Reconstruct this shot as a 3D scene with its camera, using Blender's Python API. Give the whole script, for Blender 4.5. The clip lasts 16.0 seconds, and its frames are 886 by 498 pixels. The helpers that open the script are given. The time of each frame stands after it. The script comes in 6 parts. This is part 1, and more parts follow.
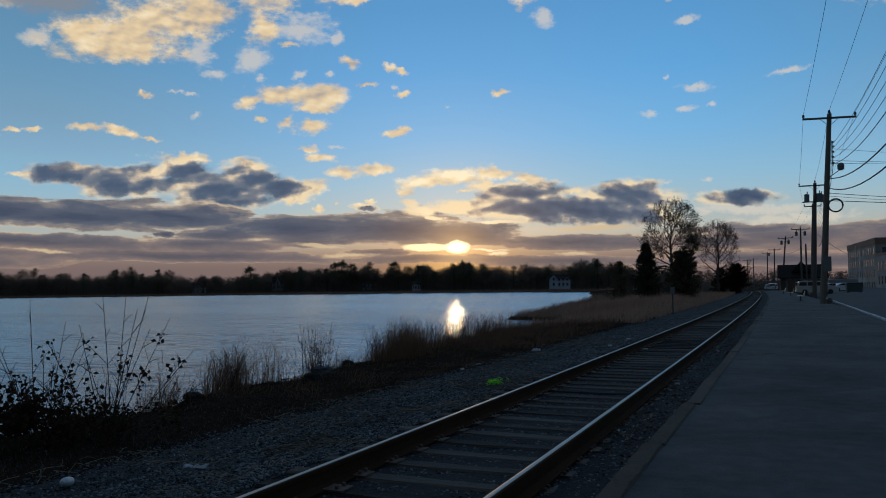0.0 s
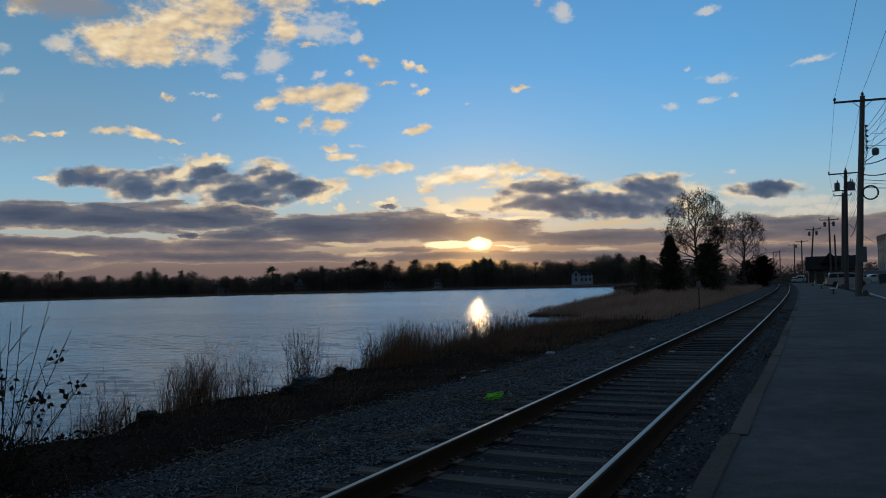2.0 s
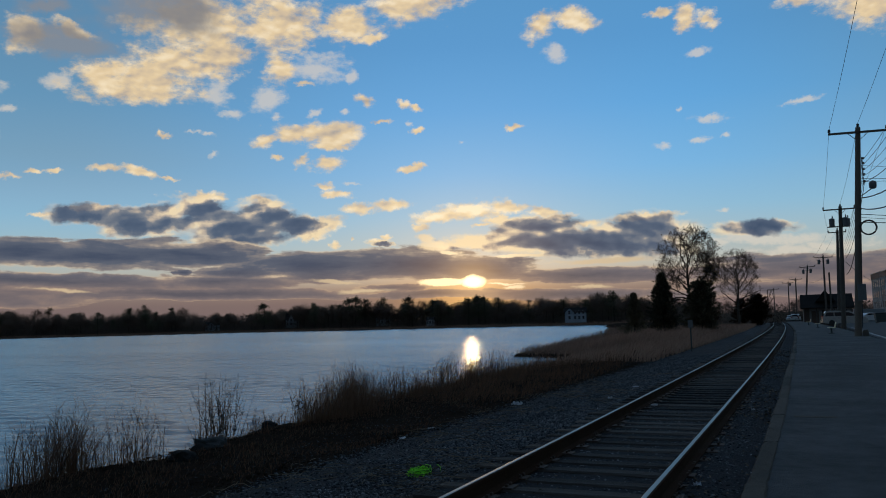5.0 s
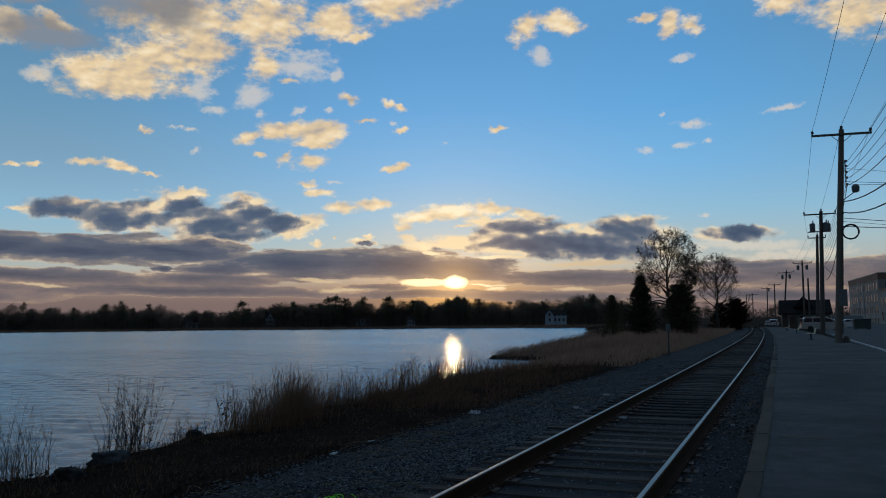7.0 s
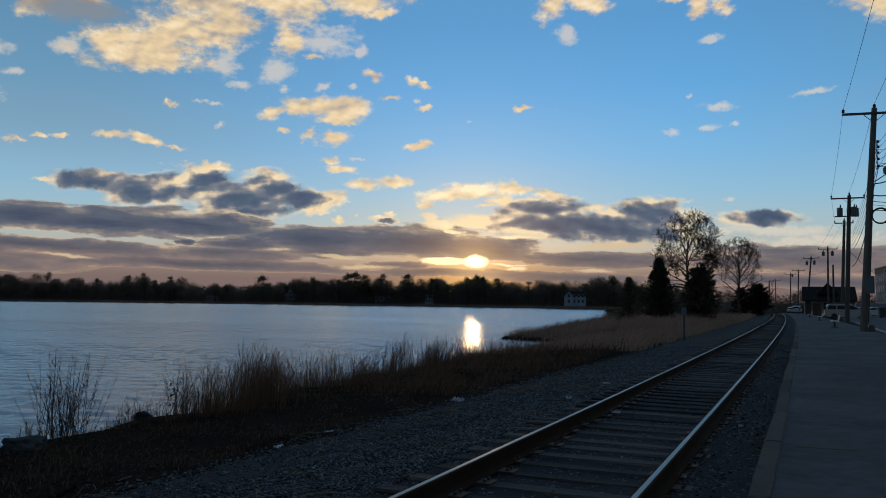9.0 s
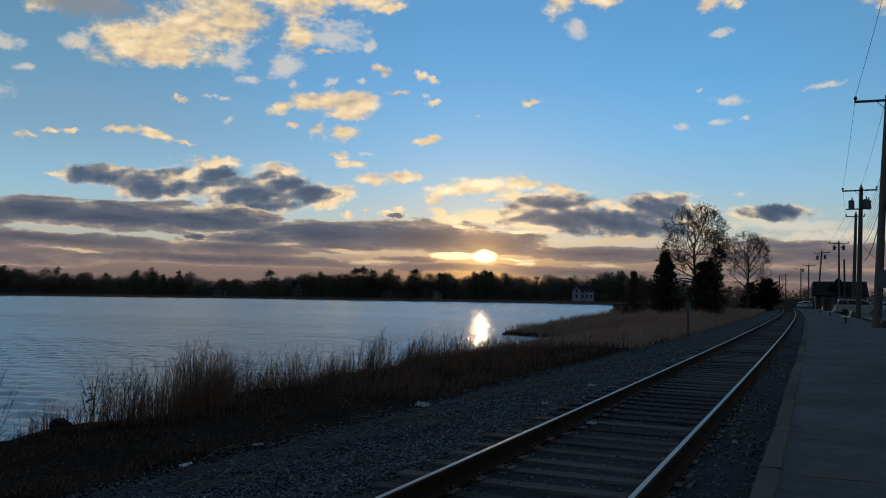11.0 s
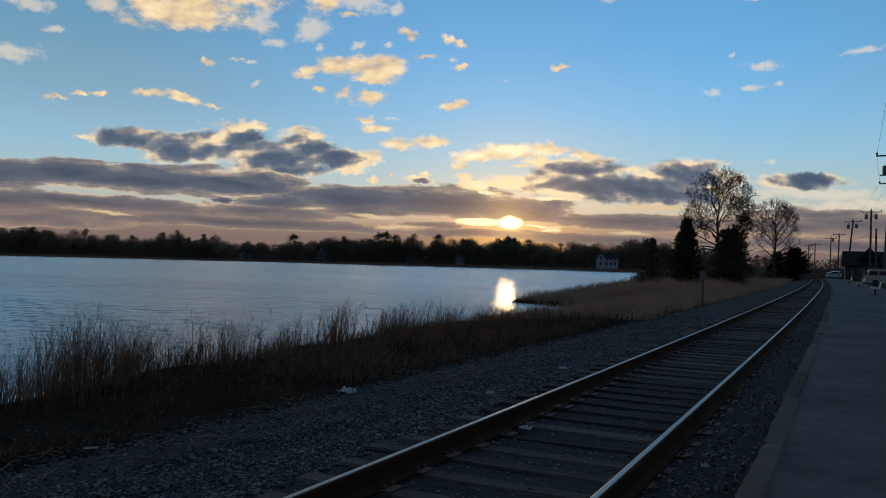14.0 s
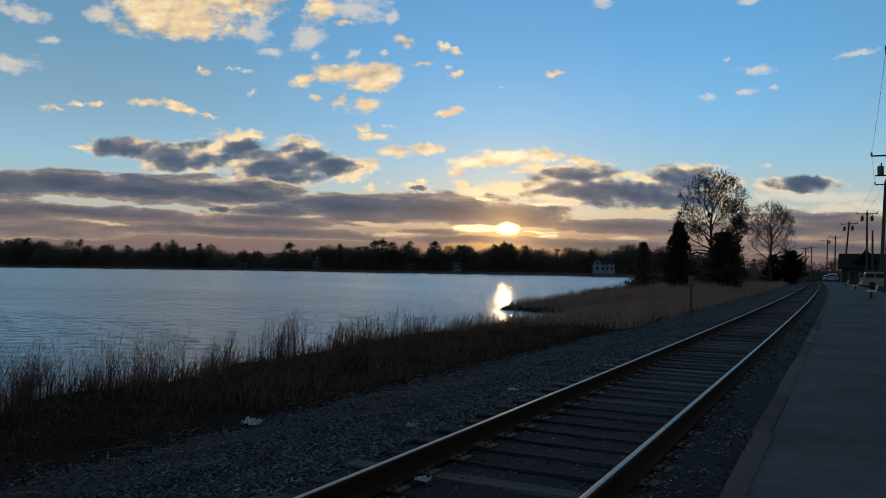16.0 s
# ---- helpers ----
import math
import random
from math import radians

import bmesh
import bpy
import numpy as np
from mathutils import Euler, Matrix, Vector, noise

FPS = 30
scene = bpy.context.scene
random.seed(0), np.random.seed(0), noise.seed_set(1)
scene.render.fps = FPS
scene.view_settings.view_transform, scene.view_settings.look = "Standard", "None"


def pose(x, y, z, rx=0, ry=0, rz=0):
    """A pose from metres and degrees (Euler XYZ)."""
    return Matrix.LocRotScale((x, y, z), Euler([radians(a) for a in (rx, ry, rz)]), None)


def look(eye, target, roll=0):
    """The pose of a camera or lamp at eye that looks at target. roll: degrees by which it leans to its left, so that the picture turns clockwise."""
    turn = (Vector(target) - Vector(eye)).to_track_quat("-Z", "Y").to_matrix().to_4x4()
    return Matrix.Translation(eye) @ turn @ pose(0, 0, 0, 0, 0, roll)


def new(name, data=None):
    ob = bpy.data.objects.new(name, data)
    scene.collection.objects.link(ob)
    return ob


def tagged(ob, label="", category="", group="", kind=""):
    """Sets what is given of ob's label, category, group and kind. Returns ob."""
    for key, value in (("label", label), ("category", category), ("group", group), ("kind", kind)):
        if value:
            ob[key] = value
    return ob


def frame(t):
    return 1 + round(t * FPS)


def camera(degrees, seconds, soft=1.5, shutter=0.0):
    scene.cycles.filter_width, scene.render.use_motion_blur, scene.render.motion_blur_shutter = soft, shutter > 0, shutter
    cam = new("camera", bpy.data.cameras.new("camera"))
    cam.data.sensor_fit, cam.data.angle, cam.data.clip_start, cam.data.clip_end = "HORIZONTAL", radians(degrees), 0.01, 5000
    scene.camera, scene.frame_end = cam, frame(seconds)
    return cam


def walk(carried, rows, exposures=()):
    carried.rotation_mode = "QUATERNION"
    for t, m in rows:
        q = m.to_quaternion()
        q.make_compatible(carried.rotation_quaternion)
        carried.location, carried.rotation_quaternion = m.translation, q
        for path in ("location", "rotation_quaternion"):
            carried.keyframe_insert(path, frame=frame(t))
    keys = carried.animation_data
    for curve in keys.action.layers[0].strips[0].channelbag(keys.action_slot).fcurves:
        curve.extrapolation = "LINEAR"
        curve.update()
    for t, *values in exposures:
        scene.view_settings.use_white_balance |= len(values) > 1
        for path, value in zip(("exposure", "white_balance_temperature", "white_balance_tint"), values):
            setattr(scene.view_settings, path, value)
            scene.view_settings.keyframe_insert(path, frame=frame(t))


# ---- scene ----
cam = camera(58.84, 16.0, soft=1.0)
PATH = [
    (0, 2.492, 1.382, 1.297, 23.687, 2.857, 0.759),
    (0.5, 2.345, 1.879, 1.307, 24.356, 2.497, 1.136),
    (1, 2.281, 2.381, 1.315, 24.787, 2.558, 1.500),
    (1.5, 2.173, 2.872, 1.315, 25.064, 2.588, 1.658),
    (2, 2.141, 3.368, 1.311, 25.314, 2.679, 1.552),
    (2.5, 2.107, 3.821, 1.312, 25.226, 2.624, 1.554),
    (3, 2.083, 4.226, 1.341, 25.168, 2.825, 1.507),
    (3.5, 2.109, 4.675, 1.345, 25.206, 3.333, 1.391),
    (4, 2.024, 5.098, 1.331, 25.204, 3.967, 1.207),
    (4.2, 2.003, 5.273, 1.333, 25.237, 4.366, 1.373),
    (6.3, 1.872, 7.027, 1.342, 24.146, 5.881, 1.036),
    (6.5, 1.858, 7.193, 1.341, 23.934, 5.877, 0.941),
    (7, 1.814, 7.608, 1.321, 23.516, 5.413, 0.633),
    (7.5, 1.828, 8.043, 1.305, 23.327, 4.950, 0.206),
    (8, 1.831, 8.432, 1.308, 23.609, 4.456, -0.241),
    (8.5, 1.813, 8.807, 1.309, 24.365, 4.035, -0.464),
    (9, 1.836, 9.247, 1.308, 24.950, 3.867, -0.676),
    (9.2, 1.848, 9.420, 1.308, 25.216, 3.806, -0.713),
    (11.3, 1.868, 11.174, 1.292, 25.698, 3.295, -0.804),
    (11.5, 1.885, 11.350, 1.294, 25.715, 2.962, -1.025),
    (12, 1.919, 11.802, 1.320, 25.917, 2.696, -1.149),
    (12.5, 1.922, 12.228, 1.313, 26.632, 2.586, -1.204),
    (13, 1.991, 12.672, 1.315, 27.144, 2.327, -1.223),
    (13.5, 1.981, 13.108, 1.301, 27.479, 1.769, -1.401),
    (14, 1.987, 13.508, 1.302, 27.410, 0.949, -1.397),
    (14.5, 2.048, 13.962, 1.309, 27.374, 0.335, -1.454),
    (15, 2.035, 14.409, 1.309, 27.380, 0.142, -1.450),
    (15.5, 2.056, 14.832, 1.315, 27.303, 0.737, -1.091),
    (16, 2.103, 15.233, 1.330, 27.254, 1.447, -0.777),
]
walk(cam, [(t, pose(x, y, z, 90 + pitch, roll, yaw)) for t, x, y, z, yaw, pitch, roll in PATH], exposures=[(0.0, 0.0, 6500, 10), (9.0, 0.06, 6650, 10), (14.0, 0.16, 6900, 10), (16.0, 0.16, 6900, 10)])

# ---------------- sky, clouds and sun ----------------
SUN_AZ, SUN_EL = -22.65, 2.95          # degrees: from the track's heading to the right, and above the horizon

world = bpy.data.worlds.new("dawn_sky")
scene.world = world
world.use_nodes = True
WT = world.node_tree
WT.nodes.clear()


class Net:
    """Short hand for wiring shader nodes."""

    def __init__(self, tree):
        self.tree = tree

    def node(self, kind):
        return self.tree.nodes.new(kind)

    def wire(self, value, socket):
        if isinstance(value, bpy.types.NodeSocket):
            self.tree.links.new(value, socket)
        else:
            socket.default_value = value

    def math(self, op, a, b=0.0, c=0.0, clamp=False):
        n = self.node("ShaderNodeMath")
        n.operation, n.use_clamp = op, clamp
        for i, v in enumerate((a, b, c)):
            if i < len(n.inputs):
                self.wire(v, n.inputs[i])
        return n.outputs[0]

    def vec(self, op, a, b=(0, 0, 0), c=(0, 0, 0)):
        n = self.node("ShaderNodeVectorMath")
        n.operation = op
        for i, v in enumerate((a, b, c)):
            self.wire(v, n.inputs[i])
        return n.outputs["Value"] if op in ("LENGTH", "DOT_PRODUCT") else n.outputs[0]

    def step(self, x, lo, hi):
        n = self.node("ShaderNodeMapRange")
        n.interpolation_type = "SMOOTHSTEP"
        self.wire(x, n.inputs["Value"])
        n.inputs["From Min"].default_value, n.inputs["From Max"].default_value = lo, hi
        return n.outputs[0]

    def noise(self, vector, scale, detail=5.0, rough=0.55, distortion=0.0):
        n = self.node("ShaderNodeTexNoise")
        self.wire(vector, n.inputs["Vector"])
        n.inputs["Scale"].default_value, n.inputs["Detail"].default_value = scale, detail
        n.inputs["Roughness"].default_value, n.inputs["Distortion"].default_value = rough, distortion
        return n

    def ramp(self, x, *stops):
        n = self.node("ShaderNodeValToRGB")
        self.wire(x, n.inputs[0])
        els = n.color_ramp.elements
        while len(els) < len(stops):
            els.new(0.5)
        for e, (p, c) in zip(els, stops):
            e.position, e.color = p, (*c, 1)
        return n.outputs[0]

    def mix(self, f, a, b, blend="MIX"):
        n = self.node("ShaderNodeMix")
        n.data_type, n.blend_type = "RGBA", blend
        self.wire(f, n.inputs[0])
        for v, s in ((a, n.inputs[6]), (b, n.inputs[7])):
            self.wire((*v, 1) if isinstance(v, tuple) else v, s)
        return n.outputs[2]


W = Net(WT)
direction = W.node("ShaderNodeTexCoord").outputs["Generated"]
xyz = W.node("ShaderNodeSeparateXYZ")
W.wire(direction, xyz.inputs[0])
azimuth = W.math("MULTIPLY", W.math("ARCTAN2", xyz.outputs[0], xyz.outputs[1]), 57.2958)
height = W.math("MULTIPLY", W.math("ARCSINE", xyz.outputs[2]), 57.2958)
flat = W.node("ShaderNodeCombineXYZ")
W.wire(azimuth, flat.inputs[0])
W.wire(height, flat.inputs[1])
flat.inputs[2].default_value = 1.0
chart = flat.outputs[0]

# edges of the clouds are torn by three scales of noise
warp = W.vec("SUBTRACT", W.noise(chart, 0.35, 2.0).outputs["Color"], (0.5, 0.5, 0.5))
small_warp = W.vec("SUBTRACT", W.noise(chart, 1.5, 4.0, 0.62).outputs["Color"], (0.5, 0.5, 0.5))
chart_bright = W.vec("MULTIPLY_ADD", small_warp, (1.1, 0.75, 0.0), W.vec("MULTIPLY_ADD", warp, (0.9, 0.4, 0.0), chart))
chart_dark = W.vec("MULTIPLY_ADD", small_warp, (1.3, 0.55, 0.0), W.vec("MULTIPLY_ADD", warp, (1.4, 0.5, 0.0), chart))
chart_band = W.vec("MULTIPLY_ADD", small_warp, (1.2, 0.22, 0.0), W.vec("MULTIPLY_ADD", warp, (2.0, 0.35, 0.0), chart))
charts = {"bright": chart_bright, "wisp": chart_bright, "grey": chart_bright, "dark": chart_dark, "band": chart_band, "gap": chart_band}
sizes = {"bright": 1.16, "wisp": 1.35, "grey": 1.15, "dark": 1.26, "band": 1.16, "gap": 0.95}
fields = {}


def cloud(kind, az, el, wide, tall, tilt):
    """One lobe of a cloud: azimuth, height, half width and half height in degrees, and its tilt."""
    k = sizes[kind]
    c, n = math.cos(radians(tilt)), math.sin(radians(tilt))
    w, t = wide * k, tall * k
    along = W.vec("DOT_PRODUCT", charts[kind], (c / w, n / w, -(c * az + n * el) / w))
    across = W.vec("DOT_PRODUCT", charts[kind], (-n / t, c / t, (n * az - c * el) / t))
    d = W.math("MULTIPLY_ADD", along, along, W.math("MULTIPLY", across, across))
    fields[kind] = W.math("SMOOTH_MIN", fields[kind], d, 0.8 if kind == "dark" else 0.22) if kind in fields else d


cloud("bright", -46.12, 16.79, 4.01, 1.32, 6)
cloud("bright", -45.74, 16.09, 3.66, 0.74, 5)
cloud("bright", -48.29, 17.30, 1.95, 0.86, 6)
cloud("bright", -43.37, 18.34, 4.17, 1.26, 5)
cloud("bright", -40.50, 18.96, 2.04, 1.42, 4)
cloud("bright", -42.28, 20.84, 4.25, 2.19, 5)
cloud("bright", -36.33, 21.38, 3.47, 1.79, 3)
cloud("bright", -31.37, 21.34, 2.52, 1.14, 2)
cloud("bright", -30.03, 20.49, 1.43, 0.38, 6)
cloud("bright", -26.27, 22.97, 3.63, 1.36, 9)
cloud("bright", -36.56, 18.18, 1.13, 1.15, 3)
cloud("bright", -34.68, 17.30, 0.82, 0.23, 2)
cloud("bright", -53.27, 19.10, 1.25, 1.36, 9)
cloud("bright", -50.21, 19.69, 1.46, 0.47, -18)
cloud("bright", -43.52, 25.35, 13.10, 2.41, 7)
cloud("bright", -17.04, 20.89, 1.30, 0.79, 25)
cloud("bright", -14.64, 21.20, 1.75, 0.75, -9)
cloud("bright", -8.33, 20.94, 0.95, 0.33, -2)
cloud("bright", -6.77, 20.47, 0.74, 0.81, -7)
cloud("bright", -5.23, 20.21, 0.71, 0.61, -26)
cloud("bright", 1.11, 20.86, 1.60, 1.04, -10)
cloud("bright", 5.12, 19.36, 2.49, 1.29, -11)
cloud("bright", 8.32, 19.23, 3.44, 1.80, -12)
cloud("wisp", -33.86, 18.38, 2.14, 0.93, 2)
cloud("wisp", -31.30, 17.83, 0.50, 0.55, 1)
cloud("wisp", -41.04, 16.38, 1.06, 0.94, -26)
cloud("wisp", -51.02, 16.33, 1.15, 0.50, 7)
cloud("wisp", -37.50, 16.08, 1.12, 0.93, 3)
cloud("wisp", -15.97, 18.87, 0.75, 0.62, -3)
cloud("wisp", -5.93, 18.02, 0.80, 0.27, 8)
cloud("grey", -50.24, 18.67, 3.74, 1.28, -1)
cloud("grey", -46.07, 21.87, 4.44, 2.11, 7)
cloud("grey", -52.02, 21.01, 2.02, 0.54, 9)
cloud("grey", -42.67, 21.53, 2.31, 1.99, 6)
cloud("grey", -43.53, 25.69, 12.34, 2.06, 7)
cloud("bright", -37.37, 13.36, 1.29, 0.47, 16)
cloud("bright", -34.95, 13.76, 2.23, 0.67, 1)
cloud("bright", -32.58, 13.79, 1.88, 0.87, -4)
cloud("bright", -32.72, 12.96, 1.47, 0.32, 0)
cloud("bright", -36.70, 12.08, 0.56, 0.20, 1)
cloud("bright", -34.77, 12.03, 0.65, 0.36, 35)
cloud("bright", -33.15, 11.64, 1.15, 0.52, 10)
cloud("bright", -27.40, 15.95, 0.54, 0.28, -10)
cloud("bright", -26.57, 15.70, 0.54, 0.24, -15)
cloud("bright", -30.31, 16.20, 0.70, 0.40, -19)
cloud("bright", -26.44, 14.07, 0.62, 0.24, 13)
cloud("bright", -29.10, 14.70, 0.75, 0.16, -0)
cloud("bright", -44.32, 13.36, 0.55, 0.23, -7)
cloud("bright", -27.05, 11.32, 1.00, 0.24, 5)
cloud("bright", -26.50, 11.51, 0.50, 0.28, -1)
cloud("bright", -48.31, 11.07, 1.48, 0.26, 1)
cloud("bright", -46.09, 10.85, 1.51, 0.31, -12)
cloud("bright", -44.25, 10.43, 0.74, 0.15, -10)
cloud("bright", -52.56, 10.41, 0.53, 0.14, 4)
cloud("bright", -51.40, 10.56, 0.61, 0.14, 12)
cloud("bright", -53.69, 10.05, 0.77, 0.18, 4)
cloud("bright", -19.20, 14.00, 0.66, 0.20, 5)
cloud("bright", -32.58, 9.51, 1.31, 0.32, -4)
cloud("bright", -33.58, 10.11, 0.89, 0.24, 0)
cloud("bright", -30.54, 8.48, 1.48, 0.41, 2)
cloud("bright", -28.72, 8.74, 1.74, 0.41, 3)
cloud("bright", -24.98, 7.73, 2.16, 0.49, 5)
cloud("bright", -22.68, 8.16, 2.57, 0.65, 1)
cloud("bright", -20.00, 8.23, 1.89, 0.41, -0)
cloud("bright", -17.26, 7.84, 0.98, 0.36, -14)
cloud("bright", -16.54, 7.48, 0.89, 0.24, -3)
cloud("bright", -20.64, 7.32, 1.24, 0.29, -2)
cloud("bright", -21.89, 7.07, 0.83, 0.16, -2)
cloud("bright", -26.24, 7.02, 0.75, 0.25, -1)
cloud("bright", -29.27, 6.05, 0.91, 0.25, 4)
cloud("bright", -28.86, 6.37, 0.49, 0.21, -1)
cloud("bright", -32.76, 5.81, 0.37, 0.24, -11)
cloud("bright", -31.41, 6.17, 0.25, 0.12, -1)
cloud("bright", -32.94, 7.40, 1.14, 0.57, 10)
cloud("bright", -34.25, 6.56, 0.97, 0.37, -0)
cloud("bright", -10.58, 7.14, 2.91, 0.24, 2)
cloud("bright", -14.74, 6.96, 1.04, 0.20, -3)
cloud("bright", -52.12, 7.71, 0.73, 0.18, 7)
cloud("bright", -42.08, 9.21, 1.90, 0.35, 1)
cloud("bright", -37.62, 9.01, 1.38, 0.28, -10)
cloud("wisp", -2.49, 5.17, 3.88, 0.46, -4)
cloud("wisp", 0.58, 4.37, 4.03, 0.37, -0)
cloud("bright", -49.00, 8.31, 1.74, 0.22, 2)
cloud("gap", -25.32, 5.60, 1.66, 0.53, -1)
cloud("gap", -25.84, 6.11, 0.83, 0.45, -1)
cloud("gap", -24.42, 5.17, 1.24, 0.25, -6)
cloud("gap", -30.66, 2.51, 3.06, 0.25, 2)
cloud("gap", -32.28, 3.15, 2.24, 0.16, -4)
cloud("gap", -20.36, 2.75, 2.05, 0.12, -2)
cloud("gap", -14.22, 2.36, 2.19, 0.16, -2)
cloud("gap", -13.84, 4.17, 5.17, 0.32, -0)
cloud("gap", -19.28, 4.73, 1.84, 0.16, -2)
cloud("gap", -50.36, 2.79, 2.37, 0.15, -5)
cloud("gap", -19.55, 2.52, 1.02, 0.21, -2)
cloud("wisp", -34.11, 15.26, 0.70, 0.27, 15)
cloud("wisp", -36.75, 14.93, 0.36, 0.27, 2)
cloud("wisp", -39.72, 15.02, 0.86, 0.31, 2)
cloud("wisp", -31.98, 15.37, 0.41, 0.20, 0)
cloud("wisp", -30.85, 13.84, 0.50, 0.48, -0)
cloud("wisp", -27.02, 14.48, 0.29, 0.20, -1)
cloud("wisp", -42.43, 13.68, 0.50, 0.15, 3)
cloud("wisp", -41.55, 13.60, 0.50, 0.15, 2)
cloud("wisp", -41.10, 12.20, 0.35, 0.19, 22)
cloud("wisp", -23.17, 13.12, 0.37, 0.20, -2)
cloud("wisp", -7.44, 14.33, 0.27, 0.23, -6)
cloud("wisp", -5.37, 13.67, 1.11, 0.30, -1)
cloud("wisp", -8.46, 11.98, 0.76, 0.27, 3)
cloud("wisp", -6.18, 12.19, 0.89, 0.19, 3)
cloud("wisp", -4.50, 12.37, 0.33, 0.19, -6)
cloud("wisp", 0.54, 14.08, 1.07, 0.22, 8)
cloud("wisp", -54.20, 14.32, 0.64, 0.24, 6)
cloud("wisp", -31.13, 10.19, 0.66, 0.16, -0)
cloud("wisp", -15.32, 7.63, 0.64, 0.20, -3)
cloud("wisp", -4.91, 7.21, 0.51, 0.15, -4)
cloud("wisp", -56.53, 12.69, 1.53, 0.55, 6)
cloud("wisp", -55.95, 15.83, 1.82, 0.48, -9)
cloud("dark", -49.00, 7.79, 2.25, 0.64, -2)
cloud("dark", -46.71, 7.25, 2.15, 0.76, 1)
cloud("dark", -44.34, 7.45, 2.03, 1.08, 1)
cloud("dark", -42.08, 8.43, 1.44, 0.70, 1)
cloud("dark", -39.60, 7.20, 3.30, 1.35, 0)
cloud("dark", -37.43, 8.09, 2.29, 1.04, -8)
cloud("dark", -34.84, 7.29, 1.69, 0.73, -6)
cloud("dark", -39.02, 6.17, 2.15, 0.56, 0)
cloud("dark", -17.99, 6.77, 3.26, 0.82, 2)
cloud("dark", -21.10, 5.77, 3.71, 0.66, -2)
cloud("dark", -14.20, 5.48, 4.99, 0.97, -2)
cloud("dark", -10.04, 6.16, 2.70, 1.11, -3)
cloud("dark", -11.44, 5.03, 4.10, 0.64, -3)
cloud("dark", -2.73, 5.95, 2.34, 0.49, -2)
cloud("dark", -29.16, 5.85, 0.58, 0.16, -1)
cloud("band", -47.95, 5.17, 8.26, 0.84, 1)
cloud("band", -52.69, 5.24, 3.25, 0.80, 1)
cloud("band", -43.23, 5.21, 4.49, 0.94, 0)
cloud("band", -40.38, 5.61, 2.89, 0.71, 0)
cloud("band", -57.65, 4.91, 3.83, 0.83, 1)
cloud("band", -50.70, 3.38, 8.07, 0.48, -2)
cloud("band", -57.04, 3.18, 3.87, 0.63, 0)
cloud("band", -43.05, 3.95, 0.67, 0.20, -0)
cloud("band", -39.43, 3.85, 2.41, 0.64, -0)
cloud("band", -34.28, 4.32, 4.83, 1.06, 3)
cloud("band", -27.74, 4.34, 6.19, 1.07, -1)
cloud("band", -22.38, 3.96, 4.74, 0.82, -4)
cloud("band", -40.59, 3.30, 4.60, 0.48, -1)
cloud("band", -42.50, 2.45, 13.53, 0.35, -1)
cloud("band", -13.88, 3.24, 7.15, 0.53, -1)
cloud("band", -21.16, 3.68, 3.29, 0.58, -2)
cloud("band", -14.32, 1.84, 7.95, 0.40, -2)
cloud("band", 0.52, 3.03, 6.38, 0.82, -3)
cloud("band", -3.65, 2.94, 4.29, 0.46, -3)
cloud("band", 6.85, 2.83, 4.46, 1.05, -3)
cloud("band", 0.45, 1.62, 8.72, 0.45, -2)
cloud("band", -59.07, 2.21, 8.52, 0.68, -0)
cloud("band", -28.60, 2.71, 2.47, 0.25, -1)
cloud("band", -25.73, 2.15, 4.95, 0.25, -1)

# clear sky: a physical sky for its colour over the dome, under a dawn gradient
sky = W.node("ShaderNodeTexSky")
sky.sky_type, sky.sun_disc = "NISHITA", False
sky.sun_elevation, sky.sun_rotation = radians(SUN_EL), radians(SUN_AZ)
sky.air_density, sky.dust_density, sky.ozone_density = 1.0, 1.0, 1.5
physical = W.mix(1.0, sky.outputs[0], (0.09, 0.09, 0.09), "MULTIPLY")
up = W.math("DIVIDE", height, 90.0, clamp=True)
gradient = W.ramp(up, (0.0, (0.30, 0.20, 0.17)), (0.020, (0.44, 0.33, 0.25)), (0.040, (0.43, 0.45, 0.42)), (0.060, (0.35, 0.50, 0.57)), (0.085, (0.24, 0.50, 0.71)),
                  (0.12, (0.155, 0.46, 0.80)), (0.17, (0.100, 0.385, 0.76)), (0.22, (0.085, 0.325, 0.66)), (0.32, (0.09, 0.29, 0.55)), (0.5, (0.19, 0.42, 0.76)), (1.0, (0.18, 0.37, 0.70)))
# the sky dims away from the sunrise, and is greyer to both sides of it
side_on = W.vec("DOT_PRODUCT", W.vec("NORMALIZE", W.vec("MULTIPLY", direction, (1, 1, 0))), (math.sin(radians(SUN_AZ)), math.cos(radians(SUN_AZ)), 0))
dim = W.math("MULTIPLY_ADD", W.step(side_on, -0.6, 0.75), 0.55, 0.45)
bluest = W.step(W.math("ABSOLUTE", W.math("ADD", azimuth, 17.0)), 7.0, 36.0)
greyed = W.mix(W.math("MULTIPLY", bluest, W.step(height, 6.0, 12.0)), (1, 1, 1), (1.22, 0.82, 0.68))
clear = W.mix(1.0, W.mix(1.0, W.mix(0.10, gradient, physical), W.ramp(dim, (0.0, (0, 0, 0)), (1.0, (1, 1, 1))), "MULTIPLY"), greyed, "MULTIPLY")

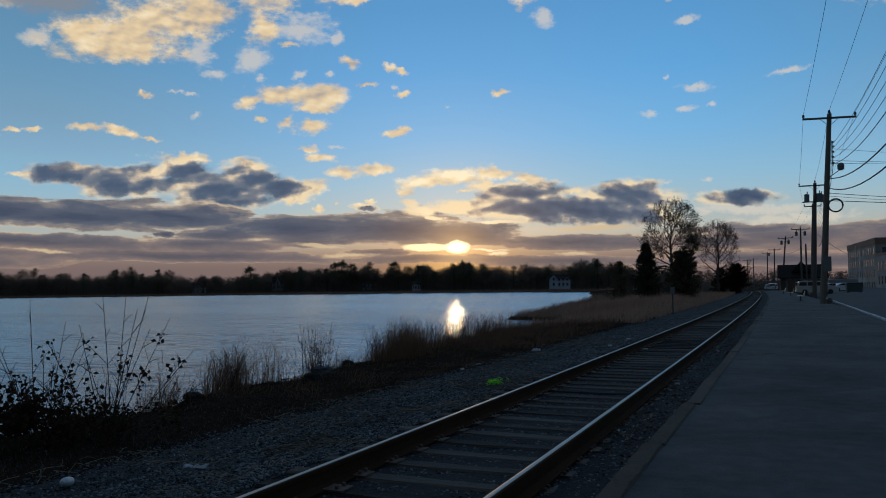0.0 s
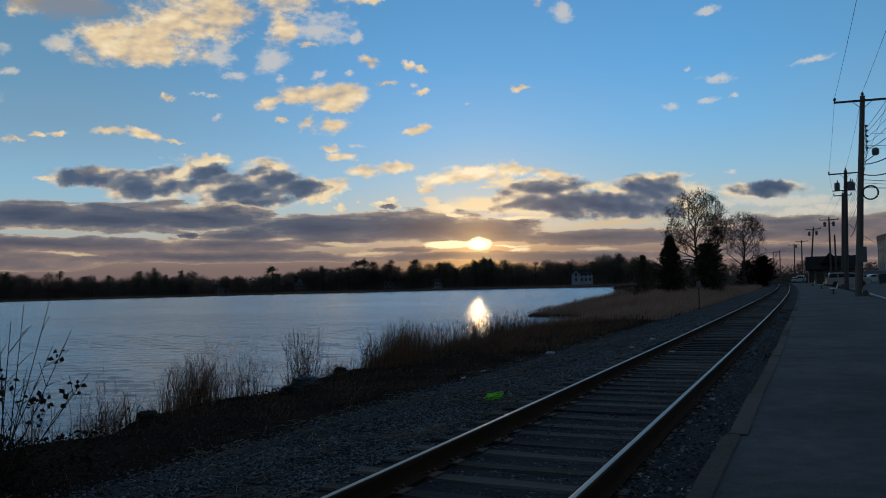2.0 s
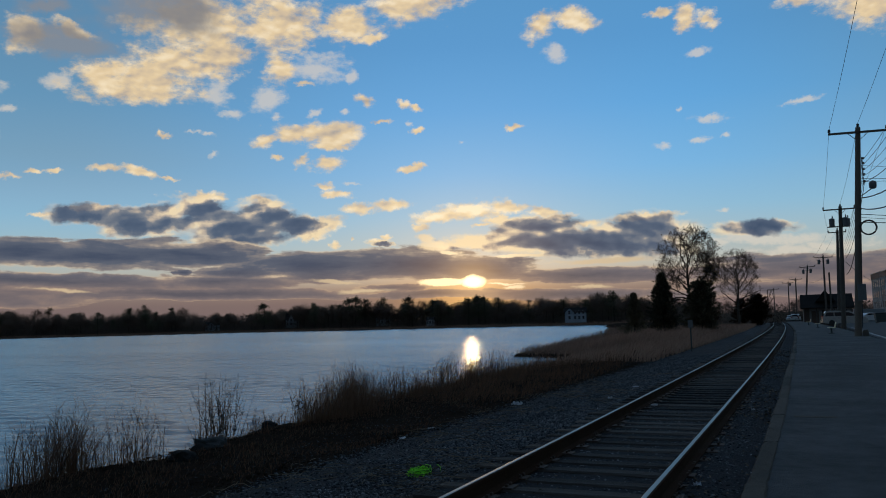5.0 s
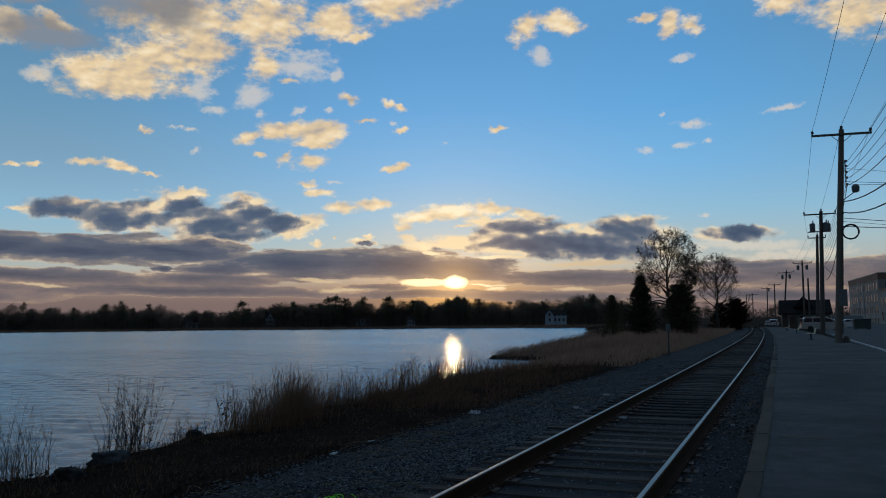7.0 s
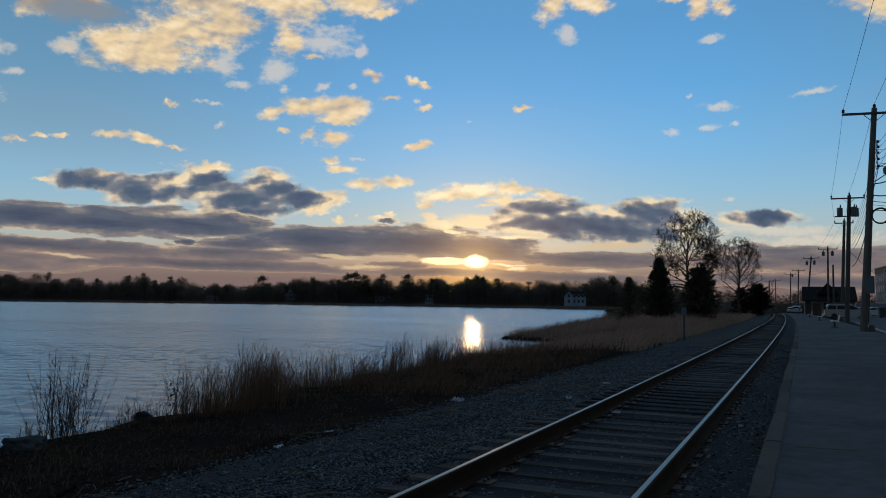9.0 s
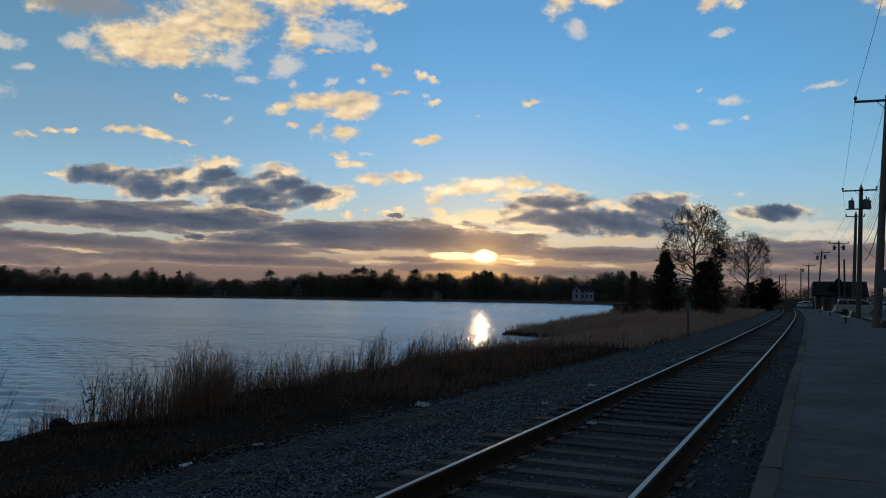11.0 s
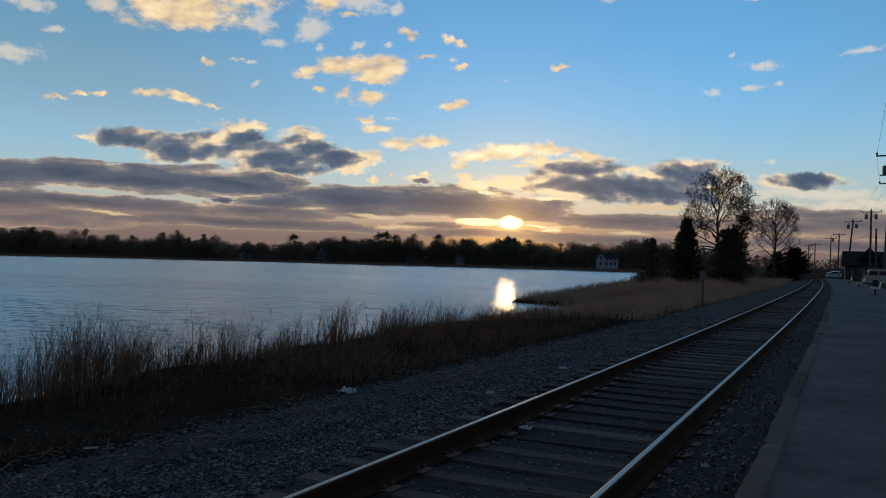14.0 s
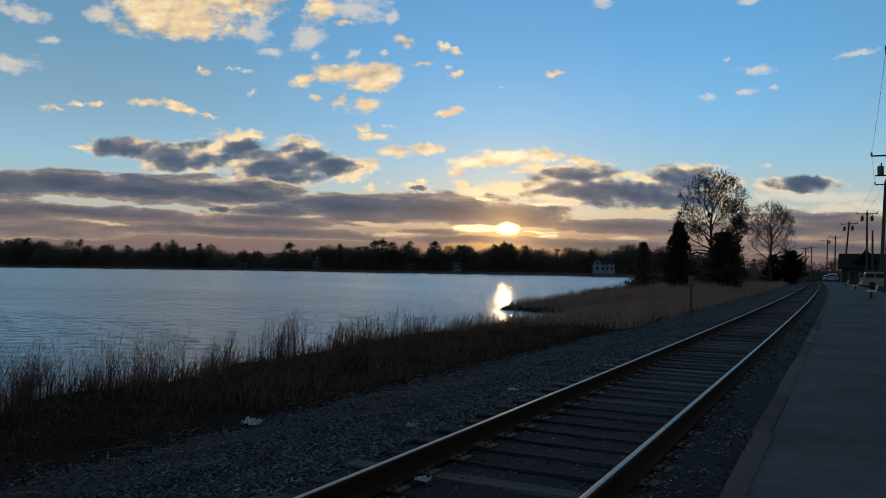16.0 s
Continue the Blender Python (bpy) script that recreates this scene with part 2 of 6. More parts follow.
# glow round the sun
sun_dir = (math.sin(radians(SUN_AZ)) * math.cos(radians(SUN_EL)), math.cos(radians(SUN_AZ)) * math.cos(radians(SUN_EL)), math.sin(radians(SUN_EL)))
toward = W.math("MAXIMUM", W.vec("DOT_PRODUCT", W.vec("NORMALIZE", direction), sun_dir), 0.0)
broad_glow = W.math("POWER", toward, 90.0)
wide_glow = W.math("POWER", toward, 320.0)
near_glow = W.math("POWER", toward, 2200.0)

# noise compared with itself a little nearer to the sun finds the lit side of each fold
to_sun = W.vec("MULTIPLY", W.vec("NORMALIZE", W.vec("SUBTRACT", (SUN_AZ, SUN_EL - 2.0, 1), chart)), (0.34, 0.34, 0))
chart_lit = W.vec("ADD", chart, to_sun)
stretch_b, stretch_d, stretch_k = (0.55, 1.0, 1.0), (0.5, 1.0, 1.0), (0.17, 1.0, 1.0)
fold_b = W.noise(W.vec("MULTIPLY", chart, stretch_b), 0.95, 9.0, 0.64).outputs[0]
soft_b = W.noise(W.vec("MULTIPLY", chart, stretch_b), 0.55, 3.0, 0.5).outputs[0]
soft_b2 = W.noise(W.vec("MULTIPLY", chart_lit, stretch_b), 0.55, 3.0, 0.5).outputs[0]
fold_d = W.noise(W.vec("MULTIPLY", chart_dark, stretch_d), 0.62, 8.0, 0.57).outputs[0]
soft_d = W.noise(W.vec("MULTIPLY", chart, stretch_d), 0.45, 2.5, 0.5).outputs[0]
soft_d2 = W.noise(W.vec("MULTIPLY", chart_lit, stretch_d), 0.45, 2.5, 0.5).outputs[0]
streak = W.noise(W.vec("MULTIPLY", chart, stretch_k), 0.95, 7.0, 0.58, 0.25).outputs[0]


def thickness(kind, base, fold, rough):
    return W.math("MULTIPLY_ADD", W.math("SUBTRACT", fold, 0.5), rough, W.math("SUBTRACT", base, W.math("SQRT", W.math("MAXIMUM", fields[kind], 0.0))))


# cream clouds, grey in the thick of the highest bank
thick_b = thickness("bright", 1.06, fold_b, 2.2)
lit_b = W.math("MULTIPLY_ADD", W.math("SUBTRACT", fold_b, 0.5), 0.9, W.math("MULTIPLY_ADD", W.math("SUBTRACT", soft_b, soft_b2), 3.2, 0.58), clamp=True)
cover_b = W.math("MULTIPLY", W.step(thick_b, -0.06, 0.74), 0.96)
cream = W.ramp(lit_b, (0.0, (0.33, 0.31, 0.30)), (0.35, (0.60, 0.48, 0.34)), (0.65, (0.78, 0.60, 0.36)), (1.0, (0.92, 0.76, 0.52)))
cream = W.mix(W.math("SUBTRACT", 1.0, W.step(height, 6.5, 13.0)), cream, W.mix(1.0, cream, (1.12, 1.14, 1.16), "MULTIPLY"))
thick_g = thickness("grey", 1.0, soft_d, 2.2)
cream = W.mix(W.math("MULTIPLY", W.step(thick_g, -0.25, 0.75), 0.88), cream, (0.20, 0.205, 0.225))
veil_g = W.math("MULTIPLY", W.step(thick_g, 0.0, 0.7), 0.75)

# slate cumulus with lit folds and rims
thick_d = thickness("dark", 1.04, fold_d, 1.6)
cover_d = W.math("MULTIPLY", W.step(thick_d, -0.06, 0.40), 0.95)
lit_d = W.math("SUBTRACT", soft_d, soft_d2)
fine_d = W.noise(W.vec("MULTIPLY", chart, (0.5, 1.0, 1.0)), 1.6, 5.0, 0.58).outputs[0]
deep = W.math("MULTIPLY_ADD", W.math("SUBTRACT", fine_d, 0.5), 0.16, W.math("MULTIPLY_ADD", lit_d, -4.6, W.math("MULTIPLY", thick_d, 0.62)))
slate = W.ramp(deep, (0.0, (0.86, 0.69, 0.44)), (0.12, (0.54, 0.44, 0.34)), (0.26, (0.190, 0.200, 0.228)), (0.50, (0.078, 0.105, 0.165)), (0.9, (0.040, 0.064, 0.122)))

# long flat banks, mauve low down
thick_k = thickness("band", 1.06, streak, 1.5)
cover_k = W.math("MULTIPLY", W.step(thick_k, -0.03, 0.17), 0.97)
deep_k = W.math("MULTIPLY_ADD", W.math("SUBTRACT", fine_d, 0.5), 0.30, W.math("MULTIPLY_ADD", W.math("SUBTRACT", streak, 0.5), 0.6, W.math("MULTIPLY", thick_k, 0.75)))
high_bank = W.ramp(deep_k, (0.0, (0.62, 0.50, 0.36)), (0.12, (0.25, 0.22, 0.21)), (0.35, (0.096, 0.110, 0.152)), (0.8, (0.052, 0.068, 0.114)))
low_bank = W.ramp(deep_k, (0.0, (0.52, 0.37, 0.25)), (0.12, (0.27, 0.20, 0.175)), (0.40, (0.170, 0.142, 0.150)), (0.85, (0.105, 0.098, 0.118)))
bank_colour = W.mix(W.step(height, 2.6, 4.6), low_bank, high_bank)

# dusk-coloured haze lies along the horizon
haze = W.math("SUBTRACT", 1.0, W.step(height, 1.4, 4.2))
hazy = W.mix(W.math("MULTIPLY", haze, 0.9), clear, W.mix(wide_glow, (0.17, 0.125, 0.128), (0.55, 0.31, 0.13)))
thick_w = thickness("wisp", 1.0, fold_b, 2.4)
wispy = W.mix(W.math("MULTIPLY", W.step(thick_w, 0.0, 0.8), 0.62), hazy, (0.72, 0.64, 0.53))
wispy = W.mix(veil_g, wispy, (0.24, 0.25, 0.275))
with_bright = W.mix(cover_b, wispy, cream)
with_dark = W.mix(cover_d, with_bright, slate)
with_banks = W.mix(cover_k, with_dark, bank_colour)
thick_h = thickness("gap", 1.0, streak, 2.0)
with_gaps = W.mix(W.math("MULTIPLY", W.step(thick_h, 0.0, 0.6), 0.85), with_banks, W.mix(wide_glow, (0.64, 0.49, 0.31), (1.25, 1.02, 0.66)))
halo = W.mix(1.0, W.mix(1.0, W.mix(broad_glow, (0, 0, 0), (0.05, 0.024, 0.0)), W.mix(wide_glow, (0, 0, 0), (0.12, 0.055, 0.005)), "ADD"), W.mix(near_glow, (0, 0, 0), (0.28, 0.17, 0.06)), "ADD")
lit_sky = W.mix(1.0, with_gaps, halo, "ADD")

# the slit in the clouds through which the sun burns
slit_chart = W.vec("MULTIPLY_ADD", small_warp, (0.5, 0.22, 0.0), chart)
slit_a = W.vec("LENGTH", W.vec("MULTIPLY_ADD", slit_chart, (1 / 0.92, 1 / 0.50, 0), (-(SUN_AZ + 0.05) / 0.92, -(SUN_EL + 0.03) / 0.50, 0)))
slit_b = W.vec("LENGTH", W.vec("MULTIPLY_ADD", slit_chart, (1 / 1.75, 1 / 0.30, 0), (-(SUN_AZ - 2.1) / 1.75, -(SUN_EL + 0.03) / 0.30, 0)))
slit = W.math("ADD", W.math("SUBTRACT", 1.0, W.math("MINIMUM", slit_a, slit_b)), W.math("MULTIPLY", W.math("SUBTRACT", fold_d, 0.5), 0.9))
burn = W.step(slit, -0.12, 0.28)
oval = W.vec("LENGTH", W.vec("MULTIPLY_ADD", chart, (1 / 0.70, 1 / 0.40, 0), (-SUN_AZ / 0.70, -SUN_EL / 0.40, 0)))
disc = W.math("POWER", 2.718, W.math("MULTIPLY", W.math("MULTIPLY", oval, oval), -1.2))
hot = W.mix(1.0, (1.45, 1.15, 0.62), W.mix(disc, (0, 0, 0), (2.6, 1.8, 0.7)), "ADD")
final = W.mix(burn, lit_sky, hot)
background = W.node("ShaderNodeBackground")
W.wire(final, background.inputs[0])
background.inputs[1].default_value = 1.0
W.wire(background.outputs[0], W.node("ShaderNodeOutputWorld").inputs[0])

sun_data = bpy.data.lights.new("sun", "SUN")
sun_data.energy, sun_data.angle, sun_data.color = 0.05, radians(0.6), (1.0, 0.66, 0.34)
sun = new("sun", sun_data)
sun.matrix_world = look(Vector(sun_dir) * 100, (0, 0, 0))

# ---------------- materials ----------------
def surface(name, dark, light, rough=0.8, big=0.6, small=9.0, bump=0.3, metal=0.0, mid=0.5, spread=0.25, fine=60.0, vary=0.0,
            through_light=0.0, specular=0.5, stretch=(1, 1, 1), depth=0.02):
    """Two scales of stain and grain between two colours, with a fine relief. vary: how far each piece differs from the next."""
    m = bpy.data.materials.new(name)
    m.use_nodes = True
    n = Net(m.node_tree)
    shader = m.node_tree.nodes["Principled BSDF"]
    place = n.vec("MULTIPLY", n.node("ShaderNodeNewGeometry").outputs["Position"], stretch)
    a = n.noise(place, big, 4.0).outputs[0]
    b = n.noise(place, small, 6.0, 0.6).outputs[0]
    c = n.noise(place, fine, 3.0, 0.6).outputs[0]
    f = n.math("ADD", n.math("MULTIPLY", a, 0.45), n.math("ADD", n.math("MULTIPLY", b, 0.35), n.math("MULTIPLY", c, 0.2)))
    if vary:
        f = n.math("ADD", f, n.math("MULTIPLY", n.math("SUBTRACT", n.node("ShaderNodeObjectInfo").outputs["Random"], 0.5), vary))
        f = n.math("ADD", f, n.math("MULTIPLY", n.math("SUBTRACT", n.node("ShaderNodeNewGeometry").outputs["Random Per Island"], 0.5), vary))
    n.wire(n.ramp(f, (max(mid - spread, 0.0), dark), (min(mid + spread, 1.0), light)), shader.inputs["Base Color"])
    n.wire(n.math("ADD", rough - 0.12, n.math("MULTIPLY", b, 0.24), clamp=True), shader.inputs["Roughness"])
    shader.inputs["Metallic"].default_value = metal
    shader.inputs["Specular IOR Level"].default_value = specular
    if bump:
        bp = n.node("ShaderNodeBump")
        bp.inputs["Strength"].default_value, bp.inputs["Distance"].default_value = bump, depth
        n.wire(n.math("ADD", b, n.math("MULTIPLY", c, 0.6)), bp.inputs["Height"])
        n.wire(bp.outputs[0], shader.inputs["Normal"])
    if through_light:
        leaf = n.node("ShaderNodeBsdfTranslucent")
        leaf.inputs[0].default_value = (*light, 1)
        both = n.node("ShaderNodeMixShader")
        both.inputs[0].default_value = through_light
        n.wire(shader.outputs[0], both.inputs[1])
        n.wire(leaf.outputs[0], both.inputs[2])
        n.wire(both.outputs[0], m.node_tree.nodes["Material Output"].inputs[0])
    return m


def glass(name, tint):
    m = bpy.data.materials.new(name)
    m.use_nodes = True
    s = m.node_tree.nodes["Principled BSDF"]
    s.inputs["Base Color"].default_value = (*tint, 1)
    s.inputs["Roughness"].default_value = 0.12
    s.inputs["Specular IOR Level"].default_value = 0.3
    return m


M_ASPHALT = surface("asphalt", (0.026, 0.027, 0.028), (0.098, 0.098, 0.098), 0.92, 0.55, 5.0, 1.0, fine=95.0, specular=0.14, spread=0.15)
M_LOT = surface("lot_asphalt", (0.035, 0.036, 0.038), (0.065, 0.065, 0.067), 0.92, 0.15, 3.0, 0.2, specular=0.15)
M_KERB = surface("kerb_concrete", (0.028, 0.025, 0.021), (0.085, 0.073, 0.060), 0.9, 1.6, 14.0, 0.9, vary=0.35, specular=0.1)
M_BALLAST = surface("ballast_bed", (0.016, 0.016, 0.018), (0.055, 0.054, 0.056), 0.95, 0.5, 22.0, 1.0, depth=0.05, specular=0.1)
M_STONE = surface("ballast_stone", (0.011, 0.013, 0.016), (0.135, 0.145, 0.155), 0.85, 0.7, 15.0, 0.4, vary=0.9, specular=0.3, mid=0.76, spread=0.32)
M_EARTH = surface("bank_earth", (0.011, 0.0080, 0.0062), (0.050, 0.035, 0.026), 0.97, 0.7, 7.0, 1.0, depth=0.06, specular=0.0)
M_SLEEPER = surface("creosoted_sleeper", (0.016, 0.014, 0.0125), (0.082, 0.070, 0.060), 0.9, 0.9, 14.0, 0.9, specular=0.2, vary=0.7, stretch=(0.35, 4, 4))
M_RAIL = surface("rusted_rail", (0.020, 0.010, 0.006), (0.060, 0.030, 0.017), 0.92, 1.5, 18.0, 0.4, specular=0.05)
M_RAILTOP = surface("worn_rail_head", (0.14, 0.13, 0.118), (0.28, 0.265, 0.24), 0.40, 0.8, 6.0, 0.06, metal=1.0, stretch=(8, 0.4, 1))
M_PLATE = surface("rusted_plate", (0.035, 0.022, 0.016), (0.10, 0.06, 0.04), 0.85, 2.0, 25.0, 0.4)
M_ROCK = surface("bank_rock", (0.010, 0.010, 0.010), (0.042, 0.040, 0.038), 0.9, 1.2, 9.0, 0.9, depth=0.05, specular=0.1)
M_PALEROCK = surface("pale_rock", (0.022, 0.024, 0.024), (0.080, 0.084, 0.084), 0.9, 1.2, 9.0, 0.9, depth=0.05, specular=0.1)
M_REED = surface("dry_reed", (0.038, 0.021, 0.015), (0.150, 0.080, 0.049), 0.8, 0.4, 3.0, 0.0, vary=0.6, through_light=0.45, specular=0.06)
M_MARSH = surface("marsh_grass", (0.16, 0.094, 0.070), (0.42, 0.250, 0.176), 0.85, 0.3, 2.0, 0.0, vary=0.6, through_light=0.25, specular=0.06)
M_STRAW = surface("dead_straw", (0.045, 0.034, 0.023), (0.19, 0.145, 0.10), 0.8, 0.5, 4.0, 0.0, vary=0.7, specular=0.06)
M_TWIG = surface("twig_bark", (0.022, 0.016, 0.013), (0.07, 0.052, 0.042), 0.85, 1.0, 10.0, 0.0, vary=0.4, specular=0.06)
M_BARK = surface("tree_bark", (0.022, 0.017, 0.014), (0.075, 0.060, 0.050), 0.9, 0.8, 6.0, 0.6, vary=0.3, specular=0.06)
M_LEAF = surface("withered_leaf", (0.020, 0.012, 0.008), (0.065, 0.036, 0.02), 0.7, 0.6, 6.0, 0.0, vary=0.6, through_light=0.15, specular=0.06)
M_OLIVE = surface("clinging_leaf", (0.05, 0.035, 0.015), (0.15, 0.095, 0.035), 0.7, 0.6, 6.0, 0.0, vary=0.6, through_light=0.2, specular=0.06)
M_CEDAR = surface("cedar_needles", (0.055, 0.052, 0.036), (0.17, 0.135, 0.085), 0.85, 0.8, 4.0, 0.0, vary=0.5, specular=0.06)
M_PINE = surface("pine_needles", (0.045, 0.045, 0.030), (0.13, 0.115, 0.07), 0.85, 0.05, 1.0, 0.0, vary=0.5, specular=0.06, through_light=0.35)
M_HAZE = surface("bare_twigs", (0.08, 0.056, 0.042), (0.19, 0.13, 0.095), 0.9, 0.05, 1.0, 0.0, vary=0.5, specular=0.06, through_light=0.35)
M_WOODS = surface("far_scrub", (0.06, 0.046, 0.038), (0.14, 0.104, 0.080), 0.95, 0.03, 0.4, 0.0, vary=0.25, specular=0.06, through_light=0.35)
M_POLE = surface("weathered_pole", (0.065, 0.050, 0.039), (0.155, 0.122, 0.096), 0.9, 0.8, 5.0, 0.5, stretch=(5, 5, 0.5), vary=0.3)
M_DARKPOLE = surface("creosoted_pole", (0.045, 0.036, 0.030), (0.11, 0.09, 0.075), 0.9, 0.8, 5.0, 0.5, stretch=(5, 5, 0.5), vary=0.3)
M_WIRE = surface("black_cable", (0.012, 0.012, 0.013), (0.03, 0.03, 0.032), 0.6, 2.0, 10.0, 0.0)
M_METAL = surface("grey_painted_steel", (0.07, 0.075, 0.08), (0.16, 0.165, 0.17), 0.55, 1.5, 10.0, 0.1, metal=0.3)
M_INSUL = surface("insulator", (0.03, 0.025, 0.025), (0.08, 0.07, 0.07), 0.35, 2.0, 10.0, 0.0)
M_BENCH = surface("pale_bench_plastic", (0.60, 0.48, 0.30), (0.78, 0.64, 0.42), 0.55, 1.5, 8.0, 0.1)
M_ROOF = surface("dark_shingle_roof", (0.010, 0.010, 0.010), (0.030, 0.028, 0.027), 0.95, 0.6, 5.0, 0.5, specular=0.08)
M_FARBOARD = surface("weathered_pale_board", (0.19, 0.21, 0.235), (0.31, 0.335, 0.365), 0.8, 0.3, 4.0, 0.15)
M_CLAP = surface("white_painted_board", (0.38, 0.40, 0.43), (0.62, 0.64, 0.66), 0.7, 0.3, 4.0, 0.15)
M_STATION = surface("station_wall", (0.07, 0.055, 0.05), (0.15, 0.12, 0.105), 0.85, 0.5, 4.0, 0.2)
M_BOARD = surface("station_boards", (0.15, 0.14, 0.13), (0.25, 0.235, 0.22), 0.8, 0.4, 4.0, 0.2)
M_DOOR = surface("brown_door", (0.06, 0.035, 0.025), (0.12, 0.07, 0.05), 0.7, 1.0, 6.0, 0.1)
M_BRICK = surface("pale_painted_brick", (0.085, 0.078, 0.074), (0.34, 0.32, 0.30), 0.85, 0.22, 1.6, 0.3, spread=0.2)
M_COPING = surface("red_brick_band", (0.13, 0.07, 0.05), (0.24, 0.13, 0.09), 0.85, 0.2, 3.0, 0.3)
M_TRAILER = surface("faded_trailer_paint", (0.16, 0.17, 0.18), (0.27, 0.28, 0.29), 0.6, 0.4, 3.0, 0.1)
M_PANE = glass("dark_pane", (0.02, 0.024, 0.03))
M_FRAME = surface("window_frame_paint", (0.18, 0.18, 0.18), (0.34, 0.34, 0.34), 0.6, 1.0, 6.0, 0.0)
M_VAN = surface("silver_car_paint", (0.27, 0.27, 0.265), (0.37, 0.37, 0.36), 0.32, 0.5, 3.0, 0.0, metal=0.35)
M_WHITECAR = surface("white_car_paint", (0.42, 0.43, 0.44), (0.55, 0.56, 0.57), 0.3, 0.5, 3.0, 0.0)
M_DARKCAR = surface("dark_car_paint", (0.03, 0.032, 0.036), (0.06, 0.062, 0.07), 0.3, 0.5, 3.0, 0.0)
M_TYRE = surface("tyre_rubber", (0.015, 0.015, 0.015), (0.035, 0.035, 0.035), 0.85, 3.0, 20.0, 0.1)
M_TAIL = surface("red_lamp_plastic", (0.30, 0.03, 0.02), (0.42, 0.05, 0.03), 0.3, 3.0, 20.0, 0.0)
M_WHITE = surface("chipped_white_paint", (0.06, 0.06, 0.062), (0.60, 0.60, 0.60), 0.8, 1.6, 7.0, 0.3, spread=0.14)
M_LITTER = surface("dirty_white_plastic", (0.22, 0.24, 0.27), (0.44, 0.46, 0.49), 0.45, 3.0, 20.0, 0.2)
M_GREEN = surface("neon_green_twine", (0.22, 0.75, 0.02), (0.40, 0.95, 0.05), 0.5, 4.0, 20.0, 0.0, through_light=0.3)
M_DUMP = surface("dark_green_steel", (0.02, 0.028, 0.026), (0.05, 0.06, 0.055), 0.6, 1.0, 5.0, 0.2)

M_WATER = bpy.data.materials.new("river_water")
M_WATER.use_nodes = True
_n = Net(M_WATER.node_tree)
_s = M_WATER.node_tree.nodes["Principled BSDF"]
_s.inputs["Base Color"].default_value = (0.11, 0.17, 0.225, 1)
_s.inputs["Roughness"].default_value = 0.17
_s.inputs["IOR"].default_value = 1.5
_p = _n.node("ShaderNodeNewGeometry").outputs["Position"]
_w1 = _n.noise(_n.vec("MULTIPLY", _p, (0.7, 1.5, 1.0)), 3.4, 3.0, 0.6, 0.4).outputs[0]
_w2 = _n.noise(_n.vec("MULTIPLY", _p, (0.7, 1.3, 1.0)), 1.25, 3.0, 0.6, 0.3).outputs[0]
_w3 = _n.noise(_n.vec("MULTIPLY", _p, (0.6, 1.2, 1.0)), 0.33, 2.0, 0.6).outputs[0]
_calm = _n.noise(_n.vec("MULTIPLY", _p, (0.012, 0.05, 1.0)), 1.0, 3.0, 0.6).outputs[0]
_b = _n.node("ShaderNodeBump")
_b.inputs["Strength"].default_value, _b.inputs["Distance"].default_value = 1.0, 0.03
_wave = _n.math("ADD", _n.math("MULTIPLY", _w1, 1.0), _n.math("ADD", _n.math("MULTIPLY", _w2, 3.4), _n.math("MULTIPLY", _w3, 6.0)))
# constant tilt added to the normals, so the water mirrors higher, bluer sky
_sky_tilt = _n.math("MULTIPLY", _n.vec("DOT_PRODUCT", _p, (0.6, -0.8, 0.0)), -2.8)
_chop = _n.math("MULTIPLY", _wave, _n.math("MULTIPLY_ADD", _n.step(_calm, 0.3, 0.65), 0.6, 0.4))
_n.wire(_n.math("ADD", _chop, _sky_tilt), _b.inputs["Height"])
_n.wire(_b.outputs[0], _s.inputs["Normal"])


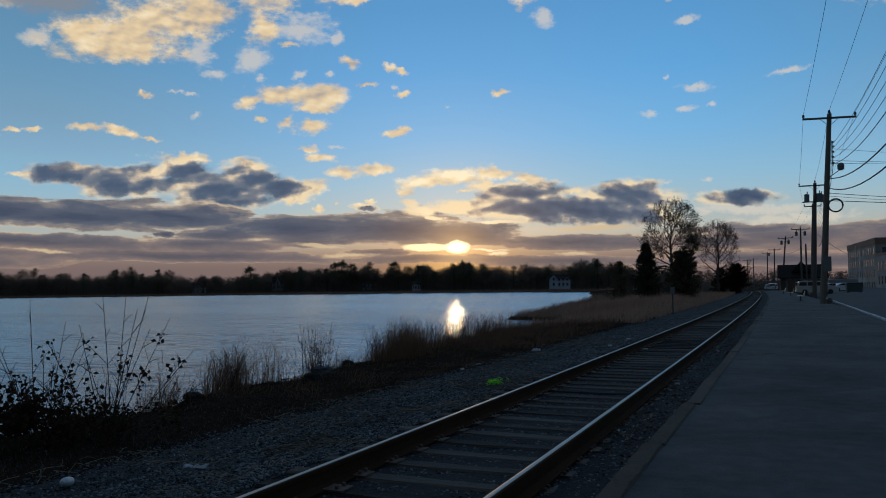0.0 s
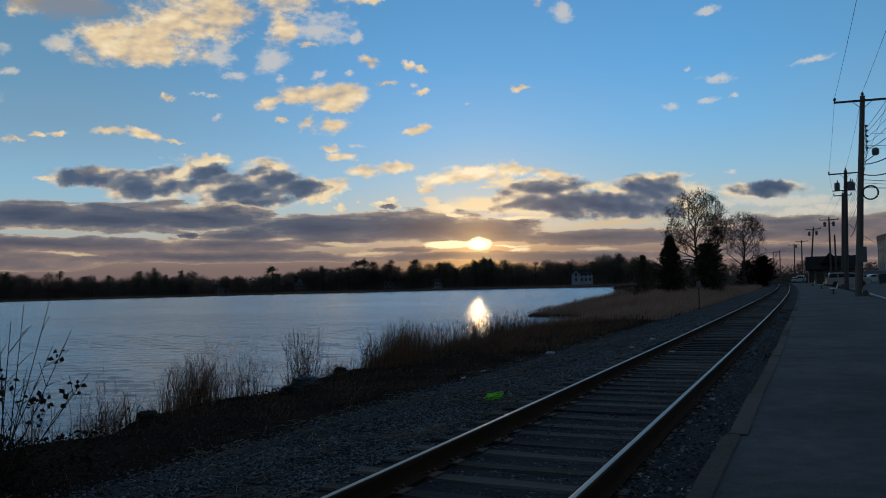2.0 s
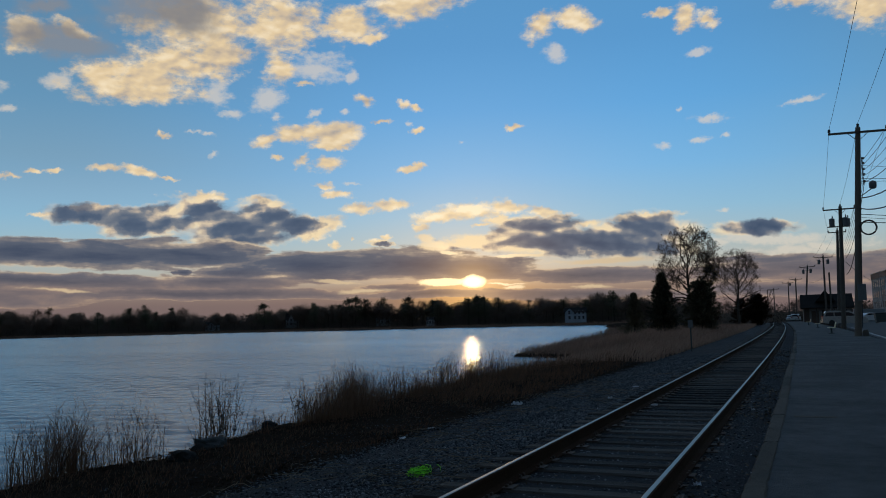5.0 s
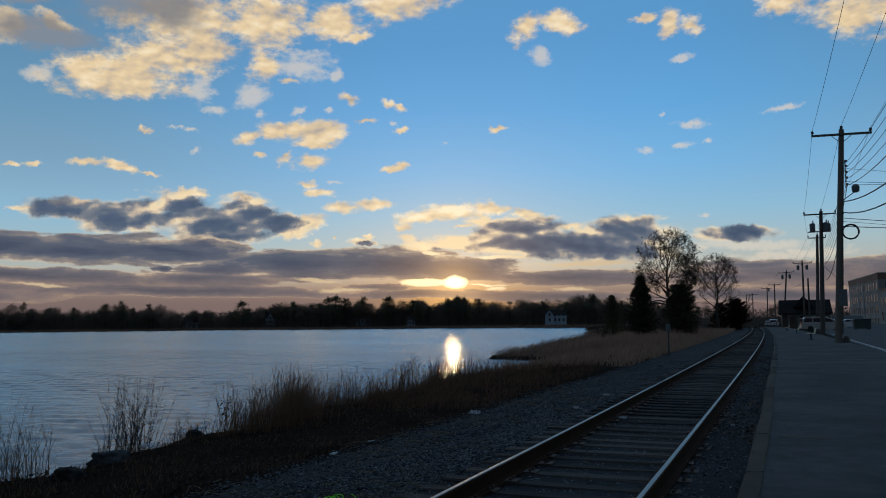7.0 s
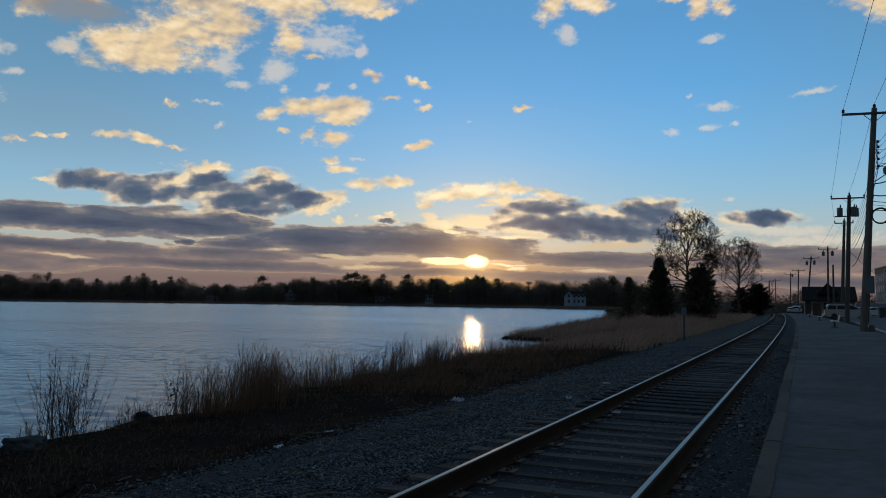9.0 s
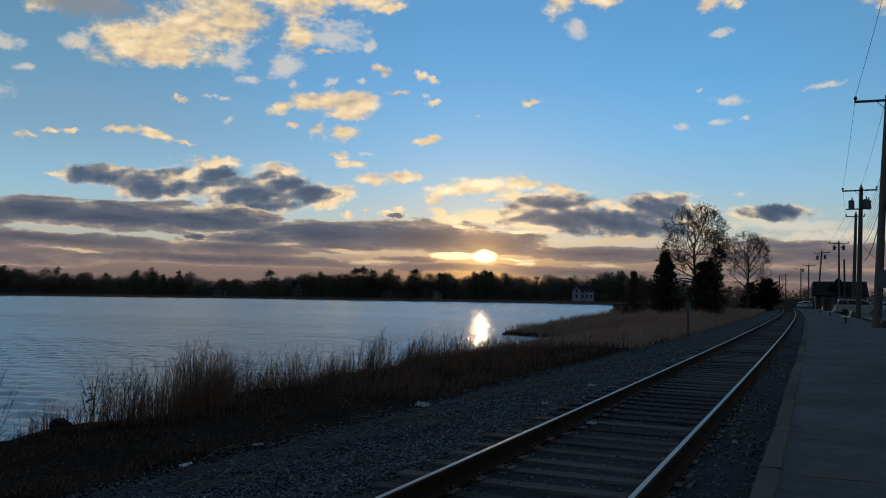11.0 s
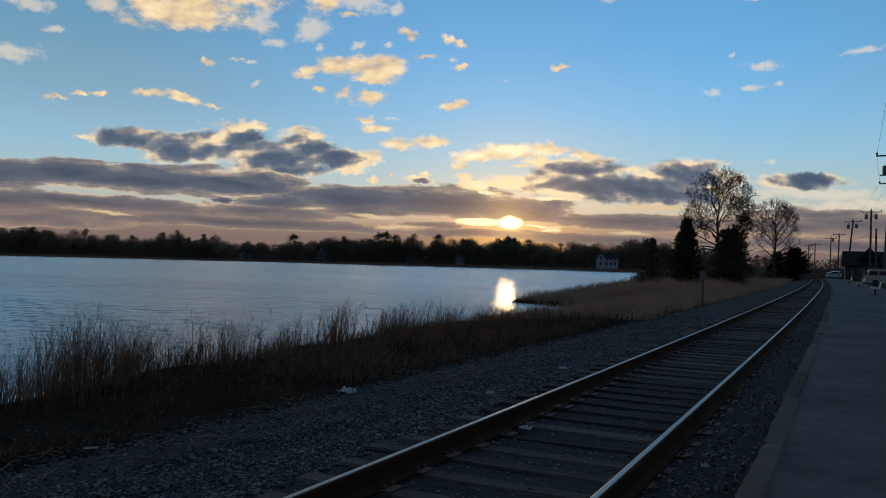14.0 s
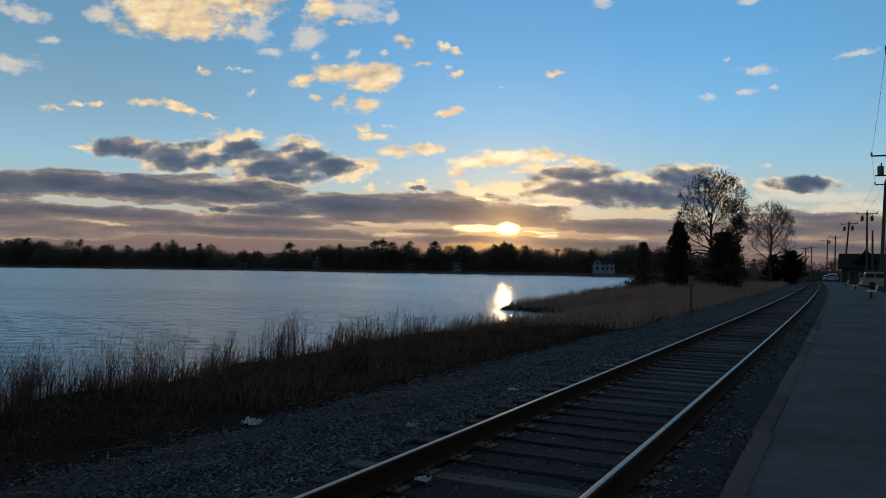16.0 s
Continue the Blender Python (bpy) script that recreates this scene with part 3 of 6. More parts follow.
# ---------------- mesh helpers ----------------
class Build:
    """Collects vertices and faces for one mesh."""

    def __init__(self):
        self.v, self.f = [], []

    def add(self, verts, faces):
        o = len(self.v)
        self.v.extend(tuple(p) for p in verts)
        self.f.extend(tuple(i + o for i in f) for f in faces)
        return self

    def box(self, x0, y0, z0, x1, y1, z1, m=None, bevel=0.0):
        if bevel:
            b = bevel
            ring = [(x0 + b, y0), (x1 - b, y0), (x1, y0 + b), (x1, y1 - b), (x1 - b, y1), (x0 + b, y1), (x0, y1 - b), (x0, y0 + b)]
            top = [(x0 + b, y0 + b), (x1 - b, y0 + b), (x1 - b, y0 + b), (x1 - b, y1 - b), (x1 - b, y1 - b), (x0 + b, y1 - b), (x0 + b, y1 - b), (x0 + b, y0 + b)]
            vs = [(x, y, z0) for x, y in ring] + [(x, y, z1 - b) for x, y in ring] + [(x, y, z1) for x, y in top]
            fs = [tuple(range(7, -1, -1))]
            for k in range(2):
                for i in range(8):
                    j = (i + 1) % 8
                    fs.append((8 * k + i, 8 * k + j, 8 * k + 8 + j, 8 * k + 8 + i))
            fs.append((16, 17, 19, 21))
        else:
            vs = [(x, y, z) for z in (z0, z1) for y in (y0, y1) for x in (x0, x1)]
            fs = [(0, 2, 3, 1), (4, 5, 7, 6), (0, 1, 5, 4), (2, 6, 7, 3), (0, 4, 6, 2), (1, 3, 7, 5)]
        if m is not None:
            vs = [m @ Vector(p) for p in vs]
        return self.add(vs, fs)

    def tube(self, pts, radii, n=6, caps=True):
        pts = [Vector(p) for p in pts]
        if not hasattr(radii, "__len__"):
            radii = [radii] * len(pts)
        vs, fs = [], []
        for i, p in enumerate(pts):
            d = (pts[min(i + 1, len(pts) - 1)] - pts[max(i - 1, 0)]).normalized()
            a = d.cross(Vector((0, 0, 1)) if abs(d.z) < 0.9 else Vector((1, 0, 0))).normalized()
            b = d.cross(a)
            for k in range(n):
                t = 2 * math.pi * k / n
                vs.append(p + (a * math.cos(t) + b * math.sin(t)) * radii[i])
        for i in range(len(pts) - 1):
            for k in range(n):
                j = (k + 1) % n
                fs.append((i * n + k, i * n + j, (i + 1) * n + j, (i + 1) * n + k))
        if caps and n > 2:
            fs.append(tuple(range(n)))
            fs.append(tuple(range((len(pts) - 1) * n, len(pts) * n))[::-1])
        return self.add(vs, fs)

    def turned(self, profile, n=10, m=None):
        """A body of revolution about z from (radius, z) pairs."""
        vs, fs = [], []
        for r, z in profile:
            for k in range(n):
                t = 2 * math.pi * k / n
                vs.append((r * math.cos(t), r * math.sin(t), z))
        for i in range(len(profile) - 1):
            for k in range(n):
                j = (k + 1) % n
                fs.append((i * n + k, i * n + j, (i + 1) * n + j, (i + 1) * n + k))
        fs.append(tuple(range(n))[::-1])
        fs.append(tuple(range((len(profile) - 1) * n, len(profile) * n)))
        if m is not None:
            vs = [m @ Vector(p) for p in vs]
        return self.add(vs, fs)

    def sweep(self, outline, stations):
        """A closed outline of (across, up) carried along (place, side) stations."""
        n = len(outline)
        vs = [Vector(p) + Vector(s) * a + Vector((0, 0, u)) for p, s in stations for a, u in outline]
        fs = [(i * n + k, i * n + (k + 1) % n, (i + 1) * n + (k + 1) % n, (i + 1) * n + k) for i in range(len(stations) - 1) for k in range(n)]
        fs.append(tuple(range(n)))
        fs.append(tuple(range((len(stations) - 1) * n, len(stations) * n))[::-1])
        return self.add(vs, fs)

    def mesh(self, name, material, smooth=False):
        me = bpy.data.meshes.new(name)
        me.from_pydata([tuple(p) for p in self.v], [], self.f)
        for mt in (material if isinstance(material, (list, tuple)) else [material]):
            me.materials.append(mt)
        if smooth:
            me.polygons.foreach_set("use_smooth", [True] * len(me.polygons))
        me.update()
        return me


def part(name, build, material, parent, label="", smooth=False):
    """Links what was built as one mesh under a thing or a part. A mesh that is shared may be handed over as it is."""
    me = build if isinstance(build, bpy.types.Mesh) else build.mesh(name, material, smooth)
    ob = new(name, me)
    ob.parent = parent
    return tagged(ob, label) if label else ob


def thing(name, m, label, category, group="", kind=""):
    ob = new(name)
    ob.matrix_world = m if isinstance(m, Matrix) else Matrix.Translation(m)
    ob.empty_display_size = 0.2
    return tagged(ob, label, category, group, kind)


def solid(name, build, material, label, category, group="", kind="", smooth=False, m=None):
    ob = new(name, build.mesh(name, material, smooth))
    if m is not None:
        ob.matrix_world = m
    return tagged(ob, label, category, group, kind)


def arrays_mesh(name, verts, faces, material):
    """A big mesh from arrays; all faces have the same number of corners."""
    me = bpy.data.meshes.new(name)
    k = faces.shape[1]
    me.vertices.add(len(verts))
    me.vertices.foreach_set("co", np.asarray(verts, np.float32).ravel())
    me.loops.add(faces.size)
    me.loops.foreach_set("vertex_index", np.asarray(faces, np.int32).ravel())
    me.polygons.add(len(faces))
    me.polygons.foreach_set("loop_start", np.arange(0, faces.size, k, dtype=np.int32))
    me.polygons.foreach_set("loop_total", np.full(len(faces), k, np.int32))
    me.materials.append(material)
    me.update(calc_edges=True)
    me.validate()
    return me


# ---------------- the lie of the land ----------------
WATER = -1.6
RNG = np.random.default_rng(7)


def centre(y):
    """Where the track's centre line runs: straight at first, then bending gently to the left."""
    y = np.asarray(y, float)
    return -1.2e-4 * np.maximum(y, 0) ** 2 - 0.004 * np.maximum(y - 185, 0) ** 2


def level(y):
    """Height of the rail tops, which fall very slightly along the track."""
    return -0.00126 * np.clip(np.asarray(y, float), -20, 260)


def bank(y):
    """The top edge of the river bank."""
    y = np.asarray(y, float)
    e = np.interp(y, [-60, 8, 14, 18, 25, 34, 45, 55, 64, 66, 68, 74, 84, 96, 132, 194, 300, 372], [-7.0, -6.9, -7.2, -7.6, -8.2, -9.4, -11.2, -12.4, -13.8, -15.5, -20.5, -21.8, -23.0, -24.5, -30.5, -42.0, -66.0, -80.0])
    return e + 0.25 * np.sin(y * 1.3) + 0.18 * np.sin(y * 2.9 + 1.0)


def far_bank(x):
    """The far shore of the river."""
    x = np.asarray(x, float)
    return np.interp(x, [-2500, -900, -560, -454, -358, -270, -200, -138, -95, -78, -60], [60, 210, 345, 392, 440, 446, 455, 440, 405, 385, 385]) + 4 * np.sin(x * 0.05)


def bump_noise(x, y):
    return 0.5 * np.sin(x * 1.9 + y * 0.7) * np.sin(y * 1.3 - x * 0.4) + 0.3 * np.sin(x * 4.1 - y * 2.3) * np.sin(y * 3.7 + 1.0)


def land(x, y):
    """Height of the ground sheet."""
    x, y = np.asarray(x, float), np.asarray(y, float)
    d = x - centre(y)
    shore = x - bank(y)
    flat = np.interp(d, [-60, -12, -6.0, -4.6, -3.9, -2.0, -1.45, 1.5, 2.0, 400], [-0.8, -0.62, -0.46, -0.46, -0.46, -0.37, -0.25, -0.25, -0.30, -0.45])
    flat = flat + level(y) + np.where(d < -4.2, 0.05 * bump_noise(x, y), 0.0)
    # beyond the spit the land lies as a low marsh
    marsh = np.clip((y - 36) / 9, 0, 1) * np.clip((-d - np.interp(y, [60, 72, 100], [7.2, 12.0, 14.5])) / 2.8, 0, 1)
    flat = flat * (1 - marsh) + (-1.36 + 0.05 * bump_noise(x, y)) * marsh
    drop = np.interp(shore, [-6, -2.4, -0.9, 0.0, 0.6], [-3.2, -2.1, -1.05, -0.09, 0.0])
    near = np.maximum(flat + drop, -3.2)
    s = y - far_bank(x)
    far = np.interp(s, [-12, 0, 12, 60, 200, 800], [-3.2, -1.75, -0.9, 0.8, 3.0, 5.0])
    return np.where((x < -45) | (y > 372), np.maximum(near, far), near)


def grid_sheet(xs, ys, height):
    X, Y = np.meshgrid(xs, ys)
    verts = np.stack([X.ravel(), Y.ravel(), height(X, Y).ravel()], -1)
    nx, ny = len(xs), len(ys)
    i = (np.arange(ny - 1)[:, None] * nx + np.arange(nx - 1)[None]).ravel()
    return verts, np.stack([i, i + 1, i + nx + 1, i + nx], -1)


def spaced(*runs):
    """Grid lines from (start, end, step) runs."""
    return np.unique(np.round(np.concatenate([np.arange(a, b, s) for a, b, s in runs]), 3))


xs = spaced((-3000, -1000, 120), (-1000, -100, 12), (-100, -30, 4), (-30, -12, 0.8), (-12, 3, 0.3), (3, 20, 2), (20, 200, 15), (200, 3001, 200))
ys = spaced((-600, -20, 60), (-20, 2, 2), (2, 45, 0.35), (45, 110, 0.9), (110, 260, 5), (260, 560, 7), (560, 1000, 40), (1000, 4001, 300))
gv, gf = grid_sheet(xs, ys, land)
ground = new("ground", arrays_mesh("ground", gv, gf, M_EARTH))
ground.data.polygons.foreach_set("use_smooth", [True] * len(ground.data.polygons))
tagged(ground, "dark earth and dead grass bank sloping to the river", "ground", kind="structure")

def ripples(X, Y):
    """Small wind waves, lower and longer with distance."""
    r = np.random.default_rng(17)
    away = np.hypot(X, Y - 8)
    near, mid = np.clip((100 - away) / 70, 0, 1), np.clip((300 - away) / 180, 0, 1)
    gust = 0.6 + 0.4 * np.sin(X * 0.11 + np.sin(Y * 0.13) * 1.5) * np.sin(Y * 0.21 + 0.6 * np.sin(X * 0.07))
    Z = np.zeros_like(X)
    for k in range(17):
        wl = 0.75 * 1.13 ** k
        a = r.normal(-1.0, 0.95)
        kx, ky = math.cos(a) * 2 * np.pi / wl, math.sin(a) * 2 * np.pi / wl
        Z += np.sin(X * kx + Y * ky + r.uniform(0, 6.28)) * wl * (0.0058 * near + 0.0032 * mid if k < 6 else 0.0007 * near + 0.0030 * mid * (1 - near))
    return Z * gust + WATER


wx = spaced((-4000, -600, 400), (-600, -200, 15), (-200, -100, 1.2), (-100, -60, 0.6), (-60, -5.9, 0.2))
wy = spaced((-900, -10, 120), (-10, 8, 0.6), (8, 75, 0.2), (75, 150, 0.4), (150, 260, 1.0), (260, 531, 12))
wv, wf = grid_sheet(wx, wy, ripples)
water = new("water", arrays_mesh("water", wv, wf, M_WATER))
water.data.polygons.foreach_set("use_smooth", [True] * len(water.data.polygons))
tagged(water, "rippled blue-grey river reflecting the dawn sky", "water", kind="structure")


def strip(name, d0, d1, y0, y1, step, heights, material, label, category):
    """A strip that follows the track between two offsets; heights: (offset, height above the rail tops)."""
    ysn = np.arange(y0, y1 + step / 2, step)
    dsn = np.linspace(d0, d1, max(2, int((d1 - d0) / 0.25)))
    off, up = zip(*heights)
    D, Y = np.meshgrid(dsn, ysn)
    Z = np.interp(D, off, up) + level(Y)
    if name == "ballast":
        Z = Z + 0.012 * bump_noise(D * 3, Y * 3)
    verts = np.stack([(D + centre(Y)).ravel(), Y.ravel(), Z.ravel()], -1)
    nx = len(dsn)
    i = (np.arange(len(ysn) - 1)[:, None] * nx + np.arange(nx - 1)[None]).ravel()
    ob = new(name, arrays_mesh(name, verts, np.stack([i, i + 1, i + nx + 1, i + nx], -1), material))
    ob.data.polygons.foreach_set("use_smooth", [True] * len(ob.data.polygons))
    return tagged(ob, label, category, kind="structure")


BALLAST = [(-4.3, -0.50), (-3.9, -0.44), (-2.2, -0.345), (-1.75, -0.27), (-1.35, -0.206), (-0.75, -0.202), (0.70, -0.202), (0.90, -0.172), (1.15, -0.155), (1.55, -0.17)]
strip("ballast", -4.3, 1.5, -15, 230, 0.5, BALLAST, M_BALLAST, "bed of dark crushed stone under the railway track", "ballast")

# ---------------- platform ----------------
def slab(name, d0, d1, y0, y1, top, material, label, category, step=2.0):
    b = Build()
    stations = []
    for y in np.arange(y0, y1 + 0.01, step):
        stations.append(((float(centre(y)), y, float(level(y))), (1, 0, 0)))
    b.sweep([(d0, -0.4), (d1, -0.4), (d1, top), (d0, top)], stations)
    return solid(name, b, material, label, category, kind="structure")


slab("platform", 1.53, 5.62, -12, 200, 0.005, M_ASPHALT, "worn dark asphalt station platform beside the track", "platform")
lot = Build().box(5.4, -40, -0.6, 70, 330, -0.10)
solid("parking_lot", lot, M_LOT, "grey asphalt parking lot behind the platform", "parking lot", kind="structure")
M_TAR = surface("asphalt_patch", (0.02, 0.02, 0.022), (0.04, 0.04, 0.042), 0.9, 0.8, 10.0, 0.3)
for px, py, sx, sy in ((3.35, 35.1, 0.42, 0.30), (4.1, 52.5, 0.5, 0.3)):
    b = Build().turned([(0.9, 0.0), (1.0, 0.004), (0.8, 0.008)], 14, Matrix.Diagonal((sx, sy, 1, 1)))
    solid("drain_cover", b, M_TAR, "dark round metal cover sunk in the asphalt platform", "drain cover", m=Matrix.Translation((px, py, float(level(py)) + 0.004)))
b = Build().box(-0.17, -0.10, 0, 0.35, 0.09, 0.006, bevel=0.004)
for px, py, turn in ((1.86, 17.6, 4),):
    solid("concrete_patch", b, M_KERB, "pale scuffed repair patch in the asphalt platform", "repair patch", m=pose(px, py, float(level(py)) + 0.003, 0, 0, turn))

# ---------------- railway track ----------------
track = thing("railway_track", (0, 0, 0), "single railway track of rusty steel rails on dark wooden sleepers", "railway track", kind="structure")
foot = [(-0.07, -0.170), (0.07, -0.170), (0.07, -0.158), (0.022, -0.145), (0.010, -0.135), (0.010, -0.050), (0.034, -0.036), (0.036, -0.008), (0.030, -0.001),
        (-0.030, -0.001), (-0.036, -0.008), (-0.034, -0.036), (-0.010, -0.050), (-0.010, -0.135), (-0.022, -0.145), (-0.07, -0.158)]
crown = [(-0.021, -0.004), (0.021, -0.004), (0.019, 0.0), (0.010, 0.002), (-0.010, 0.002), (-0.019, 0.0)]
for side in (-1, 1):
    st = []
    for y in np.arange(-14, 236, 1.5):
        slope = float(centre(y + 0.5) - centre(y - 0.5))
        s = Vector((1, -slope, 0)).normalized()
        st.append(((float(centre(y)) + side * 0.755 * s.x, y + side * 0.755 * s.y, float(level(y)) + side * 0.013), tuple(s)))
    rail = part("rail", Build().sweep(foot, st), M_RAIL, track, "rust-brown steel rail with a bright worn head")
    part("rail_head", Build().sweep(crown, st), M_RAILTOP, rail, "polished running surface")

def worn_beam(half, wide, seed):
    """A split and weathered timber: its edges wander and its top is cupped."""
    r = random.Random(seed)
    b, n = Build(), 9
    vs = []
    for i in range(n):
        x = -half + 2 * half * i / (n - 1)
        j = lambda k: r.uniform(-k, k)
        vs += [(x + j(0.01), -wide, -0.16), (x, -wide - 0.006 + j(0.006), -0.022 + j(0.007)), (x, -wide + 0.018 + j(0.008), -0.001 + j(0.003)), (x, j(0.02), -0.006 + j(0.004)),
               (x, wide - 0.018 + j(0.008), -0.001 + j(0.003)), (x, wide + 0.006 + j(0.006), -0.022 + j(0.007)), (x + j(0.01), wide, -0.16)]
    fs = [(7 * i + k, 7 * i + 7 + k, 7 * i + 8 + k, 7 * i + 1 + k) for i in range(n - 1) for k in range(6)]
    fs += [tuple(range(7)), tuple(range(7 * (n - 1), 7 * n))[::-1]]
    return b.add(vs, [f[::-1] for f in fs])


sleeper_mesh = worn_beam(1.36, 0.100, 61).mesh("sleeper", M_SLEEPER)
sleeper_short = worn_beam(1.31, 0.092, 62).mesh("sleeper", M_SLEEPER)
plate = Build().box(-0.16, -0.09, 0.0, 0.16, 0.09, 0.013, bevel=0.003)
for sx in (-0.095, 0.095):
    for sy in (-0.05, 0.05):
        plate.box(sx - 0.014, sy - 0.014, 0.012, sx + 0.014, sy + 0.014, 0.04, bevel=0.005)
plate_mesh = plate.mesh("tie_plate", M_PLATE)
sleeper_rng = random.Random(5)
far_sleepers = Build()
for i in range(380):
    y = -4.0 + 0.0 + i * 0.5
    yaw = -math.degrees(math.atan(float(centre(y + 0.5) - centre(y - 0.5))))
    m = pose(float(centre(y)) + sleeper_rng.uniform(-0.06, 0.06), y + sleeper_rng.uniform(-0.035, 0.035), float(level(y)) - 0.176 - sleeper_rng.uniform(0, 0.012), 0, sleeper_rng.uniform(-0.4, 0.4), -yaw + sleeper_rng.uniform(-1.8, 1.8))
    if i < 290:
        s = new("sleeper", sleeper_mesh if sleeper_rng.random() < 0.6 else sleeper_short)
        s.parent, s.matrix_basis = track, m
        if i < 150:
            for side in (-0.755, 0.755):
                p = new("tie_plate", plate_mesh)
                p.parent, p.matrix_basis = s, pose(side, 0, 0.001)
    else:
        far_sleepers.box(-1.3, -0.11, -0.16, 1.3, 0.11, 0.0, m)
tagged(part("distant_sleepers", far_sleepers, M_SLEEPER, track), kind="stuff")

# kerb stones along the platform's edge
kerb = thing("platform_kerb", (0, 0, 0), "worn concrete kerb stones along the platform edge", "kerb", kind="structure")
def worn_kerb(half, seed):
    """A long kerb stone with chipped, wandering edges."""
    r = random.Random(seed)
    n, vs = 15, []
    for i in range(n):
        y = -half + 2 * half * i / (n - 1)
        j = lambda k: r.uniform(-k, k)
        bite = 0.012 if r.random() < 0.25 else 0.0
        vs += [(-0.085, y, -0.35), (-0.086 + j(0.004), y, -0.030 + j(0.006)), (-0.066 + bite + j(0.006), y, -0.003 + j(0.003) - bite * 0.5), (j(0.02), y, j(0.003)),
               (0.070 - bite + j(0.006), y, -0.002 + j(0.003)), (0.086 + j(0.004), y, -0.025 + j(0.006)), (0.085, y, -0.35)]
    fs = [(7 * i + k, 7 * i + 1 + k, 7 * i + 8 + k, 7 * i + 7 + k) for i in range(n - 1) for k in range(6)]
    fs += [tuple(range(7))[::-1], tuple(range(7 * (n - 1), 7 * n))]
    return Build().add(vs, [f[::-1] for f in fs])


kerb_meshes = [worn_kerb(1.19, 80 + i).mesh("kerb_stone", M_KERB) for i in range(4)]
kerb_rng = random.Random(11)
for i in range(84):
    y = -10 + i * 2.4
    yaw = math.degrees(math.atan(float(centre(y + 0.5) - centre(y - 0.5))))
    k = new("kerb_stone", kerb_meshes[i % 4])
    k.parent, k.matrix_basis = kerb, pose(float(centre(y)) + float(np.interp(y, (6, 9, 13, 17, 40), (1.445, 1.465, 1.52, 1.525, 1.545))) + kerb_rng.uniform(-0.010, 0.010), y, float(level(y)) + 0.02 + kerb_rng.uniform(-0.006, 0.008), kerb_rng.uniform(-0.3, 0.3), 0, -yaw + kerb_rng.uniform(-0.4, 0.4))

# low white-painted kerb between platform and lot
lot_kerb = thing("lot_kerb", (0, 0, 0), "chipped white-painted kerb between platform and parking lot", "kerb", kind="structure")
lot_mesh = Build().box(-0.06, -0.90, -0.35, 0.06, 0.90, 0.02, bevel=0.02).mesh("kerb_stone", M_WHITE)
for i in range(46):
    y = 8 + i * 1.9
    k = new("kerb_stone", lot_mesh)
    k.parent, k.matrix_basis = lot_kerb, pose(5.72 + kerb_rng.uniform(-0.015, 0.015), y, float(level(y)) + kerb_rng.uniform(-0.01, 0.01), 0, 0, kerb_rng.uniform(-0.6, 0.6))


def stones(name, count, area, low, high, up, seed, label, material=None):
    """Loose stones strewn over the ballast; each one a rough little block."""
    r = np.random.default_rng(seed)
    ico = np.array([(-1, -1, -0.7), (1, -0.9, -0.8), (0.9, 1, -0.7), (-0.9, 0.9, -0.8), (-0.7, -0.75, 0.7), (0.75, -0.6, 0.8), (0.6, 0.75, 0.65), (-0.65, 0.6, 0.85)])
    quads = np.array([(0, 3, 2, 1), (4, 5, 6, 7), (0, 1, 5, 4), (1, 2, 6, 5), (2, 3, 7, 6), (3, 0, 4, 7)])
    d = r.uniform(area[0], area[1], count)
    if area[0] < -2 and area[1] > -3:
        d = np.where((d < -3.0) & (r.random(count) < 0.6), r.uniform(-3.0, area[1], count), d)
    y = area[2] + (area[3] - area[2]) * r.random(count) ** 1.35
    size = r.uniform(low, high, count) * r.uniform(0.6, 1.2, count)
    a = r.uniform(0, 2 * np.pi, count)
    v = ico[None] * r.uniform(0.55, 1.15, (count, 8, 3)) * np.stack([np.ones(count), r.uniform(0.6, 1.0, count), r.uniform(0.45, 0.8, count)], -1)[:, None]
    v = v * size[:, None, None]
    tilt = r.uniform(-0.6, 0.6, count)
    ct, stn = np.cos(tilt)[:, None], np.sin(tilt)[:, None]
    v = np.stack([v[..., 0], v[..., 1] * ct - v[..., 2] * stn, v[..., 1] * stn + v[..., 2] * ct], -1)
    c, s = np.cos(a)[:, None], np.sin(a)[:, None]
    v = np.stack([v[..., 0] * c - v[..., 1] * s, v[..., 0] * s + v[..., 1] * c, v[..., 2]], -1)
    off, ups = zip(*BALLAST)
    z = np.interp(d, off, ups) + level(y) + up
    z = np.where(d < -4.0, np.maximum(z, land(d + centre(y), y) + up), z)
    v = v + np.stack([d + centre(y), y, z], -1)[:, None]
    faces = (quads[None] + 8 * np.arange(count)[:, None, None]).reshape(-1, 4)
    ob = new(name, arrays_mesh(name, v.reshape(-1, 3), faces, material or M_STONE))
    return tagged(ob, label, "ballast stones", kind="stuff")


stones("ballast_stones", 70000, (-4.2, -1.32, 4.0, 44.0), 0.008, 0.021, 0.004, 3, "loose grey crushed stones strewn on the track shoulder")
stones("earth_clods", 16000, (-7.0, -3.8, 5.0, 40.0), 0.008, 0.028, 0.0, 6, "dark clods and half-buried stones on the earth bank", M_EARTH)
stones("strewn_stones", 5000, (-5.6, -3.9, 5.0, 44.0), 0.007, 0.018, 0.003, 8, "stray grey stones on the earth bank beside the track")
stones("crib_stones", 26000, (-1.3, 1.4, 4.0, 42.0), 0.007, 0.018, -0.002, 4, "small grey stones between the wooden sleepers")


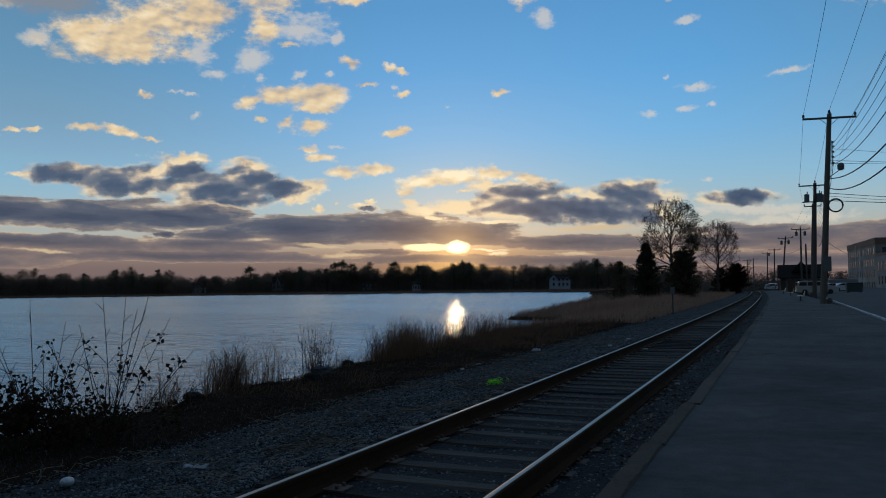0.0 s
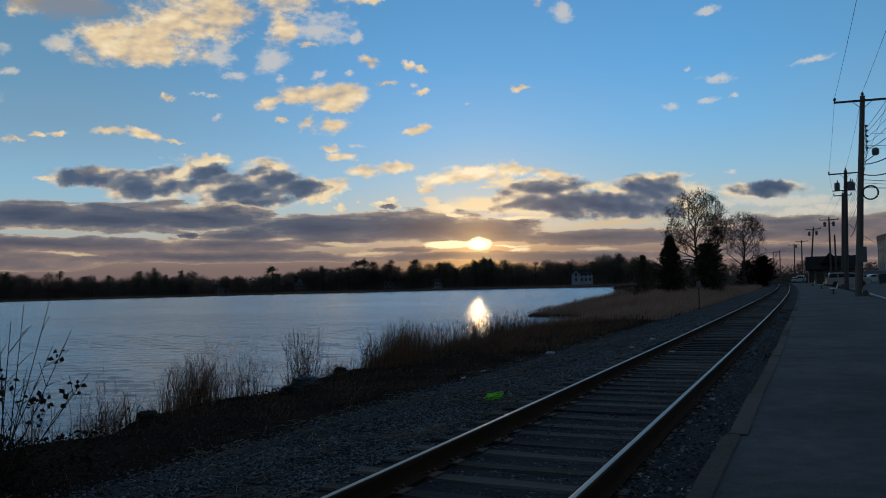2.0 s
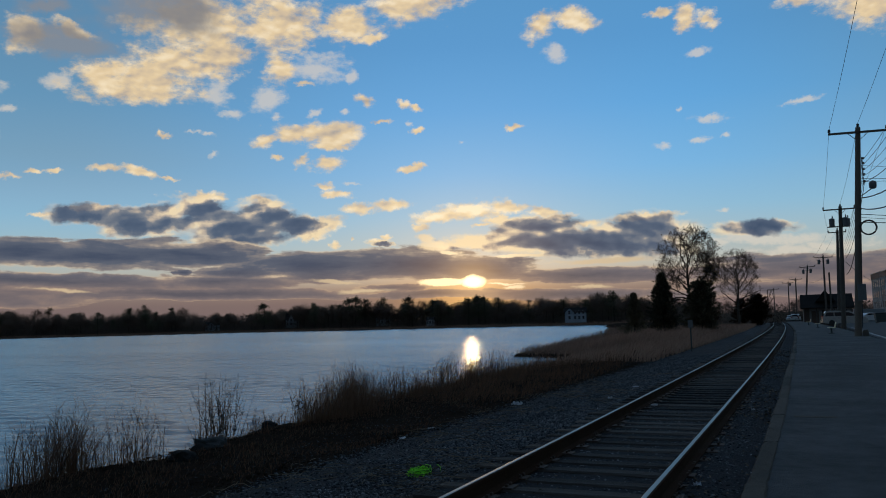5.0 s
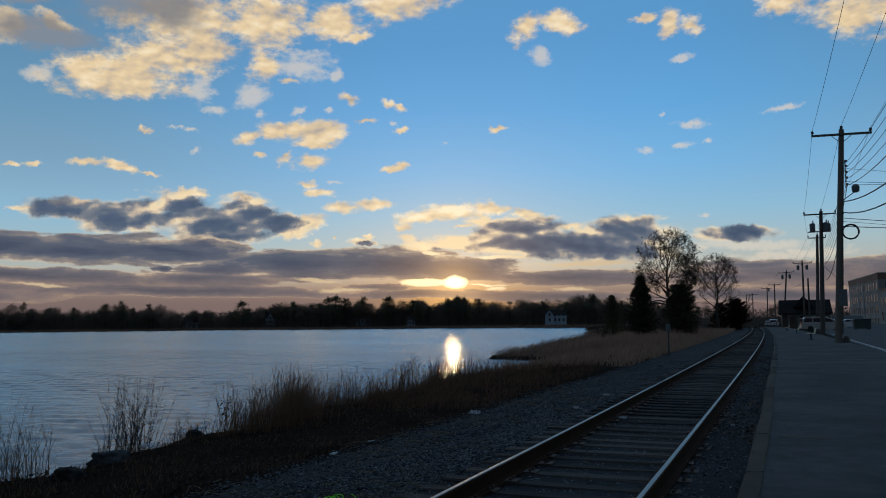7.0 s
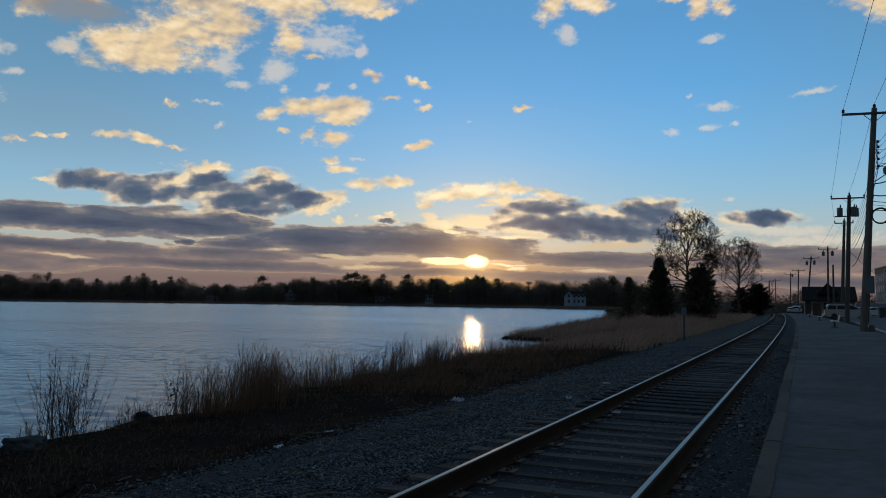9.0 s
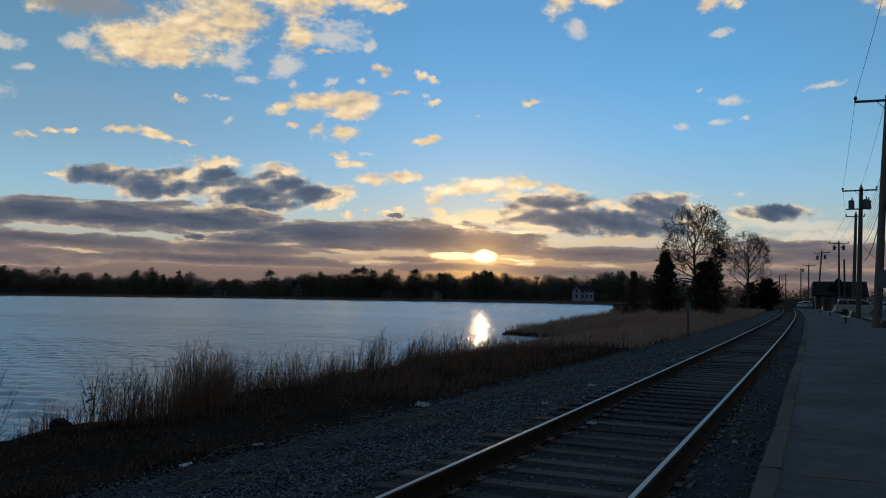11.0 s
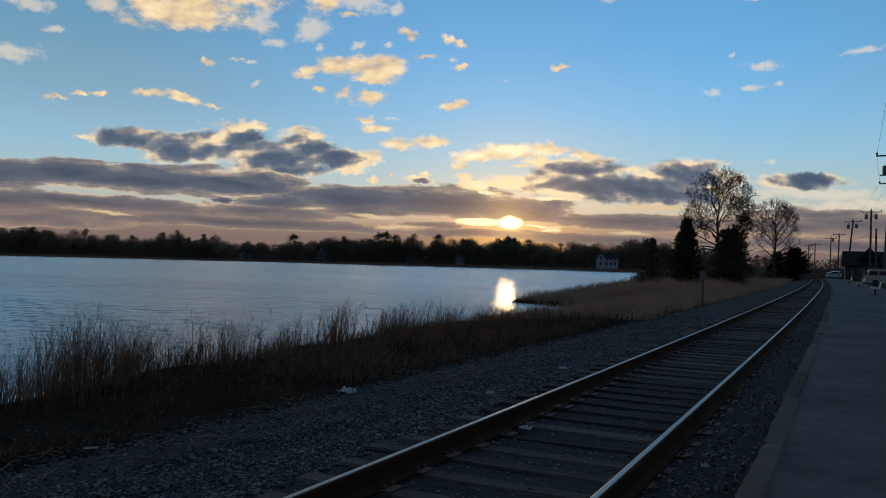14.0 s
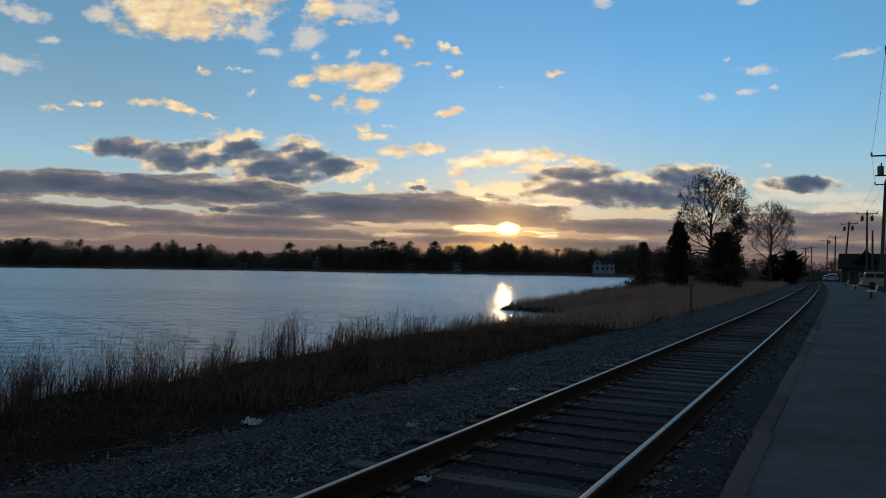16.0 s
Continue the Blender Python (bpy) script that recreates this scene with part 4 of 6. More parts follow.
# ---------------- plants on the bank ----------------
def blades(name, pos, tall, lean, material, label, category, seed, width=0.008, leaves=3, kind="stuff"):
    """Thin bent stems with drooping side leaves, one ribbon each."""
    r = np.random.default_rng(seed)
    n = len(pos)
    a = r.uniform(0, 2 * np.pi, n)
    wind = np.array([0.75, -0.3])
    bend = np.stack([np.cos(a), np.sin(a)], -1) * lean[:, None] * 0.7 + wind * lean[:, None] * 0.8
    face = r.uniform(0, np.pi, n)
    side = np.stack([np.cos(face), np.sin(face), np.zeros(n)], -1)
    w = width * r.uniform(0.6, 1.3, n)
    vs, fs = [], []
    rows = []
    for k, t in enumerate((0.0, 0.4, 0.75, 1.0)):
        p = pos + np.stack([bend[:, 0] * t ** 2 * tall, bend[:, 1] * t ** 2 * tall, tall * (t - 0.25 * lean * t ** 2)], -1)
        ww = (w * (1, 0.8, 0.55, 0.12)[k])[:, None]
        rows.append((p, p - side * ww, p + side * ww))
    base = 0
    allv = np.concatenate([np.stack([l, q], 1) for _, l, q in rows], 1)
    idx = np.arange(n)[:, None] * 8
    for k in range(3):
        fs.append(np.concatenate([idx + 2 * k, idx + 2 * k + 1, idx + 2 * k + 3, idx + 2 * k + 2], 1))
    vs.append(allv.reshape(-1, 3))
    base = n * 8
    for _ in range(leaves):
        t = r.uniform(0.35, 0.85, n)
        o = pos + np.stack([bend[:, 0] * t ** 2 * tall, bend[:, 1] * t ** 2 * tall, tall * (t - 0.25 * lean * t ** 2)], -1)
        b = r.uniform(0, 2 * np.pi, n)
        out = np.stack([np.cos(b), np.sin(b), np.zeros(n)], -1) + np.array([0.35, -0.15, 0])
        ln = (tall * r.uniform(0.14, 0.32, n))[:, None]
        mid = o + out * ln * 0.25 + np.array([0, 0, 1]) * ln * 0.6
        tip = o + out * ln * 0.6 + np.array([0, 0, 1]) * ln * r.uniform(0.6, 1.3, n)[:, None]
        ww = (w * 0.6)[:, None]
        vs.append(np.stack([o, mid - side * ww, tip, mid + side * ww], 1).reshape(-1, 3))
        j = np.arange(n)[:, None] * 4 + base
        fs.append(np.concatenate([j, j + 1, j + 2, j + 3], 1))
        base += n * 4
    ob = new(name, arrays_mesh(name, np.concatenate(vs), np.concatenate(fs), material))
    return tagged(ob, label, category, kind=kind)


def reed_bed(name, spots, count, seed, label, tall=1.0, width=0.008):
    """Reeds in tufts. spots: (y, offset from the bank's edge, radius along, radius across, height)."""
    r = np.random.default_rng(seed)
    weight = np.array([a * c for _, _, a, c, _ in spots])
    pick = r.choice(len(spots), count, p=weight / weight.sum())
    s = np.array(spots)[pick]
    y = s[:, 0] + s[:, 2] * r.normal(0, 0.55, count)
    x = bank(y) + s[:, 1] + s[:, 3] * r.normal(0, 0.5, count)
    tuft = np.sin(y * 5.1 + 2.2 * np.sin(x * 2.7)) * np.sin(x * 4.3 + 1.7 * np.sin(y * 2.1))
    y, x = y + 0.10 * np.cos(y * 5.1), x + 0.10 * np.cos(x * 4.3)
    z = land(x, y)
    fall = np.exp(-((y - s[:, 0]) / s[:, 2]) ** 2 * 0.6)
    h = s[:, 4] * tall * (0.45 + 0.55 * fall) * (0.42 + 0.85 * r.random(count) ** 1.3)
    keep = (z > WATER - 0.35) & (r.random(count) < 0.62 + 0.5 * tuft)
    h = h * (1 + 0.18 * tuft)
    return blades(name, np.stack([x, y, z - 0.03], -1)[keep], h[keep], r.uniform(0.05, 0.75, count)[keep], M_REED, label, "reeds", seed + 1, width)


reed_bed("reed_bed", [(10.8, -0.5, 0.8, 0.7, 0.8), (11.9, -0.1, 0.4, 0.4, 0.6), (13.0, -0.3, 0.4, 0.4, 0.7), (16.4, -0.2, 0.8, 0.4, 0.35), (18.9, 0.0, 0.9, 0.4, 0.4)], 1900, 71, "sparse dry reeds along the bank edge", 1.0, 0.0045)
reed_bed("reed_bed", [(13.6, -0.2, 0.6, 0.5, 0.85), (14.6, -0.25, 0.4, 0.5, 1.0)], 1150, 79, "thick dark brown reed clump on the bank edge", 1.0, 0.0042)
reed_bed("reed_bed", [(18.6, 1.3, 0.45, 0.5, 0.85), (19.5, 1.1, 0.6, 0.5, 0.95), (20.6, 0.8, 0.6, 0.6, 1.0)], 1300, 81, "tall thin reeds at the head of the bank", 1.0, 0.004)
reed_bed("reed_bed", [(21.0, -0.3, 1.0, 1.0, 0.98), (22.8, -0.4, 0.8, 1.0, 0.85), (24.2, -0.4, 1.0, 1.0, 0.98), (26.0, -0.5, 0.8, 0.9, 0.82)], 5400, 73, "thick dry brown reeds on the river bank", 1.0, 0.0042)
reed_bed("reed_bed", [(28.5, -0.6, 1.2, 1.2, 0.88), (31.0, -0.6, 1.1, 1.2, 0.75), (34.0, -0.8, 1.4, 1.3, 0.98), (37.0, -0.9, 1.5, 1.4, 0.85), (41.0, -1.0, 2.0, 1.6, 0.95)], 8500, 75, "dense tall reeds between track and river", 1.0, 0.0055)
reed_bed("reed_bed", [(45.0, -0.4, 2.2, 1.2, 0.9), (49.0, 0.0, 2.6, 1.2, 0.7)], 2600, 77, "tall reeds around the small inlet", 1.0, 0.009)


def grass(name, count, seed, area, tall, material, label, width=0.006, edge=None):
    r = np.random.default_rng(seed)
    y = area[2] + (area[3] - area[2]) * r.random(count) ** 1.2
    lo, hi = (bank(y) + edge[0], np.minimum(bank(y) + edge[1], centre(y) + area[1])) if edge else (centre(y) + area[0], centre(y) + area[1])
    x = lo + (hi - lo) * r.random(count)
    tuft = 0.5 + 0.5 * np.sin(x * 2.3 + np.sin(y * 0.9) * 2) * np.sin(y * 1.7 + np.sin(x * 1.1) * 2)
    keep = (r.random(count) < 0.25 + 0.75 * tuft) & (land(x, y) > WATER - 0.1)
    x, y, tuft = x[keep], y[keep], tuft[keep]
    return blades(name, np.stack([x, y, land(x, y) - 0.02], -1), tall * (0.4 + 0.9 * tuft) * r.uniform(0.5, 1.2, len(x)), r.uniform(0.3, 1.1, len(x)), material, label, "grass", seed + 1, width, 1)


grass("bank_grass", 7000, 21, (-6.6, -4.0, 5.5, 40.0), 0.085, M_STRAW, "short dead grass on the river bank", 0.004, edge=(0.2, 3.2))
grass("tangled_grass", 9500, 35, (-7.2, -4.1, 12.0, 34.0), 0.11, M_REED, "matted dry brown grass between reeds and crushed stone", 0.005, edge=(0.0, 4.2))
grass("rough_grass", 19000, 23, (-14, -4.3, 23.0, 62.0), 0.34, M_REED, "knee-high dry brown grass along the track", 0.006, edge=(-0.4, 5.2))
grass("low_marsh_grass", 12000, 24, (-16, -7.5, 40.0, 66.0), 0.26, M_MARSH, "short pale brown grass round the inlet", 0.010, edge=(0.0, 6.0))
grass("marsh_grass", 26000, 25, (-26, -5.0, 62.0, 120.0), 0.62, M_MARSH, "pale brown marsh grass on the low spit", 0.014, edge=(0.1, 18.0))
grass("far_marsh_grass", 9000, 27, (-30, -5.2, 95.0, 220.0), 0.9, M_MARSH, "rough brown grass beside the distant track", 0.03, edge=(0.1, 26.0))


grass("tall_grass", 16000, 33, (-15.5, -6.6, 68.0, 104.0), 1.0, M_MARSH, "waist-high brown grass round the foot of the trees", 0.016)
grass("trackside_grass", 42000, 29, (-13, -3.9, 40.0, 175.0), 0.62, M_MARSH, "rough brown grass between the track and the marsh", 0.016)


def straws(name, count, seed, area, label):
    """Dead stalks lying flat on the ballast."""
    r = random.Random(seed)
    b = Build()
    for _ in range(count):
        d, y = r.uniform(area[0], area[1]), area[2] + (area[3] - area[2]) * r.random() ** 1.3
        if math.sin(d * 2.1 + y * 0.8) + math.sin(y * 1.9) < -0.4:
            continue
        x = d + float(centre(y))
        z = max(float(land(x, y)), float(np.interp(d, *zip(*BALLAST)) + level(y))) + 0.03
        a, ln = r.uniform(0, 6.28), r.uniform(0.10, 0.42)
        dx, dy = math.cos(a) * ln / 2, math.sin(a) * ln / 2
        b.tube([(x - dx, y - dy, z), (x, y, z + r.uniform(0.0, 0.05)), (x + dx, y + dy, z + r.uniform(-0.01, 0.04))], 0.003, 3, False)
    return solid(name, b, M_STRAW, label, "dead stalks", kind="stuff")


straws("fallen_stalks", 900, 31, (-4.3, -1.5, 5.5, 30.0), "dry broken stalks lying on the crushed stone")


straws("broken_stalks", 420, 32, (-2.5, -1.25, 8.0, 14.5), "heap of dry broken stalks swept against the rail")
straws("marsh_stalks", 260, 34, (-3.9, -2.6, 9.0, 24.0), "dry stalks strewn along the track shoulder")


def leaf_litter(name, count, seed, area, size, material, label):
    """Curled scraps strewn on the stones, each one folded along its middle."""
    r = np.random.default_rng(seed)
    d, y = r.uniform(area[0], area[1], count), area[2] + (area[3] - area[2]) * r.random(count) ** 1.3
    keep = np.sin(y * 1.7 + 2 * np.sin(d * 5)) + np.sin(y * 0.63 + 1) + r.normal(0, 0.7, count) > 0.0
    d, y = d[keep], y[keep]
    n = len(d)
    off, ups = zip(*BALLAST)
    at_ = np.stack([d + centre(y), y, np.interp(d, off, ups) + level(y) + 0.016], -1)
    a, ln = r.uniform(0, 6.28, n), size * r.uniform(0.5, 1.4, n)
    u = np.stack([np.cos(a), np.sin(a), r.uniform(-0.3, 0.5, n)], -1) * ln[:, None]
    w = np.stack([-np.sin(a), np.cos(a), r.uniform(-0.4, 0.4, n)], -1) * ln[:, None] * 0.45
    lift = np.array([0, 0, 1.0]) * (ln * r.uniform(0.1, 0.5, n))[:, None]
    v = np.stack([at_ - u, at_ + w + lift, at_ + u, at_ - w + lift], 1).reshape(-1, 3)
    k = np.arange(n)[:, None] * 4
    f = np.concatenate([np.concatenate([k, k + 1, k + 2], 1), np.concatenate([k, k + 2, k + 3], 1)])
    return tagged(new(name, arrays_mesh(name, v, f, material)), label, "litter", kind="stuff")


leaf_litter("leaf_litter", 3600, 36, (0.84, 1.42, 3.0, 46.0), 0.026, M_STRAW, "brown dead leaves caught between the rail and the kerb")
leaf_litter("leaf_litter", 1600, 37, (-1.2, 0.7, 4.0, 40.0), 0.022, M_STRAW, "brown dead leaves blown between the sleepers")
# glints of wet stones and litter by the kerb, put in as pale scraps
leaf_litter("litter_bits", 260, 38, (0.86, 1.40, 3.0, 40.0), 0.014, M_LITTER, "tiny pale scraps standing for glints on stones and litter beside the kerb")
leaf_litter("litter_bits", 420, 39, (-4.0, -1.3, 5.0, 34.0), 0.013, M_LITTER, "tiny pale scraps on the crushed stone")


def grow(b, rng, p, d, length, radius, depth, tips, spread=0.6, lift=0.12, kids=(2, 3), sides=5, bend=0.18, shrink=0.72, thin=0.003, room=None):
    """A limb and its branches. room: how far a limb may reach from a place in a direction."""
    pts, rad = [Vector(p)], [radius]
    d = Vector(d).normalized()
    if room:
        length = min(length, room(pts[0], d))
        if length < 0.12:
            return
    steps = 4 if depth > 2 else 3
    for i in range(steps):
        d = (d + Vector((rng.uniform(-bend, bend), rng.uniform(-bend, bend), rng.uniform(-bend, bend) + lift * 0.3))).normalized()
        pts.append(pts[-1] + d * length / steps)
        rad.append(max(radius * (1 - 0.42 * (i + 1) / steps), thin))
    b.tube(pts, rad, sides if depth > 1 else 3, caps=False)
    if depth == 0:
        tips.append((pts[-1], d))
        tips.append((pts[-2], d))
        return
    n = rng.randint(*kids)
    for k in range(n + 1):
        at = pts[-1] if k < 2 else pts[rng.randint(1, len(pts) - 2)]
        turn = Vector((rng.gauss(0, 1), rng.gauss(0, 1), rng.gauss(0, 0.7)))
        turn = (turn - d * turn.dot(d)).normalized()
        nd = (d + turn * rng.uniform(spread * 0.6, spread * 1.3) + Vector((0, 0, lift))).normalized()
        grow(b, rng, at, nd, length * rng.uniform(shrink * 0.8, shrink * 1.12), max(rad[-1] * rng.uniform(0.6, 0.85), thin), depth - 1, tips, spread, lift, kids, sides, bend, shrink, thin, room)


def leaf_quads(b, rng, tips, count, size, scatter):
    for _ in range(count):
        p, d = tips[rng.randrange(len(tips))]
        p = Vector(p) + Vector((rng.gauss(0, scatter), rng.gauss(0, scatter), rng.gauss(0, scatter)))
        u = Vector((rng.gauss(0, 1), rng.gauss(0, 1), rng.gauss(0, 1))).normalized()
        w = u.orthogonal().normalized()
        s = size * rng.uniform(0.6, 1.3)
        fold = u.cross(w) * s * 0.25
        b.add([p, p + u * s * 0.6 + w * s * 0.45 + fold, p + u * s * 1.3, p + u * s * 0.6 - w * s * 0.45 + fold], [(0, 1, 2), (0, 2, 3)])


def bare_tree(name, m, tall, seed, label, leaves=0, leaf_mat=None, trunk=0.3, leaf_size=0.12, first=0.3, scatter=0.15, thin=0.012, wide=0.30, limbs=13, depth=5, leaf_low=0.0, leaf_high=1.0):
    """A tree whose trunk parts into rising limbs that fill a rounded crown with twigs."""
    rng = random.Random(seed)
    t = thing(name, m, label, "tree")
    tb, cb, tips = Build(), Build(), []
    lean = rng.uniform(-0.015, 0.015) * tall
    pts = [Vector((0, 0, -0.4)), Vector((0, 0, 0.3)), Vector((lean, 0, tall * first)), Vector((-lean, lean, tall * 0.52)), Vector((lean, -lean, tall * 0.72))]
    tb.tube(pts, [trunk * 1.35, trunk, trunk * 0.8, trunk * 0.5, trunk * 0.22], 9)
    low, high = tall * first * 0.85, tall
    mid, rx, rz = Vector((0, 0, (low + high) / 2)), tall * wide, (high - low) / 2

    def room(p, d):
        q = Vector(((p.x - mid.x) / rx, (p.y - mid.y) / rx, (p.z - mid.z) / rz))
        e = Vector((d.x / rx, d.y / rx, d.z / rz))
        b, c = q.dot(e), q.dot(q) - rng.uniform(0.72, 1.06)
        k = b * b - e.dot(e) * c
        return max(0.0, (-b + math.sqrt(k)) / e.dot(e)) if k > 0 else 0.0

    for k in range(limbs):
        h = first + (0.70 - first) * (k / (limbs - 1)) ** 1.1
        a = 2.4 * k + rng.uniform(-0.5, 0.5)
        q = (h - first) / (0.70 - first)
        root = pts[2].lerp(pts[3], (h - first) / (0.52 - first)) if h < 0.52 else pts[3].lerp(pts[4], (h - 0.52) / 0.2)
        out = 1.25 - 0.75 * q
        grow(cb, rng, root, (math.cos(a) * out, math.sin(a) * out, 0.55 + 0.5 * q), tall * 0.25 * rng.uniform(0.85, 1.2) * (1 - 0.25 * q), trunk * (0.42 - 0.2 * q), depth, tips, 0.78, 0.05, (2, 3), 5, 0.22, 0.70, thin, room)
    part("trunk", tb, M_BARK, t)
    part("branch_crown", cb, M_BARK, t)
    if leaves:
        lb = Build()
        leaf_quads(lb, rng, [(p, d) for p, d in tips if leaf_low * tall < p.z < leaf_high * tall], leaves, leaf_size, scatter)
        part("foliage", lb, leaf_mat, t, "sparse withered leaves still clinging")
    return t


def cedar(name, m, tall, wide, seed, label, count=2600, material=None, power=0.8):
    """A dense dark conifer: short branches with ragged sprays all round a trunk."""
    rng = random.Random(seed)
    t = thing(name, m, label, "tree")
    part("trunk", Build().tube([(0, 0, -0.4), (0, 0, tall * 0.5), (0, 0, tall * 0.97)], [wide * 0.10, wide * 0.06, 0.02], 7), M_BARK, t)
    b = Build()
    limbs = max(60, count // 28)
    for k in range(limbs):
        h = (k + rng.random()) / limbs
        reach = wide * (1 - h) ** power * min(1.0, h * 6 + 0.55) * rng.choice((0.4, 0.65, 0.85, 1.0, 1.1, 1.35)) + wide * 0.03
        a = rng.uniform(0, 6.28)
        root = Vector((0, 0, tall * (0.02 + 0.93 * h)))
        out = Vector((math.cos(a), math.sin(a), rng.uniform(0.15, 0.65)))
        for _ in range(28):
            u = 0.15 + 0.85 * rng.random() ** 0.7
            p = root + out * reach * u + Vector((rng.gauss(0, 1), rng.gauss(0, 1), rng.gauss(0, 0.7))) * wide * 0.062
            d = (out + Vector((rng.gauss(0, 0.6), rng.gauss(0, 0.6), rng.gauss(0.25, 0.45)))).normalized()
            ln = wide * rng.uniform(0.07, 0.20)
            w = d.orthogonal().normalized() * ln * 0.30
            w2 = d.cross(w).normalized() * ln * 0.30
            b.add([p - w, p + w, p + d * ln, p - w2, p + w2], [(0, 1, 2), (3, 4, 2)])
    part("crown", b, material or M_CEDAR, t)
    return t


def shrub(name, m, tall, stems, seed, label, spread=0.35, depth=2, radius=0.008, leaves=0, leaf_mat=None, leaf_size=0.06, width=0.3, lift=0.25, scatter=0.05, category="shrub", thin=0.0022, shrink=0.6):
    rng = random.Random(seed)
    t = thing(name, m, label, category)
    b, tips = Build(), []
    for _ in range(stems):
        a, o = rng.uniform(0, 6.28), rng.uniform(0, width) ** 1.0
        out = rng.uniform(0.1, 1.0) * spread
        grow(b, rng, (math.cos(a) * o, math.sin(a) * o, -0.08), (math.cos(a) * out, math.sin(a) * out, 1), tall * rng.uniform(0.42, 0.66), radius * rng.uniform(0.7, 1.2), depth, tips, 0.42, lift, (1, 2), 4, 0.12, shrink, thin)
    tagged(part("twig_tangle", b, M_TWIG, t), kind="stuff")
    if leaves:
        lb = Build()
        leaf_quads(lb, rng, [(p, d) for p, d in tips if p.z < tall * 0.72] or tips, leaves, leaf_size, scatter)
        part("foliage", lb, leaf_mat, t, "curled withered leaves")
    return t


def at(x, y, up=0.0):
    return Matrix.Translation((x, y, float(land(x, y)) + up))


def sapling(m, stems, seed, label, leaves=0, thick=1.0, wide=0.1):
    """Straight rising shoots with stiff side twigs set in pairs; withered leaves hang in bunches from some."""
    rng = random.Random(seed)
    t = thing("sapling", m, label, "sapling")
    b, lb = Build(), Build()
    for az, rise, length in stems:
        a, e = radians(az), radians(rise)
        d = Vector((math.cos(a) * math.cos(e), math.sin(a) * math.cos(e), math.sin(e)))
        root = Vector((rng.uniform(-wide, wide), rng.uniform(-wide, wide), -0.05))
        sag = Vector((rng.uniform(-0.04, 0.04), rng.uniform(-0.04, 0.04), rng.uniform(-0.02, 0.05)))
        spine = [root + d * length * k / 6 + sag * (k / 6) ** 2 for k in range(7)]
        b.tube(spine, [(0.0075 - 0.0008 * k) * thick for k in range(7)], 5)
        for k in range(2, 6):
            across = d.cross(Vector((rng.gauss(0, 1), rng.gauss(0, 1), rng.gauss(0, 1)))).normalized()
            for sign in (-1, 1):
                if rng.random() < 0.30:
                    continue
                reach = length * rng.uniform(0.10, 0.24) * (1.1 - k * 0.1)
                tip = spine[k] + (d * 0.75 + across * sign * 0.65).normalized() * reach
                b.tube([spine[k], spine[k].lerp(tip, 0.5) + Vector((0, 0, 0.008)), tip], [0.0042 * thick, 0.0034 * thick, 0.0022 * thick], 4)
                if leaves and rng.random() < leaves * (1.0 if spine[k].z < length * 0.55 else 0.25):
                    leaf_quads(lb, rng, [(tip, d), (spine[k].lerp(tip, 0.6), d)], rng.randint(6, 14), 0.048, 0.04)
    tagged(part("shoot_tangle", b, M_TWIG, t), kind="stuff")
    if lb.v:
        part("foliage", lb, M_LEAF, t, "bunches of curled withered leaves")
    return t


sapling(at(-4.85, 8.3), [(150, 78, 1.92), (100, 82, 1.77), (30, 75, 1.85), (330, 52, 2.06), (350, 38, 1.92), (10, 60, 1.70), (60, 66, 1.49), (200, 60, 1.42), (170, 66, 1.56), (300, 45, 1.63), (20, 30, 1.56), (120, 58, 1.28), (240, 50, 1.14)], 40, "long bare sapling shoots rising from a leafy thicket", 0.25)
sapling(at(-5.5, 7.95), [(160, 80, 1.77), (110, 72, 1.49), (40, 70, 1.42), (190, 60, 1.56), (220, 50, 1.42), (0, 62, 1.35), (280, 58, 1.14), (320, 66, 1.28), (80, 60, 1.21), (250, 72, 1.42)], 41, "waterside sapling hung with dark withered leaves", 0.75)
sapling(at(-6.2, 7.55), [(170, 76, 1.2), (120, 70, 1.1), (60, 72, 0.95), (20, 60, 0.95), (200, 56, 1.05), (240, 60, 0.9), (310, 66, 0.8), (340, 55, 0.9), (90, 78, 1.15)], 42, "dense waterside sapling thick with dark withered leaves", 0.95)
shrub("leafy_shrub", at(-5.75, 7.75), 0.75, 14, 43, "low shrub thick with dark withered leaves", 0.8, 3, 0.008, 900, M_LEAF, 0.055, 0.5, 0.12, 0.07, thin=0.003)
shrub("bramble", at(-4.95, 8.35), 0.42, 14, 48, "low tangle of brambles and withered leaves", 1.0, 3, 0.008, 700, M_LEAF, 0.045, 0.5, 0.05, 0.10)
shrub("bramble", at(-5.9, 8.4), 0.45, 14, 49, "low tangle of brambles and withered leaves", 1.0, 3, 0.008, 700, M_LEAF, 0.045, 0.6, 0.05, 0.10)
osier = random.Random(44)
sapling(at(-7.75, 17.15), [(osier.uniform(0, 360), osier.uniform(64, 88), osier.uniform(0.95, 1.6)) for _ in range(62)], 44, "leafless many-stemmed willow shrub on the bank edge", 0, 0.72, 0.28)
shrub("bare_shrub", at(-7.35, 13.4), 0.85, 16, 44, "thin leafless twigs beside a bank rock", 0.7, 2, 0.006, width=0.3)
sapling(at(-7.25, 20.75), [(osier.uniform(0, 360), osier.uniform(66, 88), osier.uniform(0.8, 1.25)) for _ in range(14)], 45, "tall sparse leafless shrub among the reeds", 0, 0.7, 0.18)
shrub("weed", at(-7.0, 11.3), 0.75, 7, 46, "dry seed-headed weed on the bank edge", 0.3, 1, 0.006, 60, M_LEAF, 0.03, 0.2)
shrub("weed", at(-6.95, 18.5), 0.85, 3, 47, "dry flat-headed weed standing above the reeds", 0.15, 2, 0.006, 50, M_LEAF, 0.035, 0.05)


